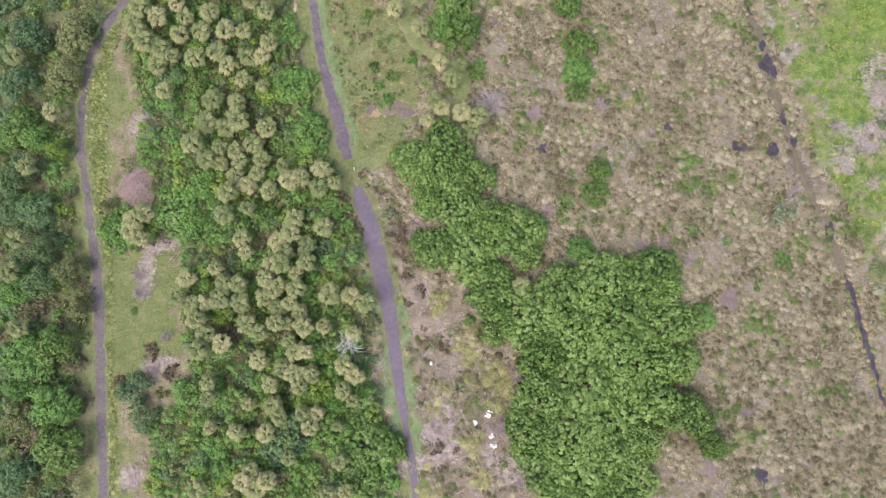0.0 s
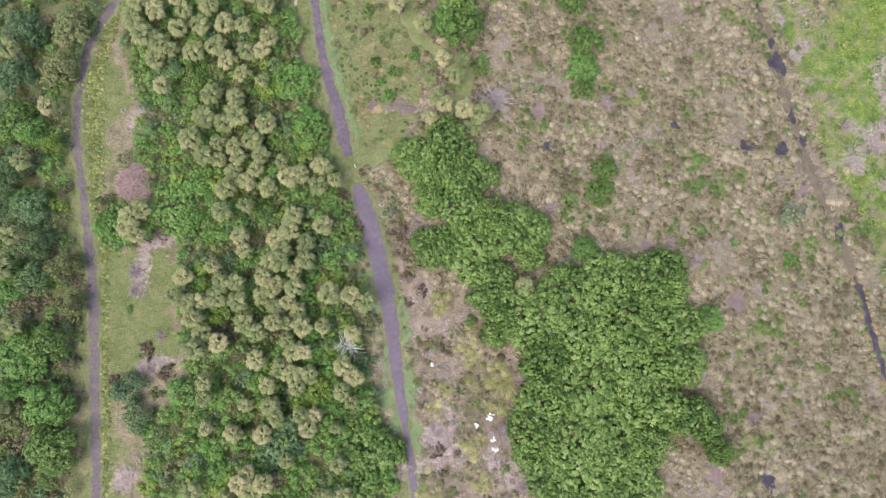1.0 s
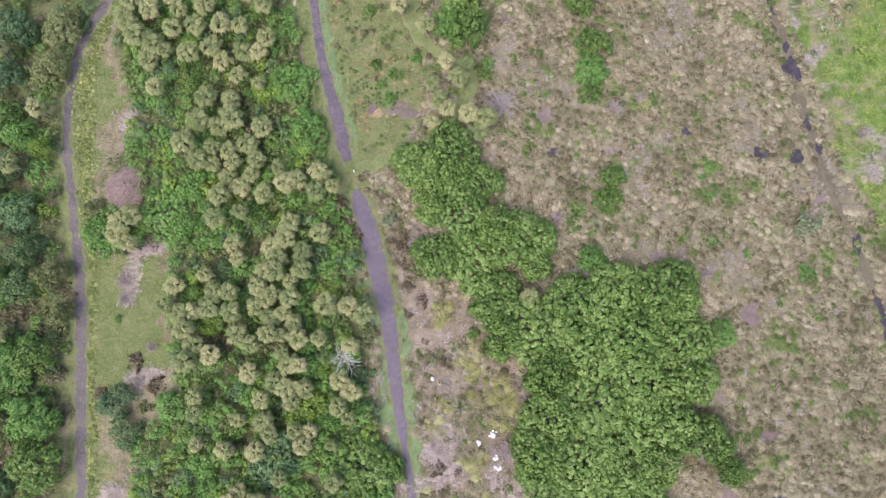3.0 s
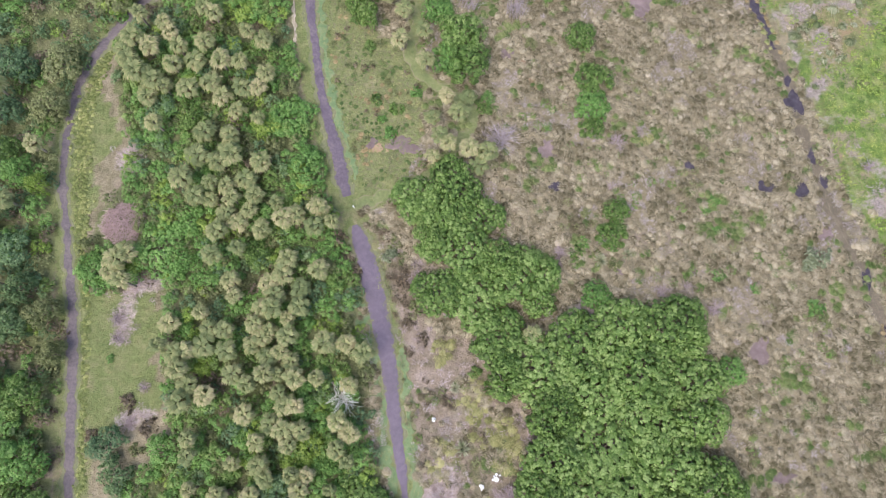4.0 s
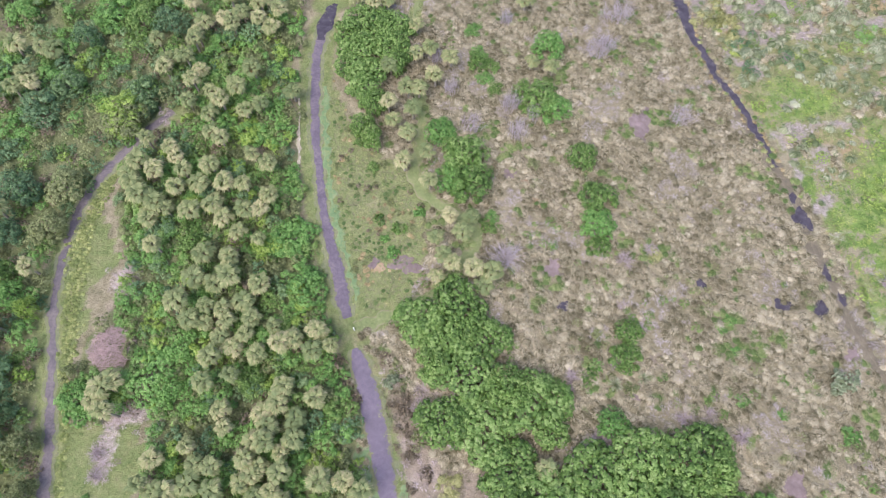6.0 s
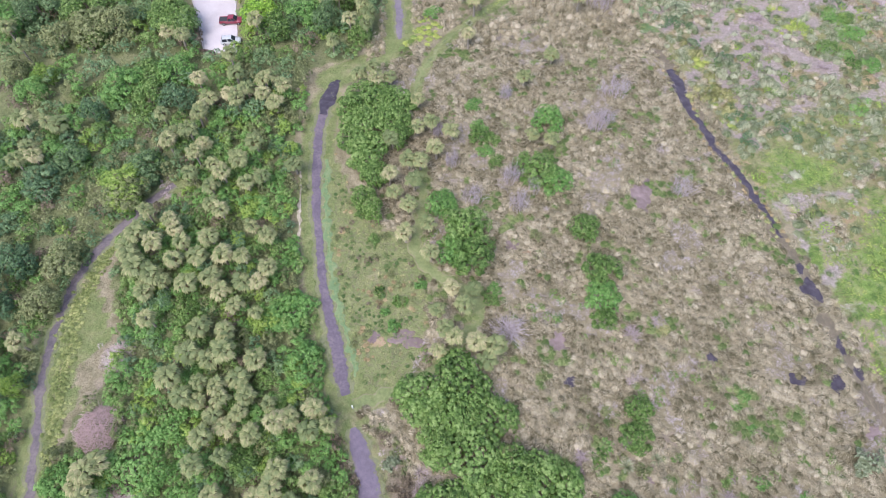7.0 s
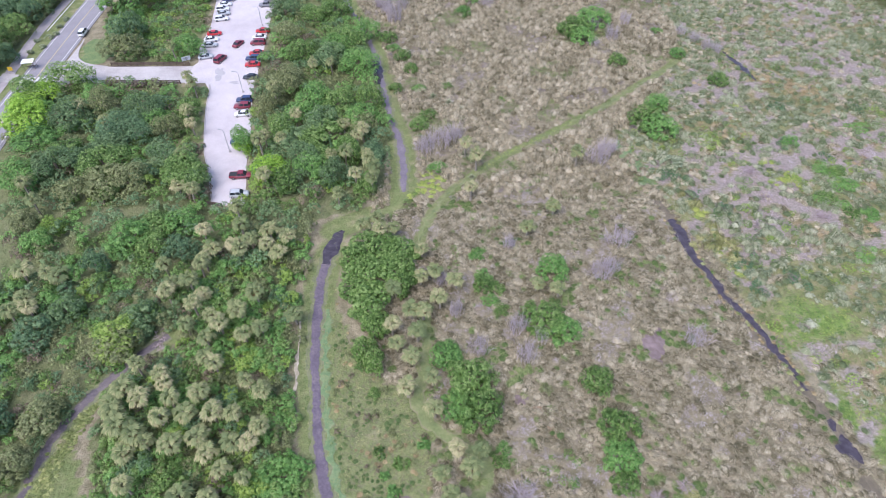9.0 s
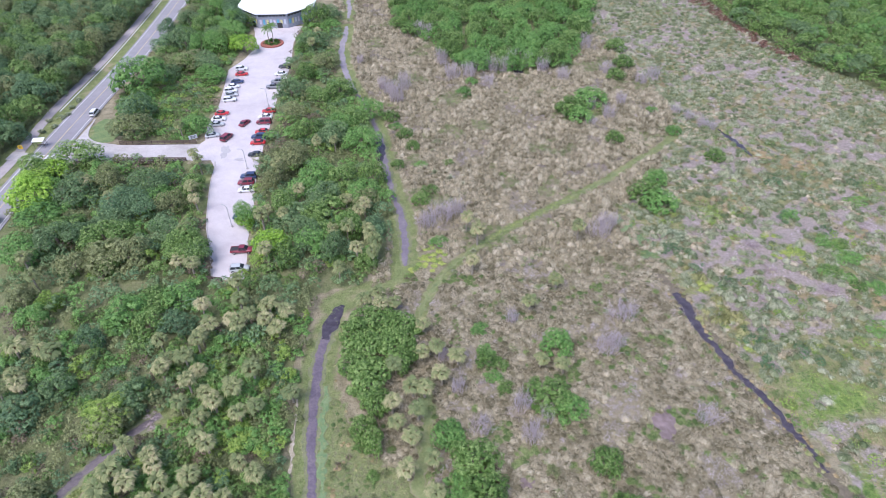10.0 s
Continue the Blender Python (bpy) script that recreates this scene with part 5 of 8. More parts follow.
PALM_ROW_G = [(-26.0, -33.6, 1.9, 2), (-9.2, -34.4, 1.9, 1), (-7.5, -34.4, 1.4, 1), (-15.7, -35.2, 1.7, 1), (-1.0, -36.5, 1.6, 1), (-11.8, -36.8, 1.7, 1), (-9.4, -37.7, 1.9, 1), (-6.9, -38.0, 1.7, 1), (1.0, -38.4, 1.7, 0), (-24.2, -38.9, 1.4, 1), (-13.3, -39.6, 1.5, 1), (-8.3, -40.1, 1.4, 1),
              (-0.9, -40.7, 1.5, 1), (-23.9, -41.7, 1.4, 1), (0.8, -42.7, 1.2, 1), (-17.1, -42.8, 1.3, 1), (-13.0, -43.3, 1.7, 1), (-7.9, -44.5, 1.4, 0), (-5.4, -44.7, 1.3, 0), (-12.0, -45.0, 1.5, 0), (-23.4, -46.6, 1.2, 0), (-6.3, -46.7, 1.5, 1), (-2.0, -47.0, 1.1, 1), (-13.9, -47.5, 1.6, 1)]
PALM_ROW_H = [(-19.3, -47.6, 1.6, 1), (-9.9, -51.6, 1.3, 1), (-1.4, -52.7, 1.5, 1), (-16.5, -53.8, 1.5, 0), (-17.3, -55.1, 1.7, 0), (-13.6, -55.2, 1.7, 0), (-15.4, -56.5, 1.9, 0), (-25.2, -56.7, 1.6, 1), (-0.4, -57.2, 1.3, 1), (-3.2, -57.6, 1.3, 1), (-20.0, -57.7, 1.3, 1),
              ]
PALMS_EAST = [(8.4, 31.4), (13.2, 27.2), (16.9, 20.2), (20.6, 20.1), (14.2, 16.2), (18.9, 16.7), (15.7, 12.3), (17.2, 10.6), (14.1, 8.4), (20.9, 9.4), (22.4, 6.6), (24, 8.8), (25, -8.5), (30.5, -23.4), (5.4, 53.9), (10.4, 57.4), (13.2, 58.1),
              (17.6, 55.9), (14.3, 51.1), (11, 48.4), (8.8, 48.5), (5.1, 44.5), (6.2, 41.3), (9.9, 43.2), (8.9, 38.1), (12.8, 33.7), (33.8, 55.1), (38.1, 53.6), (4.5, 71.2), (10.6, 65.2), (21.9, 83.4), (33.6, 70.6), (40.4, 77.5)]
PALMS_WOOD = [(-63.4, 21.3), (-58.6, 0.3), (-59.1, -13.8), (-55.5, 10.6), (-59.5, -19.3), (-57.5, -29.2), (-81.6, 85.5), 
              (-30.3, 76.2), (-47.8, 96.7), (-29.7, 104.9), (-25.4, 103.7), (-11.7, 96), (-8.3, 95.9), (-3, 96.8), (-2.1, 91.7), (-0.7, 89.7), (-1.1, 85.8), (-5.1, 87.8), (-8.8, 82.1), (-4.9, 106.6), (-6.1, 103.3)]
PALMS_BEYOND = [(-84.3, 121.6), (-53.9, 128.9), (-30.0, 101.0), (-51.7, 114.8), (-26.1, 87.1), (-77.0, 79.8), (48.4, 94.8), (21.2, 99.5), (23.7, 94.2), (-56.6, 133.6), (-81.6, 119.4), (-72.6, 112.3), (-49.6, 110.2), (-16.6, 140.4), (-9.9, 108.9), (-34.6, 218), (-30.5, 124.9), (-21.4, 138.9), (-141.7, 205.6), (-142.2, 219.8), (-122.7, 158.9),
                (-65.6, 149.6), (-128.5, 219.2), (-122.1, 228.1), (-23.1, 113.3), (-10.7, 171.1), (-33.7, 227.2)]

palm_kinds = [[fan_palm(10 * k + i, 2.0, h, tint) for i, h in enumerate((4.6, 5.2, 4.2))] for k, tint in enumerate((0.08, -0.05, -0.22))]
taken = set()


def put(kinds, i, x, y, s=1.0, group="", sz=None, turn=None):
    """The i-th kind at a place: the kind itself the first time, a copy later."""
    proto = kinds[i % len(kinds)]
    turn = rng.uniform(0, 360) if turn is None else turn
    m = pose(x, y, 0, 0, 0, turn) @ Matrix.Diagonal((s, s, sz or s, 1))
    if proto.name in taken:
        ob = copy_thing(proto, m)
    else:
        taken.add(proto.name)
        ob = proto
        proto["first"] = 1
        firsts.append((proto, m))
    return tagged(ob, group=group) if group else ob


firsts = []
for x, y, rad, tone in PALM_ROW_A + PALM_ROW_B + PALM_ROW_C + PALM_ROW_D + PALM_ROW_E + PALM_ROW_F + PALM_ROW_G + PALM_ROW_H:
    s = 1.02 * rad / 1.8
    put(palm_kinds[tone], int(rng.integers(0, 3)), x, y, s, "palms of the grove", sz=rng.uniform(0.9, 1.1))
for group, places, high in (("palms of the meadow", PALMS_EAST, 0.78), ("palms of the wood", PALMS_WOOD + PALMS_BEYOND, 1.15)):
    for x, y in places:
        s = rng.uniform(0.9, 1.12)
        put(palm_kinds[int(rng.choice([0, 0, 1, 1, 1, 2]))], int(rng.integers(0, 3)), x, y, s, group, sz=s * high)

# ---- trees ----
GROVE_A = [(12.4, 0.7, 4.7), (17.6, 2.8, 4.8), (15.4, -2, 4.2), (22.2, -2.7, 4), (18.4, -9, 5.7), (13.3, -6.8, 2.6), (15.2, -15.8, 4.1), (21.3, -16.4, 5.1), (29.6, -13.4, 5.3), (25.6, -10.7, 3.6), (32, -16.6, 3.1)]
GROVE_B = [(25.1, -23.6, 4.5), (30.9, -28.7, 5.6), (38.1, -24.9, 5.1), (45.3, -23, 5.2), (53.5, -22.1, 5.5), (47.8, -30, 5.7), (55.8, -30.2, 5.1), (39.7, -31.9, 5.6), (33.6, -35.6, 4), (56.2, -37, 4.5), (49.3, -36.9, 5.7),
           (41.2, -40.6, 6.2), (33.2, -43.3, 4.6), (31, -48.9, 4.3), (51.7, -43.7, 5.5), (45.6, -47.3, 5.7), (37.7, -49.9, 6.1), (32.7, -54.4, 4.9), (40.2, -57.3, 5.7), (47.9, -55.6, 4.7), (58.3, -46.6, 4.1), (62.2, -51.3, 2.4),
           (56.3, -24.2, 3.2), (25.9, -29.6, 3.5), (44.3, -52.8, 4.7), (44.6, -61.4, 5.3), (36.1, -62.6, 5.2), (50.7, -50.2, 3.2)]
MEADOW_TREES = [(4.1, 148.7, 2.6), (-0.9, 160.2, 2.8), (9.7, 112.8, 2.6), (2.6, 131.0, 2.0), (6.9, 141.5, 2.2), (24, 178, 2.6), (85, 200, 4.0), (80, 190, 3.4), (86, 216, 4.2), (19.4, 32.8, 4.6), (20.4, 28, 4.4), (17.3, 28.6, 3.4), (44.1, 24.0, 3.4), (43.5, 18.6, 3.2), (43.1, 14.6, 2.2), (46.6, -1.5, 2.4), (45.3, -5.9, 2.6), (63.6, -29.2, 2.4), (42, -16.5, 2.6), (42.3, 33.2, 3.0),
                (34.2, 46.9, 4.2), (37.8, 44.2, 3.2), (38.0, 59.8, 3.4), (15.3, 39.2, 3.1), (23.3, 56.6, 2.3), (70.1, 112.5, 4.5), (72.6, 108.4, 4.4), (75.4, 120.7, 3.3), (96.1, 132.3, 2.9), (88.6, 148.2, 2.3), (69.2, 144.2, 2.9),
                (66.4, 169.1, 5.2), (58.7, 163, 5.0), (61, 158, 4)]
BROWN_SHRUBS = [(5.6, -5.2, 1.4), (7.4, -6.6, 1.5), (8.8, -9.5, 1.2), (9.6, -17.0, 1.2), (11.2, -18.2, 1.4), (12.4, -23.5, 1.3), (-2.6, -5.5, 1.3), (-1.4, -7.4, 1.2), (8.2, -12.2, 2.0), (9.0, -14.2, 1.5), (10.0, -20.9, 1.2), (10.0, -25.5, 1.0), (13.4, -33.1, 1.3), (16.8, -33.7, 1.4), (14.9, -51.2, 1.5), (0.7, -12.0, 1.6), (-0.9, -9.2, 1.5), (-36.1, -33.7, 1.7), (-32.2, -37.4, 1.7), (-33.5, -41.0, 1.4), (-41.0, -38.8, 1.5),
                (-49.5, -28.1, 1.6), (-48.7, -35.0, 1.3), (-49.8, -40.7, 1.6), (-52.0, -32.8, 1.8), (-48.9, -25.4, 1.4), (-4.6, 32.4, 1.0), (-2.8, 33.9, 1.0), (4.0, 32.6, 1.5), (5.7, 24.4, 1.2), (-0.5, 26.2, 0.8), (-1.7, 28.2, 0.8), (2.9, 28.2, 0.9), (2.1, 13.2, 1.0), (4.1, 38.9, 1.3), (5.0, 37.3, 1.2)]
GREEN_WEEDS = [(64.3, 0.5, 1.2), (65.2, 1.6, 1.0), (62.6, -1.2, 0.9), (61.0, -4.0, 1.1), (39.4, -8.3, 1.5), (40.6, -6.6, 1.3), (38.8, -10.2, 1.2), (45.6, -10.8, 1.4), (63.4, -12.7, 1.4), (71.0, -9.6, 1.0), (79.9, -18.8, 1.8), (80.5, -20.6, 1.4), (69.7, -15.1, 1.1), (60.1, 2.2, 1.2), (78.5, 4.7, 1.3), (35.4, 15.3, 1.0), (31.8, 4.6, 1.1),
               (41.3, -1.3, 1.1), (51.4, -8.9, 0.9), (22.8, -31.7, 1.1), (6.7, 14.1, 1.4), (4.9, 16.8, 0.9), (3.9, 20.9, 1.2), (7.4, 19.0, 1.4), (11.2, 22.4, 1.3), (58.7, 2.9, 0.9), (64.3, -4.8, 0.9), (14.2, 166.2, 1.2), (33, 125.8, 1.3)]
PINK_TWIGS = [(39.9, -18.9, 2.4), (41.6, -20.2, 1.8), (36.4, -8.6, 1.5), (46.4, 3.6, 1.4), (52.7, 13.9, 1.5), (47.8, 11.8, 2.0), (53.8, -15.6, 1.8), (57.9, -15.0, 1.5), (62.4, -18.5, 2.0), (43.8, -6.9, 1.2), (48.9, -0.5, 1.1), (93.2, 7.0, 1.6), (10.9, -13.2, 1.5), (11.3, -10.6, 1.4), (26.5, -48.4, 2.2), (32.2, -54.5, 1.8),
              (30.0, -40.3, 1.8), (28.5, -37.1, 1.3), (29.7, -57.4, 1.6), (-39.4, -19.7, 1.6), (-38.9, -23.0, 1.5), (-33.6, -31.1, 1.2), (-35.4, -36.8, 1.2), (86.4, 73.6, 1.6), (91.4, 82.7, 1.8), (101.8, 75.8, 2.0), (90.9, 92, 2)]
GREY_SHRUBS = [(-110.4, 172.5, 1.3), (-111.0, 165.1, 1.4), (-114.0, 163.2, 1.2), (-113.1, 155.3, 1.3), (-109.9, 167.5, 1.2), (-110.6, 159.1, 1.2), (-110.8, 178.0, 1.4), (81.3, -9.7, 2.3), (79.2, -10.8, 1.5), (6.8, -8.8, 1.5), (72.4, 95.1, 2.6), (80.6, 77.9, 1.5), (87.7, 71.7, 1.5), (85.2, 70.3, 1.3), (89.4, 69.5, 1.3), (73.9, 83.6, 1.4), (78.9, 58.4, 1.4), (82.4, 58.9, 1.6), (104.3, 80.4, 1.4)]
SPIKY = [(21.2, 120.9), (21.9, 106.1), (20.9, 99.9), (24.1, 99.5), (49.4, 101.6), (13.4, 126.9), (22.5, 91.4), (17.8, 123.9), (74.3, 68.1), (76.2, 66.8), (61.6, 63.3), (78.6, 88.4), (17.7, -31.6), (18.8, -41.1), (48.0, -9.1), (43.3, -10.1)]
LOW_BUSHES = [(16.4, 39.2, 2.2), (25.8, 55.5, 2.0), (26.7, 49.9, 1.8), (1.0, 154.6, 2.4), (9.2, 131.3, 2.0), (17.3, 132.6, 1.8), (27.1, 187.5, 2.6), (69.8, 164.1, 2.4), (86.3, 163.5, 2.0), (111.8, 91.0, 2.4), (112.2, 85.9, 2.4), (105.2, 81.2, 2.6), (108.8, 76.4, 2.0), (112.6, 75.5, 2.2), (108.3, 92.0, 2.0), (105.6, 103.2, 2.6), (23.8, 18.9, 1.6), (21.0, -29.0, 1.2), (-39.8, -26.4, 0.8), (2.3, 31.8, 1.3), (-0.1, 38.1, 1.8), (24.4, 20.8, 1.5), (32.9, 32.1, 1.4), (23.5, 58.8, 2.2), (22.6, 65.2, 2.0), (24.3, 52.7, 1.9), (14.3, 94.9, 2.4), (12, 118.2, 2.4)]
NORTH_TREES = [(-1.0, 59, 4.4), (0.8, 51.2, 4.6), (5.1, 59.7, 4.3), (-1.9, 54.1, 3.7), (2.1, 45.8, 2.9), (7.4, 56.1, 3), (0.1, 40.6, 2.3), (2.3, 37.4, 2.2), (0.4, 66.4, 4.6), (-3.0, 63.4, 3.7), (5.7, 64.8, 4.3)]
GROVE_BUSHES = [(-8.4, 6.7, 3.8, 0), (-11.3, 16.4, 4.5, 0), (-15.6, 14.7, 2.8, 5), (-32.5, -7.8, 4.6, 0), (-28.8, -9.4, 2.7, 0), (-42.3, -12.4, 3.5, 0), (-44.2, -10.8, 2.5, 0), (-36.1, -44.5, 2.9, 1), (-37.9, -40.2, 3.0, 4), (-28.5, -41.3, 3.0, 0), (2.5, -50.4, 5.6, 2), (6.9, -51.4, 2.9, 2), (2.0, -55.5, 4.4, 2), (-5.5, -41.0, 2.6, 5), (-7.4, -43.1, 2.4, 5), (-1.2, -43.3, 1.7, 0), (-10.7, -48.7, 4.3, 4),
                (-13.5, -51.0, 3.1, 4), (-17.7, -1.0, 2.3, 2), (-28.1, -3.0, 2.9, 0)]
GROVE_BUSHES_SOUTH = [(-12.2, -9.2, 1.7, 5), (-23.1, -27.8, 1.8, 5), (-22.5, -33.8, 2.4, 2), (-6.9, -33.7, 2.8, 0), (-18.4, -49.1, 2.3, 0), (-23.2, -49.9, 2.5, 0), (-19.5, -46.7, 1.8, 2), (-29.7, 17.8, 2.8, 2), (-35.2, 19.6, 2.6, 4), (-15.9, -8.0, 2.7, 2), (-3.0, -42.7, 2.0, 0)]
# x, y, radius, tone (0 fresh, 1 dark, 2 mid, 3 olive, 4 blue-green, 5 yellow-green)
WOOD_TREES = [(-64.0, 16.8, 3.6, 4), (-62.0, 8.3, 4.0, 2), (-58.7, 6.0, 2.9, 0), (-64.7, 6.6, 2.3, 0), (-54.8, 3.7, 1.9, 5), (-62.5, -2.1, 3.3, 1), (-57.8, -8.1, 3.5, 4), (-53.8, 27.1, 3.9, 3), (-62.4, 26.6, 3.5, 4), (-55.2, 18.9, 3.2, 3), (-59.8, -23.1, 3.0, 0), (-57.1, -34.5, 4.7, 0), (-51.9, -32.6, 3.4, 2), (-50.9, -42.5, 3.7, 0), (-49.3, -49.8, 4.4, 2), (-57.0, -44.5, 2.9, 3), (-56.4, -54.2, 3.2, 4), (-57.5, -39.8, 2.0, 0), (-55.5, -21.1, 3.0, 1), (-50.6, -19.1, 2.6, 3), (-48.0, -25.8, 2.0, 3), (-55.1, -15.0, 2.6, 1), (-62.8, -8.5, 3.1, 1)]
WOOD_TREES_NORTH = [(-72.8, 69.3, 3.2, 0), (-63.4, 45.5, 3.9, 4), (-46.4, 43.2, 4.6, 5), (-53.0, 70.1, 4.9, 0), (-48.0, 74.3, 4.2, 2), (-71.5, 74.4, 2.7, 5), (-42.9, 75.1, 4.2, 0), (-65.3, 89.2, 5.0, 3), (-48.4, 92.8, 5.1, 2), (-43.0, 89.1, 3.4, 1), (-46.7, 66.6, 3.4, 2), (-41.3, 66.5, 3.6, 4), (-89.4, 106.9, 6.2, 0), (-78.7, 100.1, 4.9, 2), (-69.0, 104.2, 4.7, 1), (-71.4, 85.8, 3.9, 3), (-77.8, 74.9, 3.0, 3), (-57.5, 62.5, 2.6, 4), (-59.1, 50.7, 3.4, 1)]
WOOD_TREES_FAR = [(-22.5, 88.6, 3.7, 2), (-23.3, 105.3, 5.4, 1), (-16.5, 94.5, 4.3, 0), (-15.1, 107.4, 5.4, 2), (-2.7, 86.3, 2.7, 2), (-8.6, 101.1, 2.9, 0), (-45.8, 41.6, 4.4, 3), (-43.5, 47.9, 3.6, 1)]
ROAD_TREES = [(-83.6, 164.4, 4.8, 2), (-61.8, 153.1, 4.6, 0), (-70.9, 237.2, 6.2, 0), (-92.8, 259.5, 7.6, 3), (-75.5, 227.6, 6.9, 1), (-80.0, 204.4, 6.4, 3), (-85.1, 194.1, 5.0, 1), (-34.6, 222.8, 5.9, 1), (-27.4, 202.3, 5.1, 3), (-36.3, 177.8, 4.3, 1), (-32.0, 160.6, 4.0, 3), (-33.2, 192.1, 4.1, 2), (-26.4, 173.0, 4.2, 2), (-19.2, 177.2, 5.1, 2), (-13.2, 155.9, 6.1, 2), (-8.4, 141.1, 5.1, 0), (-19.3, 122.4, 5.3, 0), (-13.0, 122.2, 4.4, 2), (-27.1, 131.8, 4.2, 3), (-30.3, 122.8, 3.4, 3), (-16.2, 111.2, 4.5, 1), (-6.0, 113.5, 4.5, 0), (-7.6, 98.5, 3.4, 2), (-18.4, 96.5, 3.9, 1), (-26.2, 108.9, 3.8, 2)]
DRIVE_TREES = [(-91.9, 135.4, 6.4, 2), (-84.0, 116.7, 6.1, 1), (-68.4, 109.6, 5.9, 4), (-68.1, 96.3, 5.5, 2), (-65.0, 118.9, 5.2, 1), (-64.2, 108.2, 4.4, 4), (-45.9, 91.3, 5.4, 2), (-53.6, 98.2, 4.7, 1), (-78.2, 94.4, 5.5, 1), (-85.6, 90.3, 5.4, 0), (-56.2, 110.5, 3.6, 3), (-35.5, 104.3, 2.9, 0), (-3.7, 122.7, 3.5, 2), (-7.3, 160.7, 3.7, 0), (-77.1, 122.1, 4.1, 3), (-100.6, 128.8, 4.8, 2), (-17.5, 145.9, 4.9, 1), (-25.6, 147.9, 4.5, 2), (-10.8, 90.3, 3.5, 1), (-58.7, 89.5, 4.0, 3)]


def palette(r_crown, height, tone, dens, k, length, seed0, name, label, count=3, lumps=14, category="tree", simple=False):
    return [broad_tree(name, r_crown, height, leaf, dens, k, length, seed0 + 7 * i, label, category, lumps, spread=1 + 0.12 * (i % 3 - 1), simple=simple) for i in range(count) for leaf in tone]


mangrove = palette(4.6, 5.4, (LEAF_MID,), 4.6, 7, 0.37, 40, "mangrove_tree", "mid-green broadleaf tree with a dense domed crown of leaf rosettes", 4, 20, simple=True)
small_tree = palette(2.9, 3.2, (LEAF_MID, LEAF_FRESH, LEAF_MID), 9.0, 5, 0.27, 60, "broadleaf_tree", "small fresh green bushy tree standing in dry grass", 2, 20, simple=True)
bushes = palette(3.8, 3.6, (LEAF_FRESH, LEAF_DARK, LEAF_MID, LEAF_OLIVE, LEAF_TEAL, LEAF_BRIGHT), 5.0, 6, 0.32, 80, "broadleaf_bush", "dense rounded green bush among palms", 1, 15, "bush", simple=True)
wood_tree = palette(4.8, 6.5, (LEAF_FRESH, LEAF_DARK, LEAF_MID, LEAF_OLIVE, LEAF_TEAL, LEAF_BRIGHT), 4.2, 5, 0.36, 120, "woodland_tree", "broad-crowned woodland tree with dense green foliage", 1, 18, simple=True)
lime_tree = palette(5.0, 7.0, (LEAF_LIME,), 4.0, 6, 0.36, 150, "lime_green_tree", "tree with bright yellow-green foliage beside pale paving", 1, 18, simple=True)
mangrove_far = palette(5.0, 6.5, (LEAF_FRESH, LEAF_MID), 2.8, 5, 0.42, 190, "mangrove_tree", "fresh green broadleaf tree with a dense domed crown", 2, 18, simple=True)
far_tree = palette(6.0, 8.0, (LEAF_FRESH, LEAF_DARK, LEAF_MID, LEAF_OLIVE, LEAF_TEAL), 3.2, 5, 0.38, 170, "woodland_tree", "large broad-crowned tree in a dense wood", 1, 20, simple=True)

for x, y, rad in GROVE_A + GROVE_B:
    put(mangrove, int(rng.integers(0, 9)), x, y, 1.08 * rad / 4.6, "trees of the grove", sz=rng.uniform(0.72, 1.25))
for x, y, rad in NORTH_TREES:
    put(mangrove, int(rng.integers(0, 9)), x, y, 1.05 * rad / 4.6, "trees by the path", sz=rng.uniform(0.8, 1.0))
for x, y, rad in MEADOW_TREES:
    put(small_tree, int(rng.integers(0, 9)), x, y, 1.05 * rad / 2.9, "trees of the meadow")
for x, y, rad in LOW_BUSHES:
    put(bushes, int(rng.choice([0, 0, 2, 2, 3])), x, y, rad / 3.8, "low bushes of the meadow", sz=0.75 * rad / 3.8)
for x, y, rad, tone in GROVE_BUSHES + GROVE_BUSHES_SOUTH:
    put(bushes, tone, x, y, 1.08 * rad / 3.8, "bushes of the grove", sz=rng.uniform(0.75, 1.0))
for x, y, rad, tone in WOOD_TREES + WOOD_TREES_NORTH + WOOD_TREES_FAR:
    put(wood_tree, tone, x, y, 1.08 * rad / 4.8, "trees of the wood", sz=rng.uniform(0.7, 1.0))
for x, y, rad, tone in ROAD_TREES + DRIVE_TREES:
    put(far_tree, tone, x, y, 1.05 * rad / 6.0, "trees by the road", sz=rng.uniform(0.8, 1.0))
for x, y, rad in ((-26.5, 92.5, 4.6), (-35.4, 103.4, 2.6), (-96.0, 128.5, 4.2), (-93.9, 113.2, 6.6), (-98, 121.8, 4.8), (-89.7, 184.5, 10.4), (-62.4, 219.8, 5.6)):
    put(lime_tree if y != 184.5 else wood_tree, 0, x, y, rad / 5.0)


def wood(poly, spacing, seed, keep=1.0):
    poly = np.array(poly)
    box = (max(poly[:, 0].min(), -215), min(poly[:, 0].max(), 245), max(poly[:, 1].min(), -66), min(poly[:, 1].max(), 312))
    xy = scatter(box, spacing, seed)
    xy = xy[inside(xy, poly)]
    return xy[np.random.default_rng(seed).uniform(size=len(xy)) < keep]


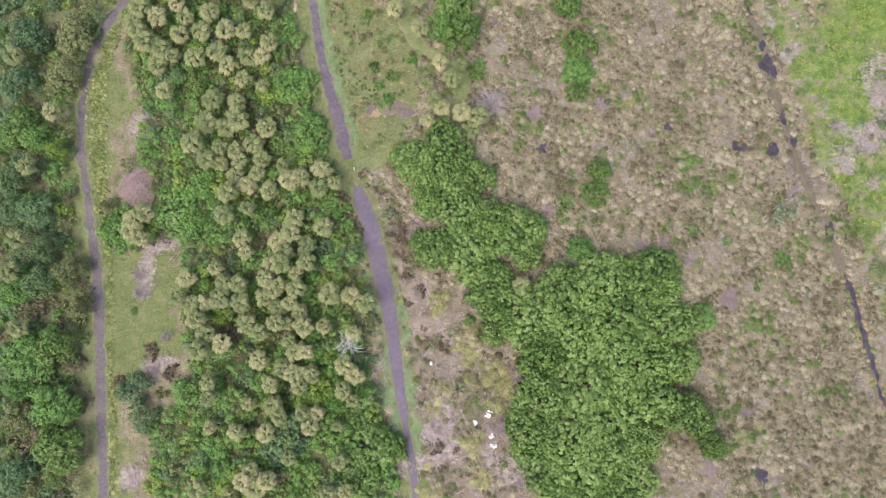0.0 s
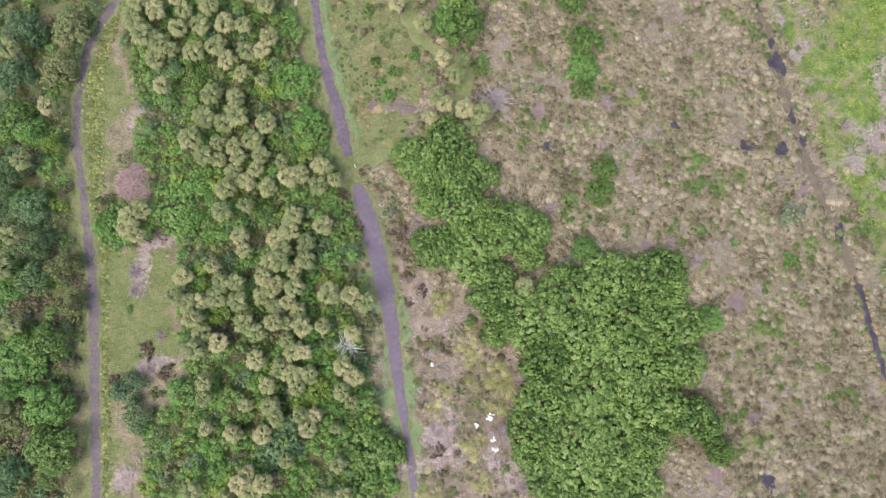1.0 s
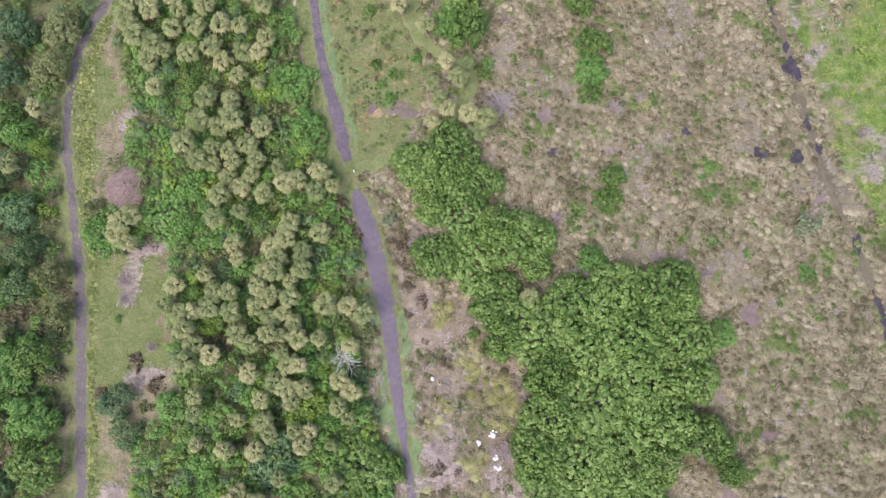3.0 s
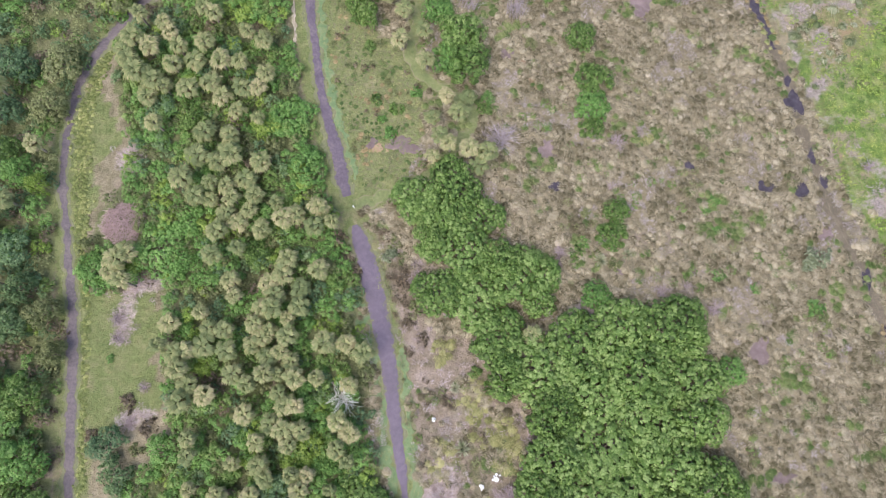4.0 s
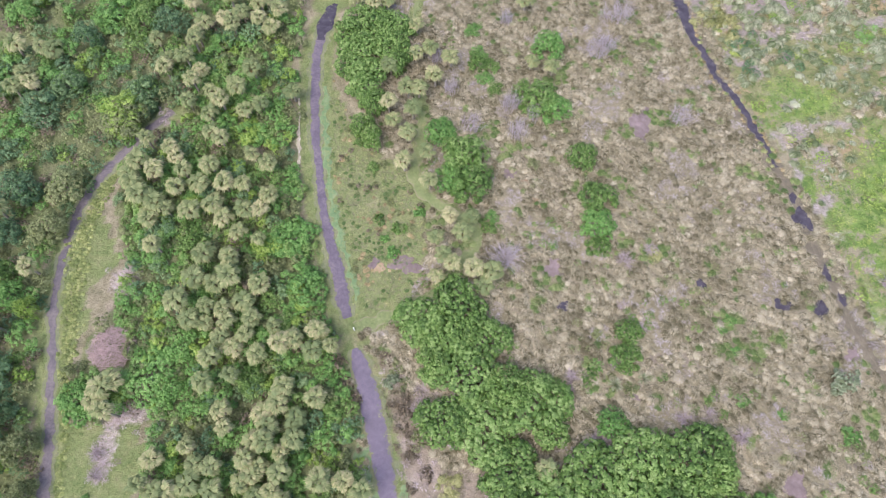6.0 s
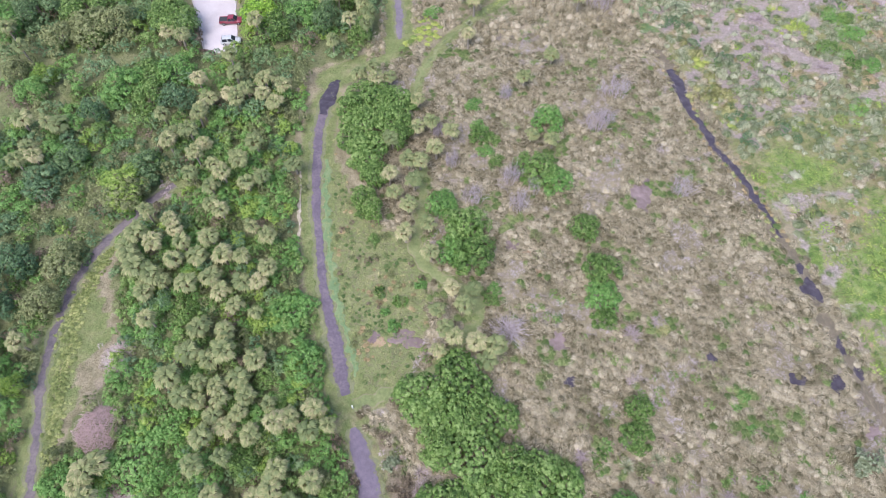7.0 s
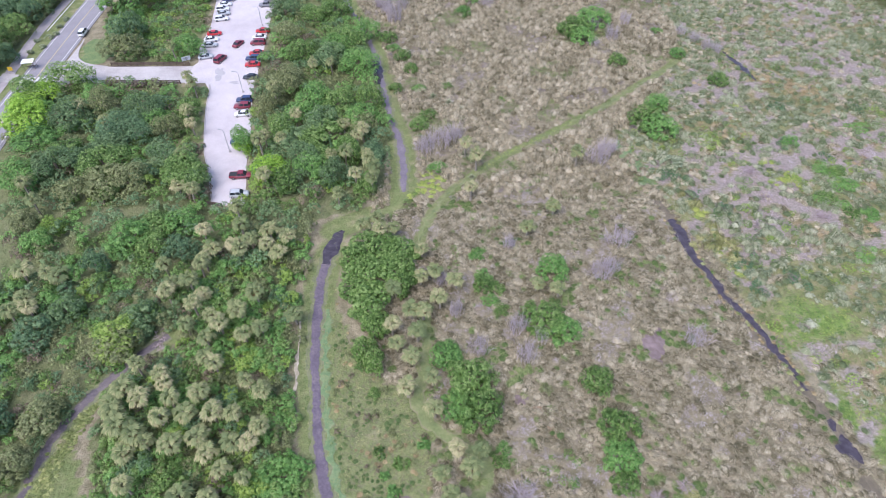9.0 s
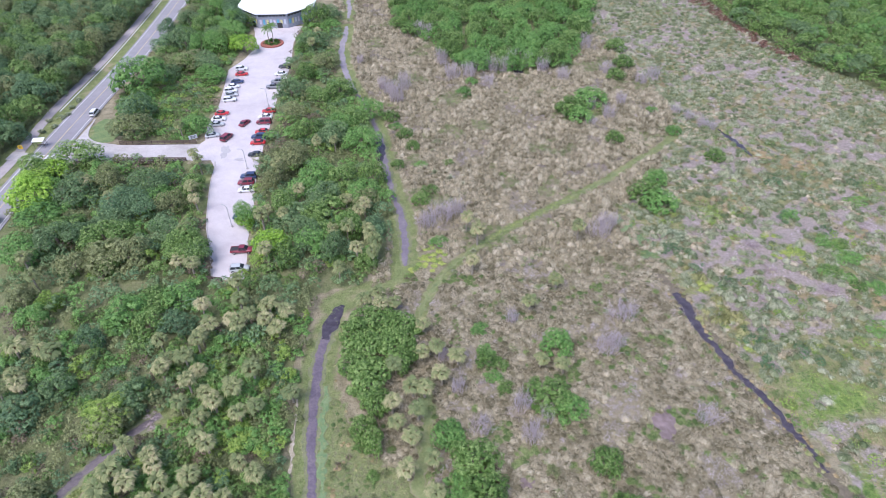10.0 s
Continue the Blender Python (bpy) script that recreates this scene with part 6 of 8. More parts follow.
def canopy(poly, spacing, seed, rad, height, dens, k, length, shares, label, near=None):
    """A far wood as one object a tone: many domed crowns that touch."""
    r = np.random.default_rng(seed)
    xy = wood(poly, spacing, seed)
    if near:
        xy = xy[near(xy)]
    tone = r.choice(len(shares), len(xy), p=[s for _, s in shares])
    for i, (leaf, _) in enumerate(shares):
        balls = []
        for x, y in xy[tone == i]:
            rc, h = r.uniform(*rad), r.uniform(*height)
            for _ in range(9):
                a, q = r.uniform(0, 6.283), math.sqrt(r.uniform()) * 0.75
                br = rc * r.uniform(0.3, 0.48)
                balls.append((x + rc * q * math.cos(a), y + rc * q * math.sin(a), h * (1 - 0.45 * q * q) - br, br, r.uniform(0.7, 0.95)))
            for _ in range(3):
                a, br = r.uniform(0, 6.283), rc * r.uniform(0.3, 0.42)
                balls.append((x + rc * 0.7 * math.cos(a), y + rc * 0.7 * math.sin(a), h * r.uniform(0.2, 0.45), br, 1.0))
        p, n = lump_points(r, balls, dens, -0.3)
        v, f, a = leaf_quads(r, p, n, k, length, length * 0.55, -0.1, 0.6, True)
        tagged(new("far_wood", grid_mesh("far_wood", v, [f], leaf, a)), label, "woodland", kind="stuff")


mixed = ((LEAF_DARK, 0.3), (LEAF_TEAL, 0.18), (LEAF_OLIVE, 0.2), (LEAF_MID, 0.32))
green = ((LEAF_MID, 0.55), (LEAF_FRESH, 0.3), (LEAF_DARK, 0.15))
by_road = lambda p: p[:, 0] > -75 - 0.53 * (p[:, 1] - 50)  # noqa: E731
by_marsh = lambda p: p[:, 0] < 112 + 0.53 * (p[:, 1] - 50)  # noqa: E731
for x, y in ((-71.0, 244.5), (-36.5, 246.0)):
    put(far_tree, int(rng.integers(0, 10)), x, y, 0.95, "trees by the road", sz=1.45)
canopy(ACROSS_WOOD, 6.5, 1, (3.6, 5.8), (5, 11), 1.8, 5, 0.46, mixed, "dense mixed green wood across the road", by_road)
canopy(ACROSS_WOOD, 11.0, 6, (5, 8), (6, 10), 0.2, 5, 2.2, ((LEAF_DARK, 0.35), (LEAF_MID, 0.65)), "dense mixed green wood across the road", lambda p: ~by_road(p))
canopy(EAST_WOOD, 6.5, 4, (3.6, 5.4), (5, 10), 1.9, 5, 0.46, green, "dense green wood at the edge of a marsh", by_marsh)
canopy(EAST_WOOD, 11.0, 8, (5, 8), (6, 9), 0.2, 5, 2.2, ((LEAF_MID, 0.55), (LEAF_FRESH, 0.45)), "dense green wood at the edge of a marsh", lambda p: ~by_marsh(p))
for i, (line, leaf) in enumerate((([(143.5, 282), (147.5, 242), (154, 211), (159.5, 195), (168, 183), (174, 171)], LEAF_MID), ([(-118.5, 118), (-120.5, 160), (-119.8, 195), (-120.5, 225), (-122.5, 262), (-125, 300)], LEAF_OLIVE), ([(-2, 248), (7, 236), (18.5, 220), (26, 202), (45, 201), (63, 202), (72, 221)], LEAF_FRESH))):
    xy = spline(line, 1.7)
    xy = np.concatenate([xy, xy + (1.5 if i == 0 else -1.5 if i == 1 else 0, 2.0 if i == 2 else 0)])
    thicket("wood_edge", xy + rng.normal(0, 0.9, xy.shape), (1.3, 2.4), (1.6, 4.6), leaf, "leafy shrubs along the edge of a wood", 1.8, 6, 0.5, 60 + i, "shrubs", True)
for poly, gap, seed, group in ((ROADSIDE_WOOD, 11, 2, "trees by the road"), (NORTH_WOOD, 6.8, 3, "trees of the far grove")):
    for x, y in wood(poly, gap, seed):
        if np.hypot(x + 85, y - 180) > 17 and np.hypot(x + 72, y - 172) > 12 and far_from(np.array([[x, y]]), LOT_WEST)[0] > 4.0:
            kinds = mangrove_far if poly is NORTH_WOOD else far_tree
            put(kinds, int(rng.integers(0, 10)), x, y, rng.uniform(0.65, 1.05), group, sz=rng.uniform(0.6, 1.3))
for x, y in wood(ACROSS_WOOD, 9.0, 7, 0.8):
    if x > -185 and y > 125 and x > -75 - 0.53 * (y - 50) and far_from(np.array([[x, y]]), ROAD_LEFT)[0] > 11:
        put(far_tree, int(rng.choice([1, 2, 2, 3, 3, 4])), x, y, rng.uniform(0.65, 1.0), "trees across the road", sz=rng.uniform(1.05, 1.4))
for x, y in wood(WEST_WOOD, 9.5, 5, 0.4):
    if y > 86 and not (-87 < x < -55 and y > 125) and min(far_from(np.array([[x, y]]), w)[0] for w in (NORTH_PATH, FAR_PATH, MAIN_NORTH, FAR_PATH_END)) > 5.2 and far_from(np.array([[x, y]]), LOT_EAST)[0] > 4.0:
        put(wood_tree if y < 130 else far_tree, int(rng.choice([0, 1, 1, 2, 2, 3, 4])), x, y, rng.uniform(0.55, 0.95), "trees of the wood")

# ---- undergrowth ----
tones = {"fresh green": LEAF_FRESH, "mid-green": LEAF_MID, "blue-green": LEAF_TEAL, "dark green": LEAF_DARK, "olive": LEAF_OLIVE, "yellow-green": LEAF_BRIGHT, "brown half-dead": LEAF_BROWN}


def undergrowth(poly, spacing, rad, top, dens, k, length, seed, shares, where, limit=None):
    """Shrubs that touch, each a low dome of lumps with a tone of its own; one object a tone."""
    r = np.random.default_rng(seed)
    xy = wood(poly, spacing, seed)
    if limit is not None:
        xy = xy[limit(xy)]
    xy = xy[np.hypot(xy[:, 0] + 40.6, xy[:, 1] + 3.2) > 4.6]
    tone = r.choice(len(shares), len(xy), p=np.array(shares) / sum(shares))
    for i, (word, leaf) in enumerate(tones.items()):
        balls = []
        for x, y in xy[tone == i]:
            rc, h = r.uniform(*rad), r.uniform(*top)
            for _ in range(8):
                a, q = r.uniform(0, 6.283), math.sqrt(r.uniform()) * 0.85
                br = rc * r.uniform(0.3, 0.46)
                balls.append((x + rc * q * math.cos(a), y + rc * q * math.sin(a), max(h * (1 - 0.7 * q * q) - br * 0.8, 0.1), br, r.uniform(0.7, 0.95)))
        if balls:
            p, nrm = lump_points(r, balls, dens, 0.0)
            p = p + nrm * r.uniform(-0.6, 0.5, (len(p), 1)) * length
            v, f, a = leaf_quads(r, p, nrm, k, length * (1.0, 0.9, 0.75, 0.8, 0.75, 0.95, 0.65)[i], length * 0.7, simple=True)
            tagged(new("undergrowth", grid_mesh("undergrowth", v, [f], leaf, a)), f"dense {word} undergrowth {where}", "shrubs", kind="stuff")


by_path = lambda p: (far_from(p, WEST_PATH) < 10 + 3 * rough(p, 9, 3)) & (p[:, 1] < 40) | (np.hypot(p[:, 0] + 56, (p[:, 1] - 41) * 0.7) < 8) | (np.hypot(p[:, 0] + 49, p[:, 1] - 54) < 6)  # noqa: E731
undergrowth(GROVE, 2.1, (1.3, 2.4), (1.3, 3.2), 4.0, 5, 0.3, 36, (0.36, 0.2, 0.08, 0.04, 0.2, 0.08, 0.04), "between palms")
undergrowth(WEST_WOOD, 2.9, (1.6, 3.2), (1.2, 4.2), 2.2, 5, 0.38, 37, (0.16, 0.16, 0.2, 0.17, 0.17, 0.03, 0.11), "of a wet wood", lambda p: (p[:, 1] < 62) & (p[:, 0] > -80) & ~by_path(p))
undergrowth(WEST_WOOD, 2.4, (1.2, 2.3), (0.8, 2.8), 3.4, 5, 0.29, 53, (0.08, 0.11, 0.15, 0.18, 0.22, 0.02, 0.24), "beside a footpath", by_path)
undergrowth(WEST_WOOD, 3.8, (1.8, 3.6), (1.2, 4.4), 2.0, 5, 0.38, 43, (0.2, 0.19, 0.18, 0.16, 0.17, 0.04, 0.06), "of a wet wood", lambda p: (p[:, 1] >= 62) & (p[:, 0] > -75 - 0.5 * (p[:, 1] - 62)))
undergrowth(ROADSIDE_WOOD, 2.7, (1.4, 2.6), (0.6, 2.0), 2.2, 5, 0.36, 47, (0.34, 0.26, 0.06, 0.06, 0.14, 0.1, 0.04), "beside a road")

# ---- grass ----
def open_ground(xy, margin=0.4, lines=True):
    """Keeps places clear of paths, water and the woods."""
    keep = np.ones(len(xy), bool)
    for poly in (GROVE, WEST_WOOD, ROADSIDE_WOOD, ACROSS_WOOD, NORTH_WOOD, EAST_WOOD):
        keep &= ~inside(xy, poly)
    for line in (WEST_PATH, MAIN_SOUTH, MAIN_NORTH, NORTH_PATH, FAR_PATH, FAR_PATH_END):
        keep &= far_from(xy, line) > margin + (3.0 if line in (NORTH_PATH, FAR_PATH) else 1.7)
    for line, gap in ((CANAL, 0.9), (CANAL_SOUTH, 0.8), (CANAL_NORTH, 0.8), (DITCH, 0.5)):
        keep &= far_from(xy, line) > margin + gap
    for line in (TRAIL_EAST, TRAIL_LOOP, TRAIL_CROSS):
        keep &= far_from(xy, line) > margin + (1.0 if line is TRAIL_EAST else 0.9)
    for x, y, rx, ry in POOLS + SOIL:
        keep &= np.hypot((xy[:, 0] - x) / rx, (xy[:, 1] - y) / ry) > 0.85
    keep &= ~inside(xy, LOT_WEST + LOT_EAST[::-1]) & (np.hypot(xy[:, 0] - 12.2, 0.75 * (xy[:, 1] - 88.5)) > 3.6 + 0.8 * rough(xy, 2, 4))
    return keep & (xy[:, 0] > -4 - np.where(xy[:, 1] > 150, 30, 0))


xy = scatter((0, 100, -66, 84), 1.06, 71)
xy = xy[open_ground(xy) & ~inside(xy, MARSH) & ~inside(xy, NORTH_LAWN) & ~(inside(xy, SCRUB) & ((rough(xy, 3, 4) > -0.1) | (xy[:, 1] > -30)))]
kind = rough(xy, 8, 5) + 0.7 * rough(xy, 2.4, 8)
olive = (kind < -0.72) | (np.random.default_rng(2).uniform(size=len(xy)) < 0.07)
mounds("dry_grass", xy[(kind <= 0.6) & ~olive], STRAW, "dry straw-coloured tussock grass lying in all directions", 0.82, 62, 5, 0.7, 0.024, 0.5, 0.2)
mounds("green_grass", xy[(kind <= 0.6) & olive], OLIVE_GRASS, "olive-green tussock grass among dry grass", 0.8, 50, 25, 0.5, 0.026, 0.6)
tufts("dead_stems", xy[kind > 0.6], LILAC, "lilac-grey dead stems standing among dry grass", 0.8, 24, 15, 0.7, 0.03)
xy = scatter((-34, 112, 84, 300), 1.45, 72)
xy = xy[open_ground(xy) & ~inside(xy, MARSH) & (xy[:, 1] > 82) & (far_from(xy, TRAIL_EAST) > 1.35 + 0.4 * rough(xy, 4, 2))]
kind = rough(xy, 10, 15) + 0.7 * rough(xy, 3, 18)
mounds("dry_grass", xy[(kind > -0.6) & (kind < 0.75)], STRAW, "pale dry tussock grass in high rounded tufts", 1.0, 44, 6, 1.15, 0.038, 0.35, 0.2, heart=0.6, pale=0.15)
tufts("green_grass", xy[kind <= -0.6], OLIVE_GRASS, "olive-green tussock grass among dry grass", 1.1, 24, 26, 0.5, 0.055, 0.2)
tufts("dead_stems", xy[kind >= 0.75], LILAC, "lilac-grey dead stems standing among dry grass", 1.1, 24, 16, 0.7, 0.045, 0.2)
xy = scatter((62, 175, -66, 300), 1.25, 73)
xy = xy[open_ground(xy) & (xy[:, 0] < np.clip(114 + 0.53 * (xy[:, 1] - 50), 114, 400)) & inside(xy, MARSH)]
r = np.random.default_rng(3)
bare = lilac_ground(xy) > 0.5
xy = xy[~bare | (r.uniform(size=len(xy)) < 0.5)]
bare = lilac_ground(xy) > 0.5
lush = ~bare & (0.75 - np.maximum(xy[:, 0] - 108, 0) / 30 - np.maximum(xy[:, 1] - 26, 0) / 40 + 0.5 * rough(xy, 9, 6) > 0.4)
far = np.clip((xy[:, 1] - 60) / 60, 0, 1)
dice, drift = r.uniform(size=len(xy)), rough(xy, 15, 12) + 0.7 * rough(xy, 4, 3)
stems = bare & (dice < 0.6)
grey = ~lush & ~stems & ((bare & (dice < 0.85)) | (dice + 0.12 * drift < 0.34 + 0.16 * far))
rest = ~lush & ~stems & ~grey
rust, straw = rest & (drift + 0.5 * far > 0.7), rest & (drift + 0.5 * far > 0.05) & (drift + 0.5 * far <= 0.7)
tufts("marsh_sedge", xy[rust], RUST_SEDGE, "rust-coloured dying marsh sedge", 0.95, 18, 11, 0.4, 0.045)
mounds("marsh_sedge", xy[straw], STRAW, "straw-coloured dry marsh sedge", 0.9, 34, 12, 0.7, 0.045, 0.4, 0.2, heart=0.6, pale=0.02)
tufts("marsh_sedge", xy[rest & ~rust & ~straw], SEDGE, "green and yellow marsh sedge", 0.95, 18, 7, 0.4, 0.045, tint=0.2)
tufts("marsh_sedge", xy[lush], LIME_SEDGE, "bright yellow-green marsh sedge", 0.95, 20, 9, 0.3, 0.045, tint=0.22)
mounds("marsh_tussocks", xy[grey], SPIKE, "grey-green leafy tussocks spread over a marsh", 1.1, 46, 10, 0.85, 0.055, 0.3, 0.24, heart=0.65, pale=0.08)


def patch(places, seed, each=1.0):
    """Places strewn over round patches, denser towards the middle."""
    r = np.random.default_rng(seed)
    return np.concatenate([np.array(p[:2]) + r.normal(0, 0.42 * p[2], (max(2, int(each * p[2] ** 2)), 2)) for p in places])


mounds("green_grass", patch([(12.5, 88, 3.6), (11, 93, 2.6), (9.5, 85, 2.2), (14.5, 91, 2.4)], 73, 1.5), LIME_SEDGE, "soft green grass in the corner between two tracks", 0.8, 40, 74, 0.5, 0.04, 0.4, pale=0.15)
tufts("green_grass", np.repeat(spline(TRAIL_EAST[5:9], 0.4), 2, 0) + np.random.default_rng(75).normal(0, 0.35, (2 * len(spline(TRAIL_EAST[5:9], 0.4)), 2)), LIME_SEDGE, "bright green grass along a worn track", 0.4, 10, 76, 0.3, 0.03)
mounds("leafy_tussocks", patch(MARSH_GREY, 61, 0.8), SPIKE, "pale grey-green leafy clumps in a marsh", 1.0, 60, 62, 1.1, 0.075, 0.2, 0.15, heart=0.5, pale=0.15)
mounds("golden_tussocks", patch(MARSH_GOLD, 63), YELLOW_GRASS, "yellow-olive leafy tussocks beside a ditch", 1.1, 60, 64, 1.0, 0.075, 0.2, heart=0.5)
mounds("rusty_tussocks", patch(MARSH_RUST, 65, 1.3), RUST_SEDGE, "rust-brown dying tussocks in a marsh", 0.9, 40, 66, 0.6, 0.05, 0.4, pale=0.25)
mounds("lime_tussocks", patch(MARSH_LIME, 67, 1.4), LIME_SEDGE, "yellow-green marsh grass in soft patches", 0.9, 40, 68, 0.5, 0.05, 0.4, pale=0.35)
tufts("dead_stems", xy[stems], PINK_STEMS, "pinkish-lilac dead stems spread over a marsh", 0.9, 16, 17, 0.5, 0.045)
r = np.random.default_rng(56)
rows = []
for line, share in ((CANAL, 0.92), (CANAL_SOUTH, 0.68), (CANAL_NORTH, 1.0)):
    bank = spline(line, 0.8)
    for side in (-1, 1):
        bank_xy = bank[:, :2] + np.column_stack([side * (0.5 * share * bank[:, 2] + r.uniform(0.2, 0.8, len(bank))), r.normal(0, 0.3, len(bank))])
        rows.append(bank_xy[r.uniform(size=len(bank)) < 0.8])
rows = np.concatenate(rows)
pick = r.uniform(size=len(rows))
mounds("bank_grass", rows[pick < 0.4], SEDGE, "green sedge hanging over the edge of a ditch", 0.55, 40, 57, 0.8, 0.035, 0.4)
mounds("bank_grass", rows[pick >= 0.4], RUST_SEDGE, "brown dying grass along the edge of a ditch", 0.5, 36, 58, 0.7, 0.03, 0.5)
xy = scatter((-60, 92, -66, 150), 0.95, 74)
near = np.minimum.reduce([far_from(xy, w) for w in (WEST_PATH, MAIN_SOUTH, MAIN_NORTH, TRAIL_CROSS, NORTH_PATH)])
trail = np.minimum(far_from(xy, TRAIL_LOOP), far_from(xy, TRAIL_EAST))
edge = (near > 1.1) & (near < 3.2) | inside(xy, WEST_LAWN) & (near > 1.2) | inside(xy, NORTH_LAWN) & (near > 1.2) | (trail < 1.5)
xy = xy[edge & ~inside(xy, GROVE) & ~inside(xy, WEST_WOOD)]
tufts("verge_grass", xy, TURF, "short green and straw grass beside a path", 0.45, 12, 8, 0.3, 0.03)


rows = []
for i, (x, y, rx, ry) in enumerate(PALE):
    m = int(1.6 * rx * ry * 3.1)
    rows.append(np.array([x, y]) + np.random.default_rng(700 + i).normal(0, 0.55, (m, 2)) * [rx, ry])
tufts("dead_stems", np.concatenate(rows), PINK_STEMS, "pinkish dead stems on bare sandy ground", 0.7, 18, 19, 0.55, 0.03)
xy = scatter((2, 34, -66, 0), 1.15, 75)
xy = xy[open_ground(xy) & inside(xy, SCRUB) & ((rough(xy, 3, 4) > -0.1) | (xy[:, 1] > -30)) & (np.random.default_rng(6).uniform(size=len(xy)) < 0.7)]
pink = rough(xy, 4, 7) + 0.6 * rough(xy, 1.6, 3) > np.where(xy[:, 1] > -20, 0.45, 0.2)
tufts("dead_stems", xy[pink], PINK_STEMS, "pinkish dead stems on thin soil beside a path", 0.75, 20, 29, 0.6, 0.032)
tufts("brown_scrub", xy[~pink], BROWN_STEMS, "brown and olive half-dead scrub beside a path", 0.8, 20, 30, 0.6, 0.035, tint=0.3)


spots = ((24.9, -40.4, 1.9), (22.9, -38.9, 1.2), (26.9, -41.5, 1.6), (25.3, -43.4, 1.5), (26.2, -38.6, 1.3), (16.8, -41.3, 1.0), (20.0, -35.4, 1.5), (13.5, -58.4, 1.6), (22.1, -32.4, 1.4), (16.1, -25.1, 1.5), (20.5, -50.5, 1.4), (22.5, -56, 1.4), (14.5, -45, 0.8), (53.0, 12.8, 1.0))
yellow = np.concatenate([np.array(p[:2]) + np.random.default_rng(800 + i).normal(0, 0.8 * p[2], (int(9 * p[2]), 2)) for i, p in enumerate(spots)])
mounds("yellow_grass", yellow, YELLOW_GRASS, "yellow-green tussock grass on thin soil", 0.9, 40, 33, 0.5, 0.036, 0.6, pale=0.2)
# rough yellow grass along the west path: a broad strip to the north, a thin line to the south
line = spline(VERGE_WEST, 0.35)
r = np.random.default_rng(34)
xy = np.repeat(line, 5, 0)
xy = xy[:, :2] + r.normal(0, 0.36, (len(xy), 2)) * np.column_stack([xy[:, 2], np.full(len(xy), 0.5)])
xy = xy[r.uniform(size=len(xy)) < np.repeat(np.clip(line[:, 2] / 2.2, 0.3, 1), 5)]
mounds("yellow_grass", xy, VERGE_GRASS, "rough yellow grass along a mown path edge", 0.42, 18, 35, 0.6, 0.03, 0.6, 0.3, pale=0.25)
r = np.random.default_rng(38)
xy = scatter((-8, 16, 4, 60), 0.9, 78)
xy = xy[inside(xy, NORTH_LAWN) & (np.minimum(far_from(xy, MAIN_NORTH), far_from(xy, TRAIL_LOOP)) > 2.6) & (r.uniform(size=len(xy)) < 0.6)]
field = rough(xy, 4.5, 3) + 0.6 * rough(xy, 1.4, 6) + 0.5 * np.exp(-(np.hypot(xy[:, 0] - 4.5, 0.5 * (xy[:, 1] - 16)) / 4) ** 2)
mounds("rusty_grass", xy[field > 0.55], RUST_SEDGE, "low rust-coloured grass on a thin lawn", 0.5, 20, 39, 0.5, 0.025, 0.6, heart=0.25, pale=0.2)
mounds("green_grass", xy[field < -0.1], TURF, "low olive-green grass on a thin lawn", 0.5, 20, 40, 0.5, 0.025, 0.6, heart=0.25, pale=0.2)
tufts("dry_grass", np.repeat(xy[(field >= -0.1) & (field <= 0.25)], 4, 0) + r.normal(0, 0.5, (4 * int(((field >= -0.1) & (field <= 0.25)).sum()), 2)), YELLOW_GRASS, "low straw-yellow grass on a thin lawn", 0.4, 8, 41, 0.3, 0.02)
# pale round tussocks that stand out of the dry grass
r = np.random.default_rng(36)
xy = scatter((34, 92, -62, 82), 4.2, 77)
xy = xy[open_ground(xy) & ~inside(xy, MARSH) & ~inside(xy, NORTH_LAWN) & (r.uniform(size=len(xy)) < 0.5)]
mounds("pale_tussocks", xy, STRAW, "pale round tussocks of dry grass with radiating blades", 1.0, 90, 37, 0.7, 0.025, 0.2, 0.1, heart=0.4, pale=0.4)


def clumps_in(poly_test, box, spacing, level, scale, seed):
    xy = scatter(box, spacing, seed)
    return xy[open_ground(xy) & poly_test(xy) & (rough(xy, scale, seed) + 0.6 * rough(xy, scale / 4, seed + 1) > level)]


meadow_only = lambda p: ~inside(p, MARSH) & ~inside(p, NORTH_LAWN)  # noqa: E731
in_marsh = lambda p: inside(p, MARSH) & (p[:, 0] < np.clip(114 + 0.53 * (p[:, 1] - 50), 114, 400))  # noqa: E731
in_scrub = lambda p: inside(p, SCRUB) | inside(p, NORTH_LAWN)  # noqa: E731
thicket("weeds", clumps_in(meadow_only, (0, 100, -66, 110), 2.2, 0.72, 9, 81), (0.4, 1.0), (0.25, 0.6), LEAF_MID, "low green weeds scattered through dry grass", 8, 4, 0.22, 1, "weeds")
thicket("weeds", clumps_in(meadow_only, (0, 100, -66, 110), 2.0, 0.8, 6, 83), (0.4, 0.9), (0.35, 0.7), LEAF_OLIVE, "low olive weeds scattered through dry grass", 8, 4, 0.22, 2, "weeds")
thicket("weeds", clumps_in(in_scrub, (-10, 34, -66, 64), 1.8, 0.6, 5, 85), (0.3, 0.7), (0.25, 0.6), LEAF_OLIVE, "low olive scrub on thin soil", 7, 4, 0.3, 3, "weeds")
thicket("weeds", clumps_in(in_scrub, (-10, 34, -66, 64), 1.8, 0.6, 4, 86), (0.3, 0.7), (0.25, 0.6), LEAF_BROWN, "low brown half-dead scrub on thin soil", 7, 4, 0.3, 4, "weeds")
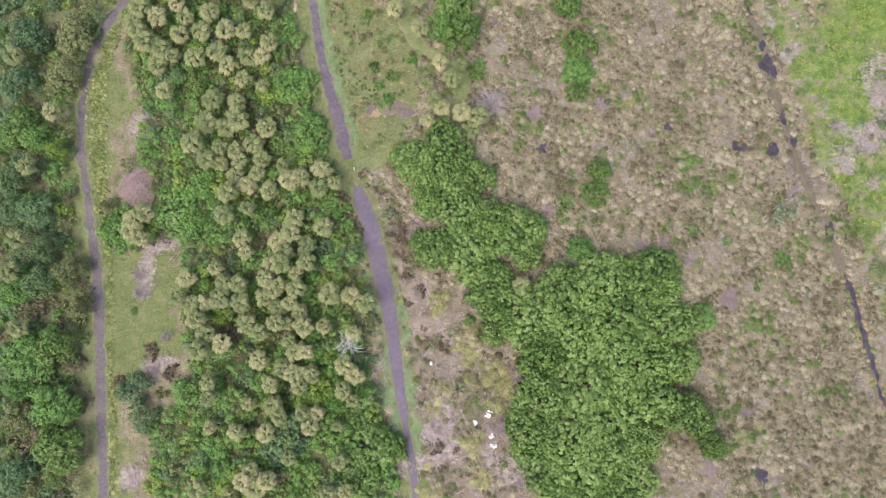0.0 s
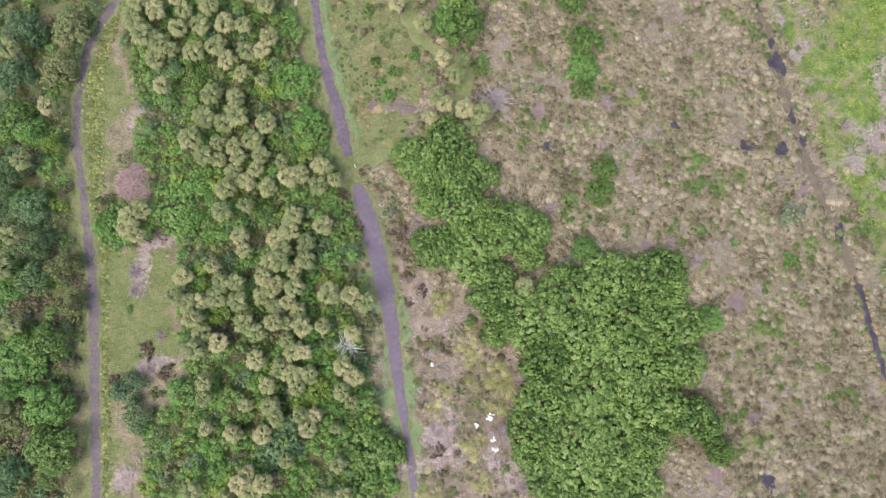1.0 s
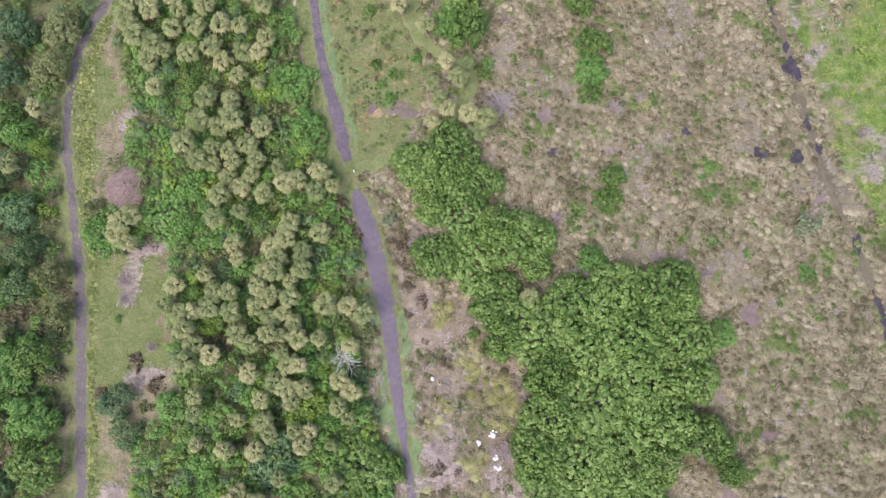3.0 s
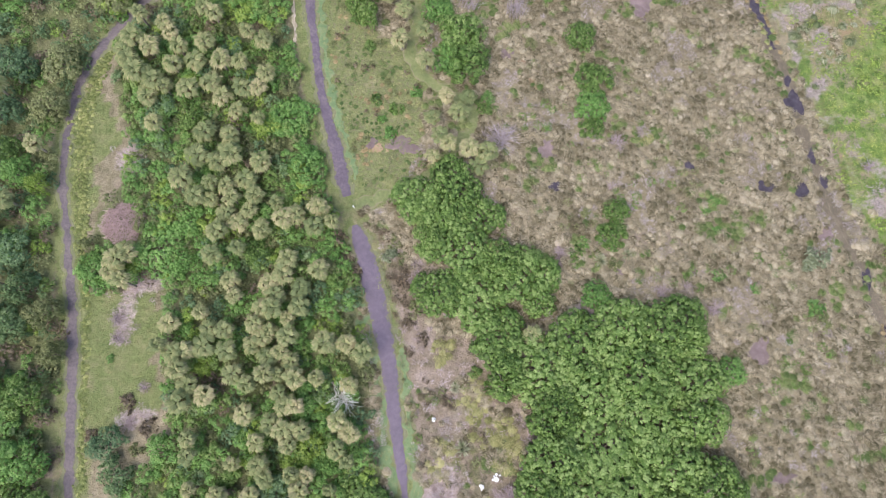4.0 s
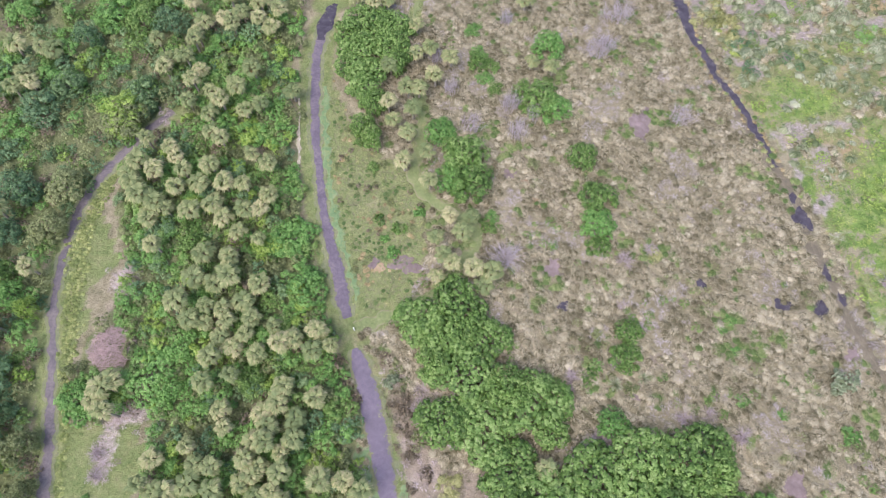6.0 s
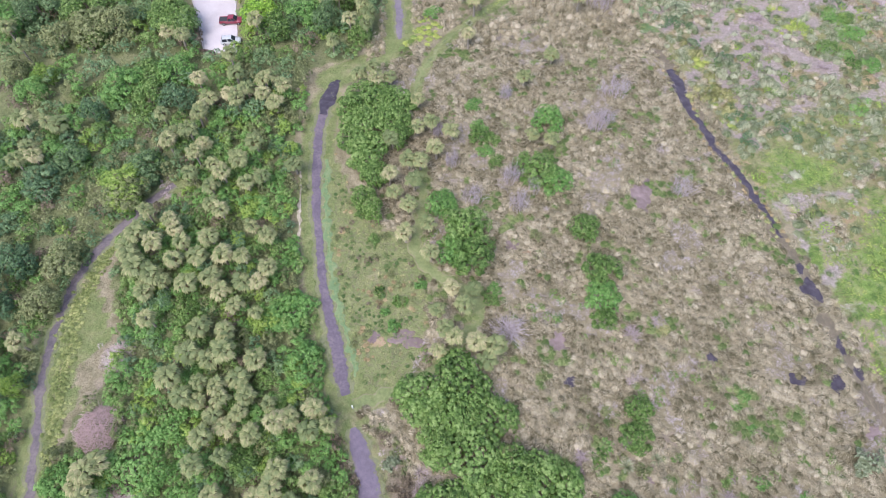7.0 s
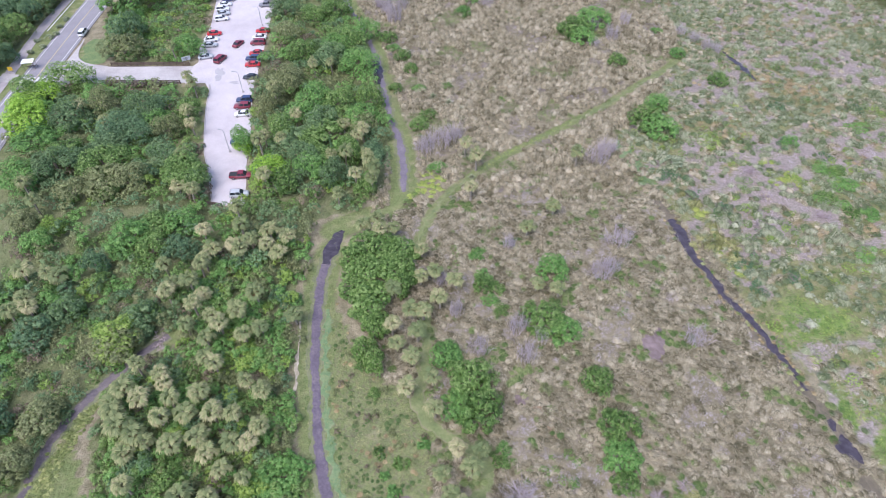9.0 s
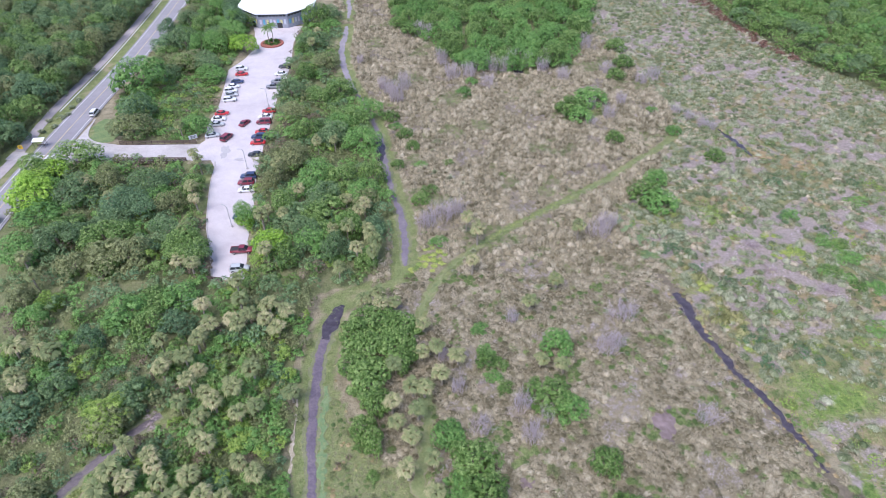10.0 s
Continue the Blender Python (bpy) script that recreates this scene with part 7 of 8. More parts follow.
thicket("marsh_bushes", clumps_in(in_marsh, (62, 175, -60, 280), 3.4, 0.5, 16, 88), (0.6, 1.4), (0.5, 1.1), LEAF_MID, "green bushes spread over a marsh", 7, 4, 0.22, 6, "bushes", True)
thicket("marsh_bushes", clumps_in(in_marsh, (62, 175, -60, 120), 3.0, 0.55, 12, 89), (0.7, 1.5), (0.2, 0.5), LEAF_BRIGHT, "yellow-green low plants spread over a marsh", 7, 4, 0.24, 7, "bushes", True)
thicket("marsh_bushes", patch(MARSH_TEAL, 69), (0.5, 1.1), (0.6, 1.3), LEAF_TEAL, "blue-green leafy clumps in a marsh", 10, 5, 0.24, 70, "bushes", True)
thicket("marsh_bushes", patch(MARSH_FRESH, 71), (0.6, 1.2), (0.6, 1.3), LEAF_FRESH, "fresh green low bushes in a marsh", 10, 5, 0.24, 72, "bushes", True)

edge_line = spline([(138, 286), (139.8, 268), (141.5, 252), (144.5, 234), (148, 216), (152, 202)], 2.0)
thicket("dead_bracken", edge_line[:, :2] + rng.normal(0, 1.4, (len(edge_line), 2)), (0.9, 1.8), (0.6, 1.8), foliage("leaf_rust", (0.12, 0.06, 0.04), (0.22, 0.12, 0.09), (0.34, 0.2, 0.16)), "rust-brown dead growth at the edge of a wood", 2.5, 5, 0.6, 9, "shrubs", True)

# ---- small shrubs ----
brown_shrub = [broad_tree("brown_shrub", 1.5, 0.8, leaf, 7, 4, 0.22, 210 + i, "low brown-olive half-dead shrub on thin soil", "shrub", 9, 4, 1.1, "blade") for i, leaf in enumerate((LEAF_BROWN, LEAF_OLIVE))]
weed_clump = [broad_tree("weed_clump", 1.2, 0.7, leaf, 10, 5, 0.26, 220 + i, "low green leafy weed clump in dry grass", "weeds", 8, 3, 1.15, "blade") for i, leaf in enumerate((LEAF_FRESH, LEAF_OLIVE, LEAF_MID))]
grey_shrub = [broad_tree("silvery_shrub", 1.5, 1.5, LEAF_GREY, 8, 6, 0.24, 230 + i, "silvery grey-green leafy shrub in marsh grass", "shrub", 10, 4, 1.1, "blade") for i in range(2)]
twigs = [dead_shrub(240 + i, 1.6, 0.9, TWIGS, "low tangle of pinkish-grey dead twigs", 60, "dead_brush") for i in range(3)]
spiky = [spiky_plant(250 + i, 1.5, 1.5, SPIKE, "grey-green plant with a rosette of stiff blades") for i in range(3)]
for kinds, places, size, group in ((brown_shrub, BROWN_SHRUBS, 1.5, "brown shrubs"), (weed_clump, GREEN_WEEDS, 1.2, "green weed clumps"), (twigs, PINK_TWIGS, 1.6, "dead brush"), (grey_shrub, GREY_SHRUBS, 1.5, "silvery shrubs")):
    for x, y, rad in places:
        thin = 0.75 if kinds is brown_shrub and y > 0 else 1.0
        put(kinds, 1 if thin < 1 else int(rng.integers(0, 6)), x, y, thin * rad / size, group, sz=thin * thin * rad / size)
for x, y in SPIKY:
    put(spiky, int(rng.integers(0, 6)), x, y, rng.uniform(0.7, 1.1), "spiky plants")

# ---- dead shrubs ----
DEAD = [(26.6, 12.8, 3.6, 1.6), (30.1, 39, 2.5, 2.6), (29.3, 45.6, 2.3, 2.8), (33.6, 42.9, 1.7, 2.4), (21.3, 41, 2.7, 1.8), (17.6, 49.8, 1.9, 2.2), (14.8, 57.6, 1.7, 2), (10.8, 59.1, 1.7, 2), (63, 42.6, 3.1, 1.6), (48, 59.5, 3.2, 2.2), (53.7, 69.2, 3.9, 2.0),
        (50.5, 61, 2.5, 1.8), (15.2, 105, 3.8, 3.4), (11.4, 102.2, 3.2, 3.0), (18.8, 107.2, 3, 3.2), (54.4, 97.7, 3.8, 3.0), (57.6, 101, 3.0, 2.8), (29.5, 67.9, 1.8, 2.2)]
DEAD_FAR = [(0.4, 174.7, 4.4, 5), (-1.8, 179.3, 3.7, 4.5), (3, 183.7, 3.8, 5), (20.4, 192.7, 4.8, 4.5), (26.7, 192.5, 3.9, 4.5), (35.4, 197.2, 4, 5), (42.2, 202.2, 3.6, 5), (54.3, 196.4, 3.6, 4.5), (32.4, 184.9, 4.2, 4), (99.2, 152.8, 3.0, 2.6), (96.5, 157.5, 3.0, 2.6), (101.5, 150.5, 2.4, 2.2), (93.5, 162, 2.6, 2.4),
            (93.7, 189.7, 4.1, 3.5), (16.5, 206, 3.4, 5), (48.7, 201.9, 3.4, 5), (7.5, 235.9, 3.4, 5), (11.2, 234.1, 3.2, 4.5), (39.7, 197.3, 3, 5), (55.7, 202, 3, 5), (60.9, 189.9, 3.6, 4), (74.8, 220, 4, 4.5), (-5, 185, 3, 3.5), (66.3, 166.4, 3, 3.2), (70.8, 160, 3.4, 3.4), (77.2, 170.3, 3, 3), (88.4, 186.3, 3.4, 3), (-14.8, 207.7, 2.4, 2.5), (78, 195, 4, 3.5), (64, 155, 3, 2)]
for i, (x, y, rad, h) in enumerate(DEAD + [(x, y, 0.8 * rad, 0.9 * h) for x, y, rad, h in DEAD_FAR]):
    ob = dead_shrub(300 + i, rad, h * (1.0 if i == 0 else 1.3), DEAD_WOOD, "leafless lilac-grey shrub with spreading twigs" if i == 0 else "leafless lilac-grey thicket of upright stems", 95 if i == 0 else 90, upright=i > 0)
    ob.location = (x, y, 0)
    tagged(ob, group="dead shrubs")
def brush_heap(x, y, radius, height, seed):
    """A cut heap: hundreds of thin stems lying across each other over a low dome."""
    r = np.random.default_rng(seed)
    n = 1000
    a, q = r.uniform(0, 6.283, n), np.sqrt(r.uniform(0, 1, n))
    mid = np.stack([radius * q * np.cos(a), radius * q * np.sin(a), height * (1 - 0.75 * q**2) * r.uniform(0.5, 1.05, n) + 0.1], 1)
    d = unit(np.stack([r.normal(size=n), r.normal(size=n), r.normal(0, 0.2, n)], 1)) * r.uniform(0.4, 1.1, (n, 1))
    s = unit(np.cross(d, [0, 0, 1.0])) * 0.03
    up = np.array([0, 0, 0.05])
    v = np.stack([mid - d - s, mid - d + s, mid - d + up, mid + d - s * 0.6, mid + d + s * 0.6, mid + d + up * 0.6], 1).reshape(-1, 3)
    b = np.arange(n)[:, None] * 6
    f = np.concatenate([b + [0, 1, 4, 3], b + [1, 2, 5, 4], b + [2, 0, 3, 5]])
    ob = new("cut_bush", grid_mesh("cut_bush", v, [f], plain("brush_stems", (0.56, 0.42, 0.41), 0.9, wear=0.35)))
    ob.location = (x, y, 0)
    return tagged(ob, "round heap of cut pinkish-brown brushwood on a lawn", "brushwood")


brush_heap(-40.2, -2.9, 3.7, 1.5, 401)
fallen = dead_shrub(402, 3.0, 1.6, PALE_WOOD, "bleached pale dead branches of a fallen tree", 48, "fallen_tree")
fallen.location = (-0.6, -33.0, 1.4)
for m_ob, m in firsts:
    m_ob.matrix_basis = m
    del m_ob["first"]

# ---- vehicles ----
GLASS = plain("dark_car_glass", (0.03, 0.035, 0.045), 0.12, wear=0.1)
RUBBER = plain("tyre_rubber", (0.025, 0.025, 0.027), 0.85)
RIM = plain("alloy_rim", (0.5, 0.5, 0.52), 0.35, 0.9)
LAMP_CLEAR = plain("headlight_lens", (0.75, 0.76, 0.78), 0.15)
LAMP_RED = plain("taillight_lens", (0.4, 0.02, 0.02), 0.2)
TRIM_DARK = plain("dark_trim", (0.04, 0.04, 0.042), 0.6)
paints = {}


def paint(colour):
    if colour not in paints:
        m, nt, ln, b = nodes_of("car_paint", 0.32, 0.5)
        b.inputs["Base Color"].default_value = (*colour, 1)
        b.inputs["Coat Weight"].default_value = 0.6
        b.inputs["Coat Roughness"].default_value = 0.08
        n = noise_node(nt, ln, 3, 4)
        lo, hi = tuple(0.9 * c for c in colour), tuple(min(1, 1.08 * c) for c in colour)
        ln.new(ramp_node(nt, ln, n.outputs[0], [(0.35, lo), (0.65, hi)]).outputs[0], b.inputs["Base Color"])
        paints[colour] = m
    return paints[colour]


def loft_bm(sections):
    """A shell through sections of (x, half width, bottom, top), with rounded shoulders."""
    bm = bmesh.new()
    rings = []
    for x, w, lo, hi in sections:
        h = hi - lo
        prof = [(-w * 0.92, lo), (-w, lo + 0.3 * h), (-w * 0.98, lo + 0.72 * h), (-w * 0.86, hi), (0, hi + 0.03 * h), (w * 0.86, hi), (w * 0.98, lo + 0.72 * h), (w, lo + 0.3 * h), (w * 0.92, lo)]
        rings.append([bm.verts.new((x, y, z)) for y, z in prof])
    for a, b in zip(rings, rings[1:]):
        for k in range(9):
            bm.faces.new((a[k], a[(k + 1) % 9], b[(k + 1) % 9], b[k]))
    bm.faces.new(rings[0])
    bm.faces.new(rings[-1][::-1])
    for f in bm.faces:
        f.smooth = True
    return bm


def pane_bm(corners, lift):
    """A thin pane over four corners, set proud by lift."""
    c = [Vector(p) for p in corners]
    n = (c[1] - c[0]).cross(c[3] - c[0]).normalized()
    mid = sum(c, Vector()) / 4
    c = [mid + (p - mid) * 0.9 for p in c]
    bm = bmesh.new()
    lo, hi = [bm.verts.new(p - n * 0.02) for p in c], [bm.verts.new(p + n * lift) for p in c]
    bm.faces.new(hi), bm.faces.new(lo[::-1])
    for k in range(4):
        bm.faces.new((lo[k], lo[(k + 1) % 4], hi[(k + 1) % 4], hi[k]))
    return bm


CAR_SHAPES = {
    # length, half width, body sections, cabin: (rear foot, rear top, front top, front foot, waist, roof)
    "sedan": ([(-2.35, 0.72, 0.42, 0.72), (-2.2, 0.84, 0.26, 0.9), (-1.4, 0.9, 0.2, 0.95), (0.9, 0.9, 0.2, 0.93), (1.9, 0.86, 0.24, 0.82), (2.25, 0.74, 0.36, 0.66)], (-1.75, -0.95, 0.35, 1.15, 0.9, 1.43)),
    "suv": ([(-2.3, 0.8, 0.42, 0.95), (-2.2, 0.9, 0.3, 1.08), (-1.3, 0.94, 0.26, 1.1), (0.95, 0.94, 0.26, 1.06), (1.95, 0.9, 0.3, 0.98), (2.3, 0.78, 0.42, 0.8)], (-2.15, -1.8, 0.3, 1.1, 1.05, 1.72)),
    "van": ([(-2.45, 0.86, 0.4, 1.0), (-2.35, 0.95, 0.3, 1.1), (-1.3, 0.98, 0.25, 1.12), (1.2, 0.98, 0.25, 1.1), (2.1, 0.9, 0.3, 0.95), (2.4, 0.78, 0.42, 0.8)], (-2.38, -2.15, 0.75, 1.65, 1.05, 1.8)),
    "pickup": ([(-2.75, 0.86, 0.5, 1.0), (-2.65, 0.94, 0.42, 1.06), (-1.0, 0.96, 0.36, 1.06), (1.2, 0.96, 0.36, 1.08), (2.3, 0.92, 0.4, 1.0), (2.7, 0.82, 0.5, 0.85)], (-0.75, -0.55, 0.75, 1.45, 1.05, 1.78)),
}


def car(kind, colour, x, y, turn, label, group="parked cars", z=0.08):
    body, (rf, rt, ft, ff, waist, roof) = CAR_SHAPES[kind]
    mat, big = paint(colour), kind != "sedan"
    name = {"sedan": "sedan_car", "suv": "suv_car", "van": "minivan", "pickup": "pickup_truck"}[kind]
    ob = tagged(new(name), label, "pickup truck" if kind == "pickup" else "car", group)
    shell = part("body", loft_bm(body), mat, ob)
    w0, w1 = body[2][1] * 0.93, body[2][1] * 0.76
    low = [(rf, -w0, waist), (ff, -w0, waist), (ff, w0, waist), (rf, w0, waist)]
    top = [(rt, -w1, roof), (ft, -w1, roof), (ft, w1, roof), (rt, w1, roof)]
    bm = bmesh.new()
    lv, tv = [bm.verts.new((p[0], p[1], p[2] - 0.04)) for p in low], [bm.verts.new(p) for p in top]
    bm.faces.new(tv)
    for k in range(4):
        bm.faces.new((lv[k], lv[(k + 1) % 4], tv[(k + 1) % 4], tv[k]))
    bmesh.ops.bevel(bm, geom=[e for e in bm.edges if not e.is_boundary], offset=0.07, segments=2, affect="EDGES")
    part("cabin", bm, mat, ob)
    part("windscreen", pane_bm([low[1], low[2], top[2], top[1]], 0.015), GLASS, ob)
    part("rear_window", pane_bm([low[3], low[0], top[0], top[3]], 0.015), GLASS, ob)
    for a, b in ((0, 1), (2, 3)):
        l0, l1, t0, t1 = (Vector(v) for v in (low[a], low[b], top[a], top[b]))
        for u, v in ((0.03, 0.49), (0.52, 0.97)):
            part("side_window", pane_bm([l0.lerp(l1, u), l0.lerp(l1, v), t0.lerp(t1, v), t0.lerp(t1, u)], 0.015), GLASS, ob)
    wr = 0.37 if big else 0.32
    axle = 1.45 if kind != "pickup" else 1.75
    for wx in (-axle, axle - 0.05):
        for s in (-1, 1):
            wheel = part("wheel", tube_bm([(0, -0.11, 0), (0, 0.11, 0)], [wr, wr], 16), RUBBER, ob)
            wheel.location = (wx, s * (body[2][1] - 0.07), wr)
            part("rim", tube_bm([(0, s * 0.09, 0), (0, s * 0.125, 0)], [wr * 0.62, wr * 0.55], 12), RIM, wheel)
    for s in (-1, 1):
        part("headlight", box_bm((0.16, 0.36, 0.14), (body[-1][0] - 0.06, s * 0.56, body[-1][3] - 0.06), 0.03), LAMP_CLEAR, ob)
        part("taillight", box_bm((0.12, 0.26, 0.18), (body[0][0] + 0.03, s * 0.62, body[0][3] - 0.06), 0.03), LAMP_RED, ob)
        part("wing_mirror", box_bm((0.14, 0.2, 0.13), (ff - 0.25, s * (w0 + 0.1), waist + 0.06), 0.03), mat, ob)
    part("front_bumper", box_bm((0.16, 1.5, 0.2), (body[-1][0] - 0.02, 0, 0.45), 0.05), TRIM_DARK if big else mat, ob)
    part("rear_bumper", box_bm((0.16, 1.5, 0.2), (body[0][0] + 0.02, 0, 0.48), 0.05), TRIM_DARK if big else mat, ob)
    if kind == "pickup":
        part("bed_liner", box_bm((1.75, 1.6, 0.06), (-1.75, 0, 1.085), 0.02), TRIM_DARK, ob, "dark open load bed")
        for s in (-1, 1):
            part("bed_side", box_bm((1.85, 0.1, 0.14), (-1.75, s * 0.86, 1.12), 0.03), mat, ob)
        part("tailgate", box_bm((0.08, 1.7, 0.14), (-2.66, 0, 1.12), 0.03), mat, ob)
    ob.matrix_basis = pose(x, y, z, 0, 0, turn)
    return ob


WHITE, SILVER, RED, MAROON, NAVY, BLACK, GREY = (0.75, 0.75, 0.77), (0.45, 0.46, 0.48), (0.5, 0.025, 0.03), (0.22, 0.025, 0.045), (0.03, 0.05, 0.13), (0.03, 0.035, 0.045), (0.2, 0.2, 0.23)
words = {WHITE: "white", SILVER: "silver", RED: "red", MAROON: "dark red", NAVY: "dark blue", BLACK: "black", GREY: "grey"}
for kind, colour, x, y, turn in (
        ("suv", WHITE, -59.6, 202.4, 10), ("sedan", RED, -58.4, 197.6, 8), ("sedan", NAVY, -58.4, 190.8, 10), ("sedan", WHITE, -58.9, 187.0, 10), ("suv", WHITE, -58.9, 183.2, 8), ("sedan", SILVER, -58.0, 180.0, 12),
        ("suv", WHITE, -57.6, 176.0, 10), ("sedan", RED, -57.6, 165.9, 8), ("sedan", WHITE, -57.7, 161.9, 8), ("sedan", SILVER, -57.2, 158.2, 8), ("sedan", SILVER, -56.8, 150.9, 15),
        ("suv", BLACK, -43.4, 203.9, 178), ("sedan", WHITE, -43.8, 197.2, 185), ("suv", GREY, -43.7, 190.4, 180), ("pickup", GREY, -44.2, 186.0, 180),
        ("sedan", RED, -42.2, 167.2, 182), ("sedan", WHITE, -42.6, 163.0, 180), ("van", MAROON, -42.2, 159.2, 180), ("sedan", RED, -41.4, 152.8, 186), ("suv", NAVY, -41.8, 149.4, 182), ("sedan", RED, -41.4, 145.8, 182),
        ("sedan", BLACK, -40.5, 138.6, 180), ("suv", NAVY, -39.8, 126.4, 182), ("suv", MAROON, -39.8, 123.2, 182), ("sedan", WHITE, -39.0, 119.6, 186), ("suv", NAVY, -37.2, 106.8, 182)):
    car(kind, colour, x, y, turn, f"{words[colour]} {'pickup' if kind == 'pickup' else kind} parked on pale shell paving")
car("pickup", MAROON, -33.9, 92.9, 2, "dark red pickup truck with a dark open bed")
car("suv", SILVER, -32.9, 86.0, 5, "silver car parked half under palms")
car("van", MAROON, -51.9, 149.3, 68, "dark red minivan driving through a parking lot", "cars on the move")
car("sedan", MAROON, -48.4, 158.8, 66, "dark red sedan driving through a parking lot", "cars on the move")
car("van", WHITE, -100.9, 167.7, 92, "white car driving on a grey road", "cars on the move")
car("pickup", GREY, -104.9, 256.5, 96, "grey pickup truck towing a trailer on a road", "cars on the move")


def trailer(x, y, turn):
    ob = tagged(new("boat_trailer"), "low grey trailer behind a pickup truck", "trailer")
    part("deck", box_bm((4.2, 1.7, 0.12), (0, 0, 0.6), 0.03), GREY_METAL, ob)
    part("drawbar", tube_bm([(2.1, 0, 0.55), (3.4, 0, 0.5)], [0.06, 0.05]), GREY_METAL, ob)
    hull = [(-1.9, 0.7, 0.7, 1.1), (0.3, 0.75, 0.66, 1.1), (1.4, 0.5, 0.7, 1.15), (2.0, 0.08, 0.9, 1.2)]
    part("boat", loft_bm(hull), paint(WHITE), ob, "small white boat hull")
    for s in (-1, 1):
        w = part("wheel", tube_bm([(0, -0.1, 0), (0, 0.1, 0)], [0.32, 0.32], 14), RUBBER, ob)
        w.location = (-0.4, s * 0.92, 0.32)
    ob.matrix_basis = pose(x, y, 0.08, 0, 0, turn)


GREY_METAL = plain("galvanised_steel", (0.42, 0.43, 0.44), 0.45, 0.7)
trailer(-103.9, 249.6, 96)

# ---- driveway rails, lamps, signs ----
RAIL_WOOD = plain("dark_rail_timber", (0.12, 0.085, 0.07), 0.85, wear=0.3, scale=4)


def rail_fence(a, b, count, label):
    ob = tagged(new("rail_fence"), label, "fence")
    a, b = Vector((*a, 0)), Vector((*b, 0))
    turn = (b - a).to_track_quat("X", "Z").to_matrix().to_4x4()
    ln = (b - a).length
    for i in range(count):
        part("post", box_bm((0.2, 0.2, 1.7), (ln * i / (count - 1), 0, 0.35), 0.015), RAIL_WOOD, ob)
    for h in (0.45, 0.8, 1.1):
        part("rail", box_bm((ln + 0.3, 0.09, 0.2), (ln / 2, 0.11, h), 0.01), RAIL_WOOD, ob)
    if count > 5:
        part("fascia", box_bm((ln, 0.14, 0.9), (ln / 2, 0.02, -0.42), 0.02), RAIL_WOOD, ob)
    ob.matrix_basis = Matrix.Translation(a) @ turn
    return ob


rail_fence((-84.5, 146.9), (-60.8, 146.7), 13, "dark timber rail fence along a driveway over a ditch")
rail_fence((-84.5, 137.0), (-60.8, 136.4), 13, "dark timber rail fence along a driveway over a ditch")
rail_fence((-40.6, 83.0), (-36.2, 82.2), 3, "short dark timber barrier at the end of paving")


def street_lamp(x, y, turn):
    ob = tagged(new("street_lamp"), "slim grey parking lot lamp with a short arm", "street lamp", "parking lot lamps")
    part("base", tube_bm([(0, 0, 0), (0, 0, 0.5)], [0.28, 0.25], 12), CONCRETE, ob)
    part("pole", tube_bm([(0, 0, 0.4), (0, 0, 6.0), (0.3, 0, 6.5), (1.2, 0, 6.6)], [0.09, 0.07, 0.06, 0.05], 8), GREY_METAL, ob)
    part("lamp_head", box_bm((0.6, 0.3, 0.14), (1.4, 0, 6.58), 0.04), GREY_METAL, ob)
    ob.matrix_basis = pose(x, y, 0.06, 0, 0, turn)


for x, y, turn in ((-41.4, 131.3, 175), (-43.2, 171.5, 178), (-39.0, 103.2, 150)):
    street_lamp(x, y, turn)


def sign(x, y, turn, w, h, top, colour, label):
    ob = tagged(new("sign"), label, "sign")
    for s in (-1, 1):
        part("post", tube_bm([(0, s * w * 0.3, -0.1), (0, s * w * 0.3, top)], [0.04, 0.04]), GREY_METAL, ob)
    board = part("board", box_bm((0.05, w, h), (0.07, 0, top - h / 2), 0.015), colour, ob)
    for k in range(3):
        part("text_bar", box_bm((0.012, w * (0.7 - 0.12 * k), h * 0.1), (0.102, 0, top - h * (0.28 + 0.24 * k))), TRIM_DARK, board)
    ob.matrix_basis = pose(x, y, 0, 0, 0, turn)


sign(-61.8, 147.9, -60, 2.6, 1.3, 2.4, plain("sign_grey", (0.5, 0.52, 0.55), 0.5), "grey information board on two posts")
sign(-113.2, 143.6, -80, 1.3, 1.2, 2.2, plain("sign_yellow", (0.75, 0.48, 0.03), 0.5), "yellow warning sign beside a crosswalk")
sheet("landing", [(-116, 139), (-110.6, 138.2), (-110.6, 142.6), (-116, 143.6)], CONCRETE, "pale concrete landing at a crosswalk", "pavement", 0.1)


def shelter(x, y, turn):
    ob = tagged(new("shelter"), "small open shelter with a white sloping roof", "shelter")
    part("roof", box_bm((3.4, 2.2, 0.16), (0, 0, 2.6), 0.04), plain("white_roof_sheet", (0.8, 0.8, 0.8), 0.5), ob)
    for sx in (-1.5, 1.5):
        for sy in (-0.9, 0.9):
            part("post", tube_bm([(sx, sy, -0.1), (sx, sy, 2.55)], [0.07, 0.07]), RAIL_WOOD, ob)
    part("bench", box_bm((2.4, 0.45, 0.08), (0, 0.6, 0.45), 0.02), RAIL_WOOD, ob)
    ob.matrix_basis = pose(x, y, 0, 6, 0, turn)


shelter(-108.7, 146.4, 8)


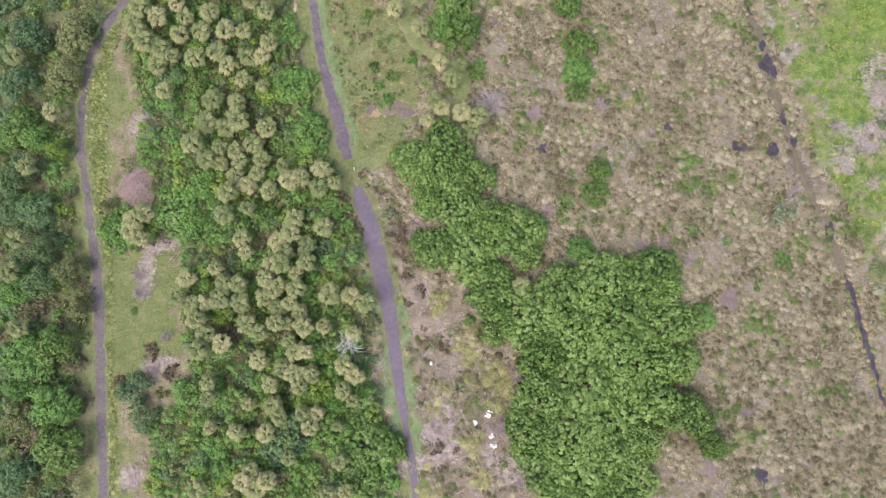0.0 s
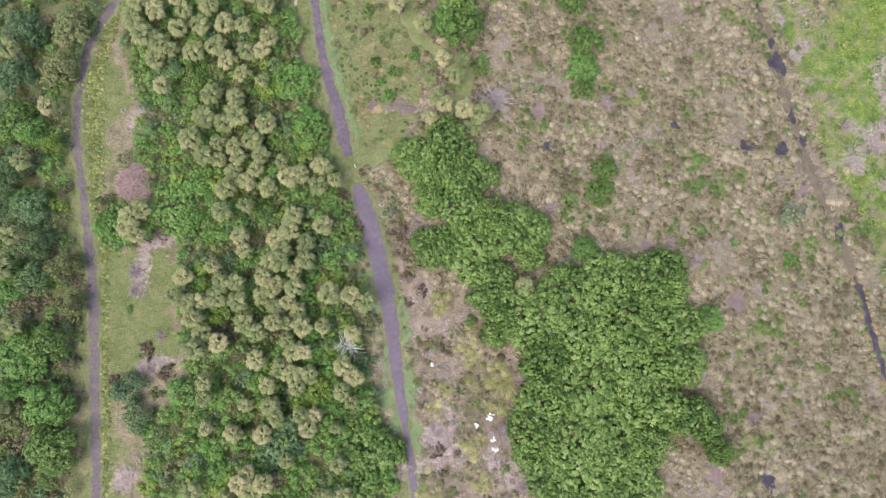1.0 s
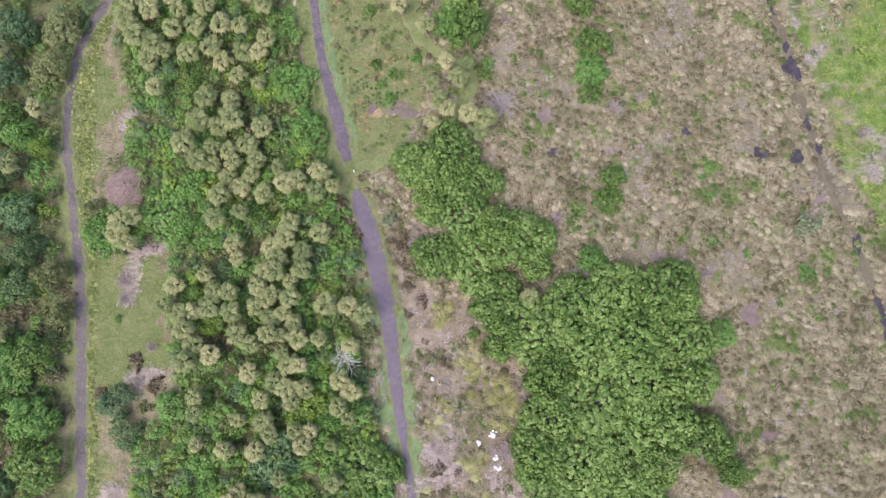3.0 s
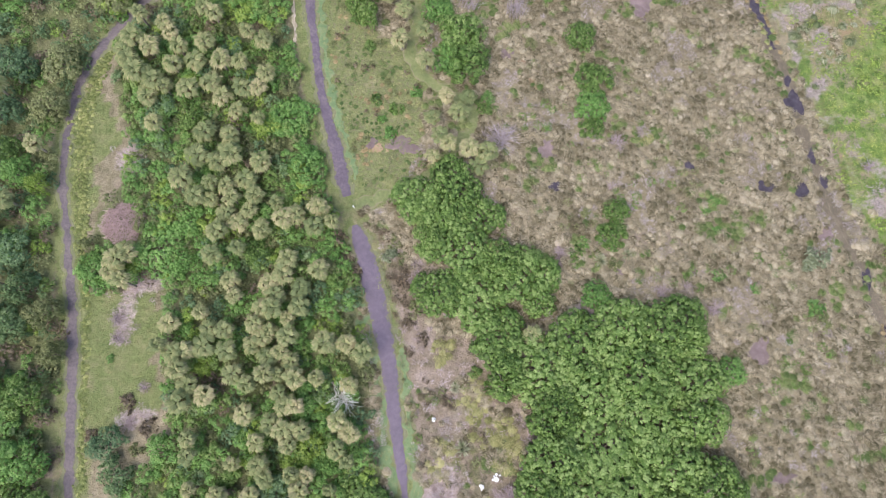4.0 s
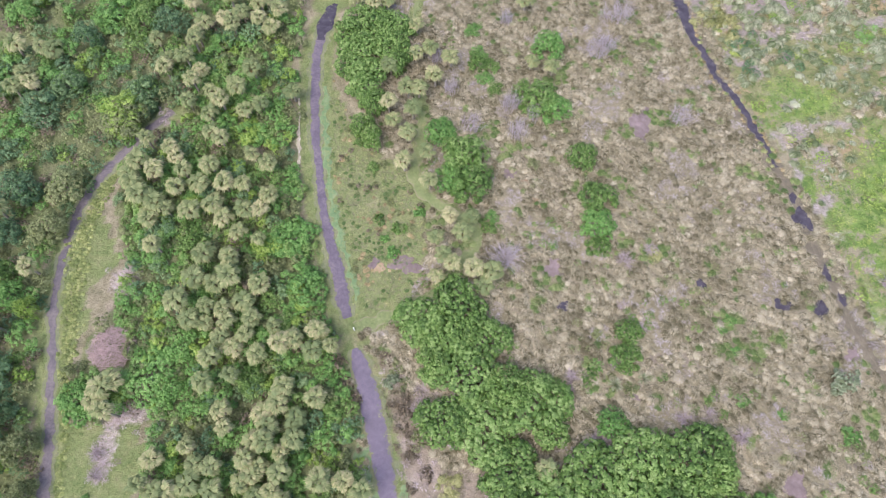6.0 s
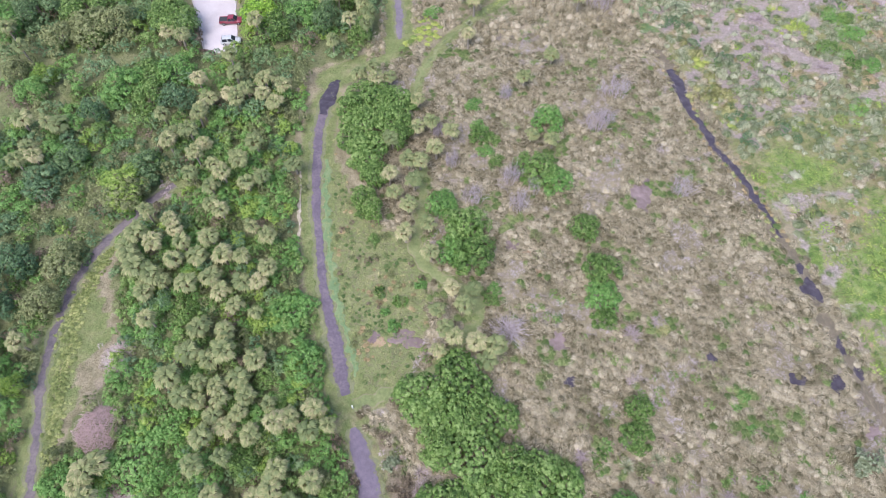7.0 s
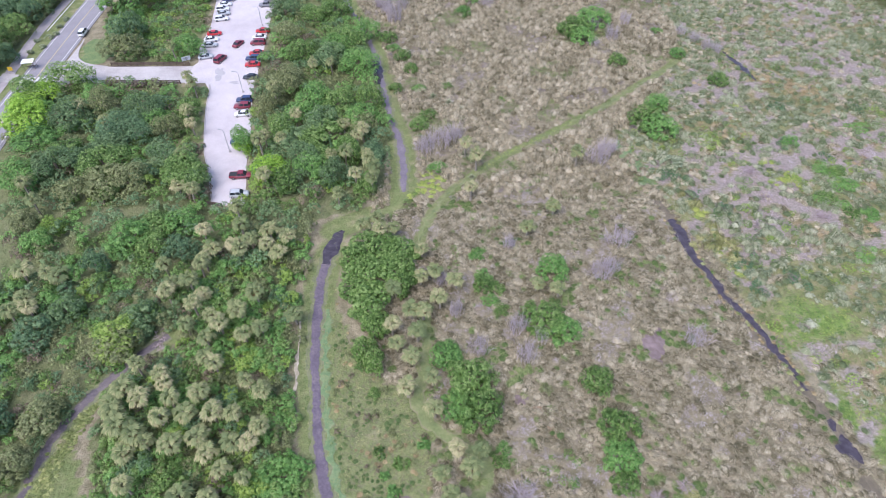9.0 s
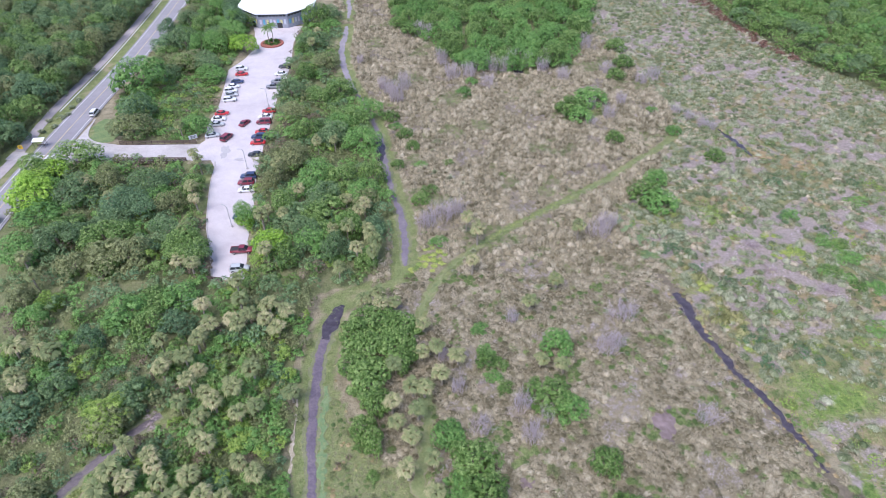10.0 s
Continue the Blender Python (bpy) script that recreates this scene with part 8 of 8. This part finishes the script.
def marker_post(x, y):
    ob = tagged(new("marker_post"), "white wooden marker post at a path crossing", "post")
    part("shaft", box_bm((0.16, 0.16, 1.5), (0, 0, 0.7), 0.02), PALE_WOOD, ob)
    part("cap", box_bm((0.22, 0.22, 0.06), (0, 0, 1.48), 0.015), PALE_WOOD, ob)
    part("sign_board", box_bm((0.3, 0.05, 0.28), (0, -0.11, 1.15), 0.01), plain("white_board", (0.8, 0.8, 0.8), 0.5), ob)
    ob.location = (x, y, 0)


marker_post(0.2, -0.2)


def rubble(x, y, r0, seed):
    """A low heap of pale broken slabs."""
    r = np.random.default_rng(seed)
    ob = tagged(new("rubble_heap"), "low heap of white broken slabs in dry scrub", "rubble")
    for i in range(10):
        bm = box_bm((r.uniform(0.2, 0.75) * (0.5 + 0.5 * r0), r.uniform(0.15, 0.55) * (0.5 + 0.5 * r0), r.uniform(0.06, 0.18)), (0, 0, 0), 0.03)
        for q in bm.verts:
            q.co.x += r.normal(0, 0.05)
            q.co.y += r.normal(0, 0.05)
        s = part("slab", bm, WHITE_STONE, ob)
        s.matrix_basis = pose(r.normal(0, r0 * 0.4), r.normal(0, r0 * 0.5), 0.1 + 0.05 * i, r.uniform(-15, 15), r.uniform(-15, 15), r.uniform(0, 180))
    ob.location = (x, y, 0)


WHITE_STONE = plain("white_stone", (0.8, 0.79, 0.78), 0.8, wear=0.12)
for i, (x, y, r0) in enumerate(((24.2, -45.8, 0.7), (21.8, -46.9, 0.3), (24.5, -49.4, 0.5), (24.9, -51.1, 0.5), (14.1, -36.6, 0.25))):
    rubble(x, y, r0, 500 + i)

# ---- round planter ----
BRICK = plain("red_brick", (0.36, 0.13, 0.1), 0.85, wear=0.25, scale=4)
MULCH = plain("red_mulch", (0.3, 0.12, 0.08), 0.95, wear=0.4, scale=3)


def planter(x, y, rad):
    ob = tagged(new("round_planter"), "round red brick planter filled with mulch", "planter")
    brick = box_bm((0.95, 0.5, 0.5), (0, 0, 0.25), 0.03)
    me = bpy.data.meshes.new("brick")
    brick.to_mesh(me)
    brick.free()
    me.materials.append(BRICK)
    count = int(2 * math.pi * rad / 0.53)
    for i in range(count):
        b = new("brick", me)
        b.parent = ob
        b.matrix_basis = pose(0, 0, 0, 0, 0, 360 * i / count) @ pose(rad, 0, 0)
    bm = bmesh.new()
    bmesh.ops.create_circle(bm, cap_ends=True, radius=rad - 0.4, segments=32, matrix=Matrix.Translation((0, 0, 0.36)))
    part("mulch", bm, MULCH, ob)
    ob.location = (x, y, 0.06)


planter(-53.2, 228.6, 4.2)
for i in range(7):
    a = 0.9 * i
    p = broad_tree("planter_shrub", 0.9, 1.1, LEAF_MID, 5, 5, 0.3, 620 + i, "small clipped green shrub in a round planter", "shrub", 6, 2)
    p.location = (-53.2 + 2.4 * math.cos(a), 228.6 + 2.4 * math.sin(a), 0.35)
for i, (x, y, h) in enumerate(((-54.6, 229.2, 6.4), (-52.8, 229.8, 7.2))):
    p = feather_palm(600 + i, h)
    p.location = (x, y, 0.35)
feather_palm(605, 9.5, 3.4).location = (-70.5, 241.0, 0)


# ---- building ----
WALL_GREY = plain("blue_grey_render", (0.3, 0.31, 0.37), 0.8, wear=0.12, scale=1.2)
ROOF_WHITE = plain("white_metal_roof", (0.82, 0.82, 0.83), 0.4, wear=0.05, scale=0.6)
MURALS = [plain("mural_paint", c, 0.7) for c in ((0.55, 0.5, 0.6), (0.12, 0.35, 0.5), (0.6, 0.55, 0.25), (0.5, 0.52, 0.6))]


def pavilion(x, y, apothem, wall_h, over=1.3):
    """An eight-sided hall with a low white metal roof, clerestory windows and painted wall panels."""
    ob = tagged(new("pavilion_building"), "eight-sided grey building with a white metal roof and painted panels", "building")
    side = 2 * apothem * math.tan(math.pi / 8)
    for k in range(8):
        m = pose(0, 0, 0, 0, 0, 45 * k) @ pose(0, -apothem, 0)
        wall = part("wall", box_bm((side + 0.12, 0.3, wall_h), (0, 0.15, wall_h / 2)), WALL_GREY, ob)
        wall.matrix_basis = m
        if k in (0, 1, 7):
            for i in range(8):
                wx = (i - 3.5) * side / 8.6
                frame_ = part("window", box_bm((1.25, 0.12, 0.8), (wx, 0.0, wall_h - 0.75), 0.03), TRIM_DARK, wall)
                part("mural_panel", box_bm((0.9, 0.05, 1.9 + 0.3 * (i % 2)), (wx, -0.03, 2.7), 0.02), MURALS[(i + k) % 4], wall, "painted mural panel")
            part("door", box_bm((2.2, 0.1, 2.3), (side * 0.22, -0.04, 1.15), 0.03), TRIM_DARK, wall)
    bm = bmesh.new()
    n, r0, r1 = 8, (apothem + over) / math.cos(math.pi / 8), 2.5
    for lo, hi, z0, z1 in ((r0, r1, wall_h + 0.15, wall_h + 5.2),):
        ring0 = [bm.verts.new((lo * math.sin(a), -lo * math.cos(a), z0)) for a in (math.pi / 8 + 2 * math.pi * k / n for k in range(n))]
        ringm = [bm.verts.new((lo * math.sin(a), -lo * math.cos(a), z0 + 0.35)) for a in (math.pi / 8 + 2 * math.pi * k / n for k in range(n))]
        ring1 = [bm.verts.new((hi * math.sin(a), -hi * math.cos(a), z1)) for a in (math.pi / 8 + 2 * math.pi * k / n for k in range(n))]
        for a, b in ((ring0, ringm), (ringm, ring1)):
            for k in range(n):
                bm.faces.new((a[k], a[(k + 1) % n], b[(k + 1) % n], b[k]))
        bm.faces.new(ring1)
        bm.faces.new(ring0[::-1])
    roof = part("roof", bm, ROOF_WHITE, ob)
    for k in range(n):
        for s in np.linspace(-0.42, 0.42, 9):
            a0 = pose(0, 0, 0, 0, 0, 45 * k) @ Vector((s * 2 * r0 * math.sin(math.pi / 8), -(apothem + over) + 0.05, wall_h + 0.53))
            a1 = pose(0, 0, 0, 0, 0, 45 * k) @ Vector((s * 2 * r1 * math.sin(math.pi / 8), -r1, wall_h + 5.22))
            part("seam", tube_bm([a0, a1], [0.05, 0.05], 4), ROOF_WHITE, roof)
    ob.location = (x, y, 0)


pavilion(-56, 262.6, 15.6, 6.2)
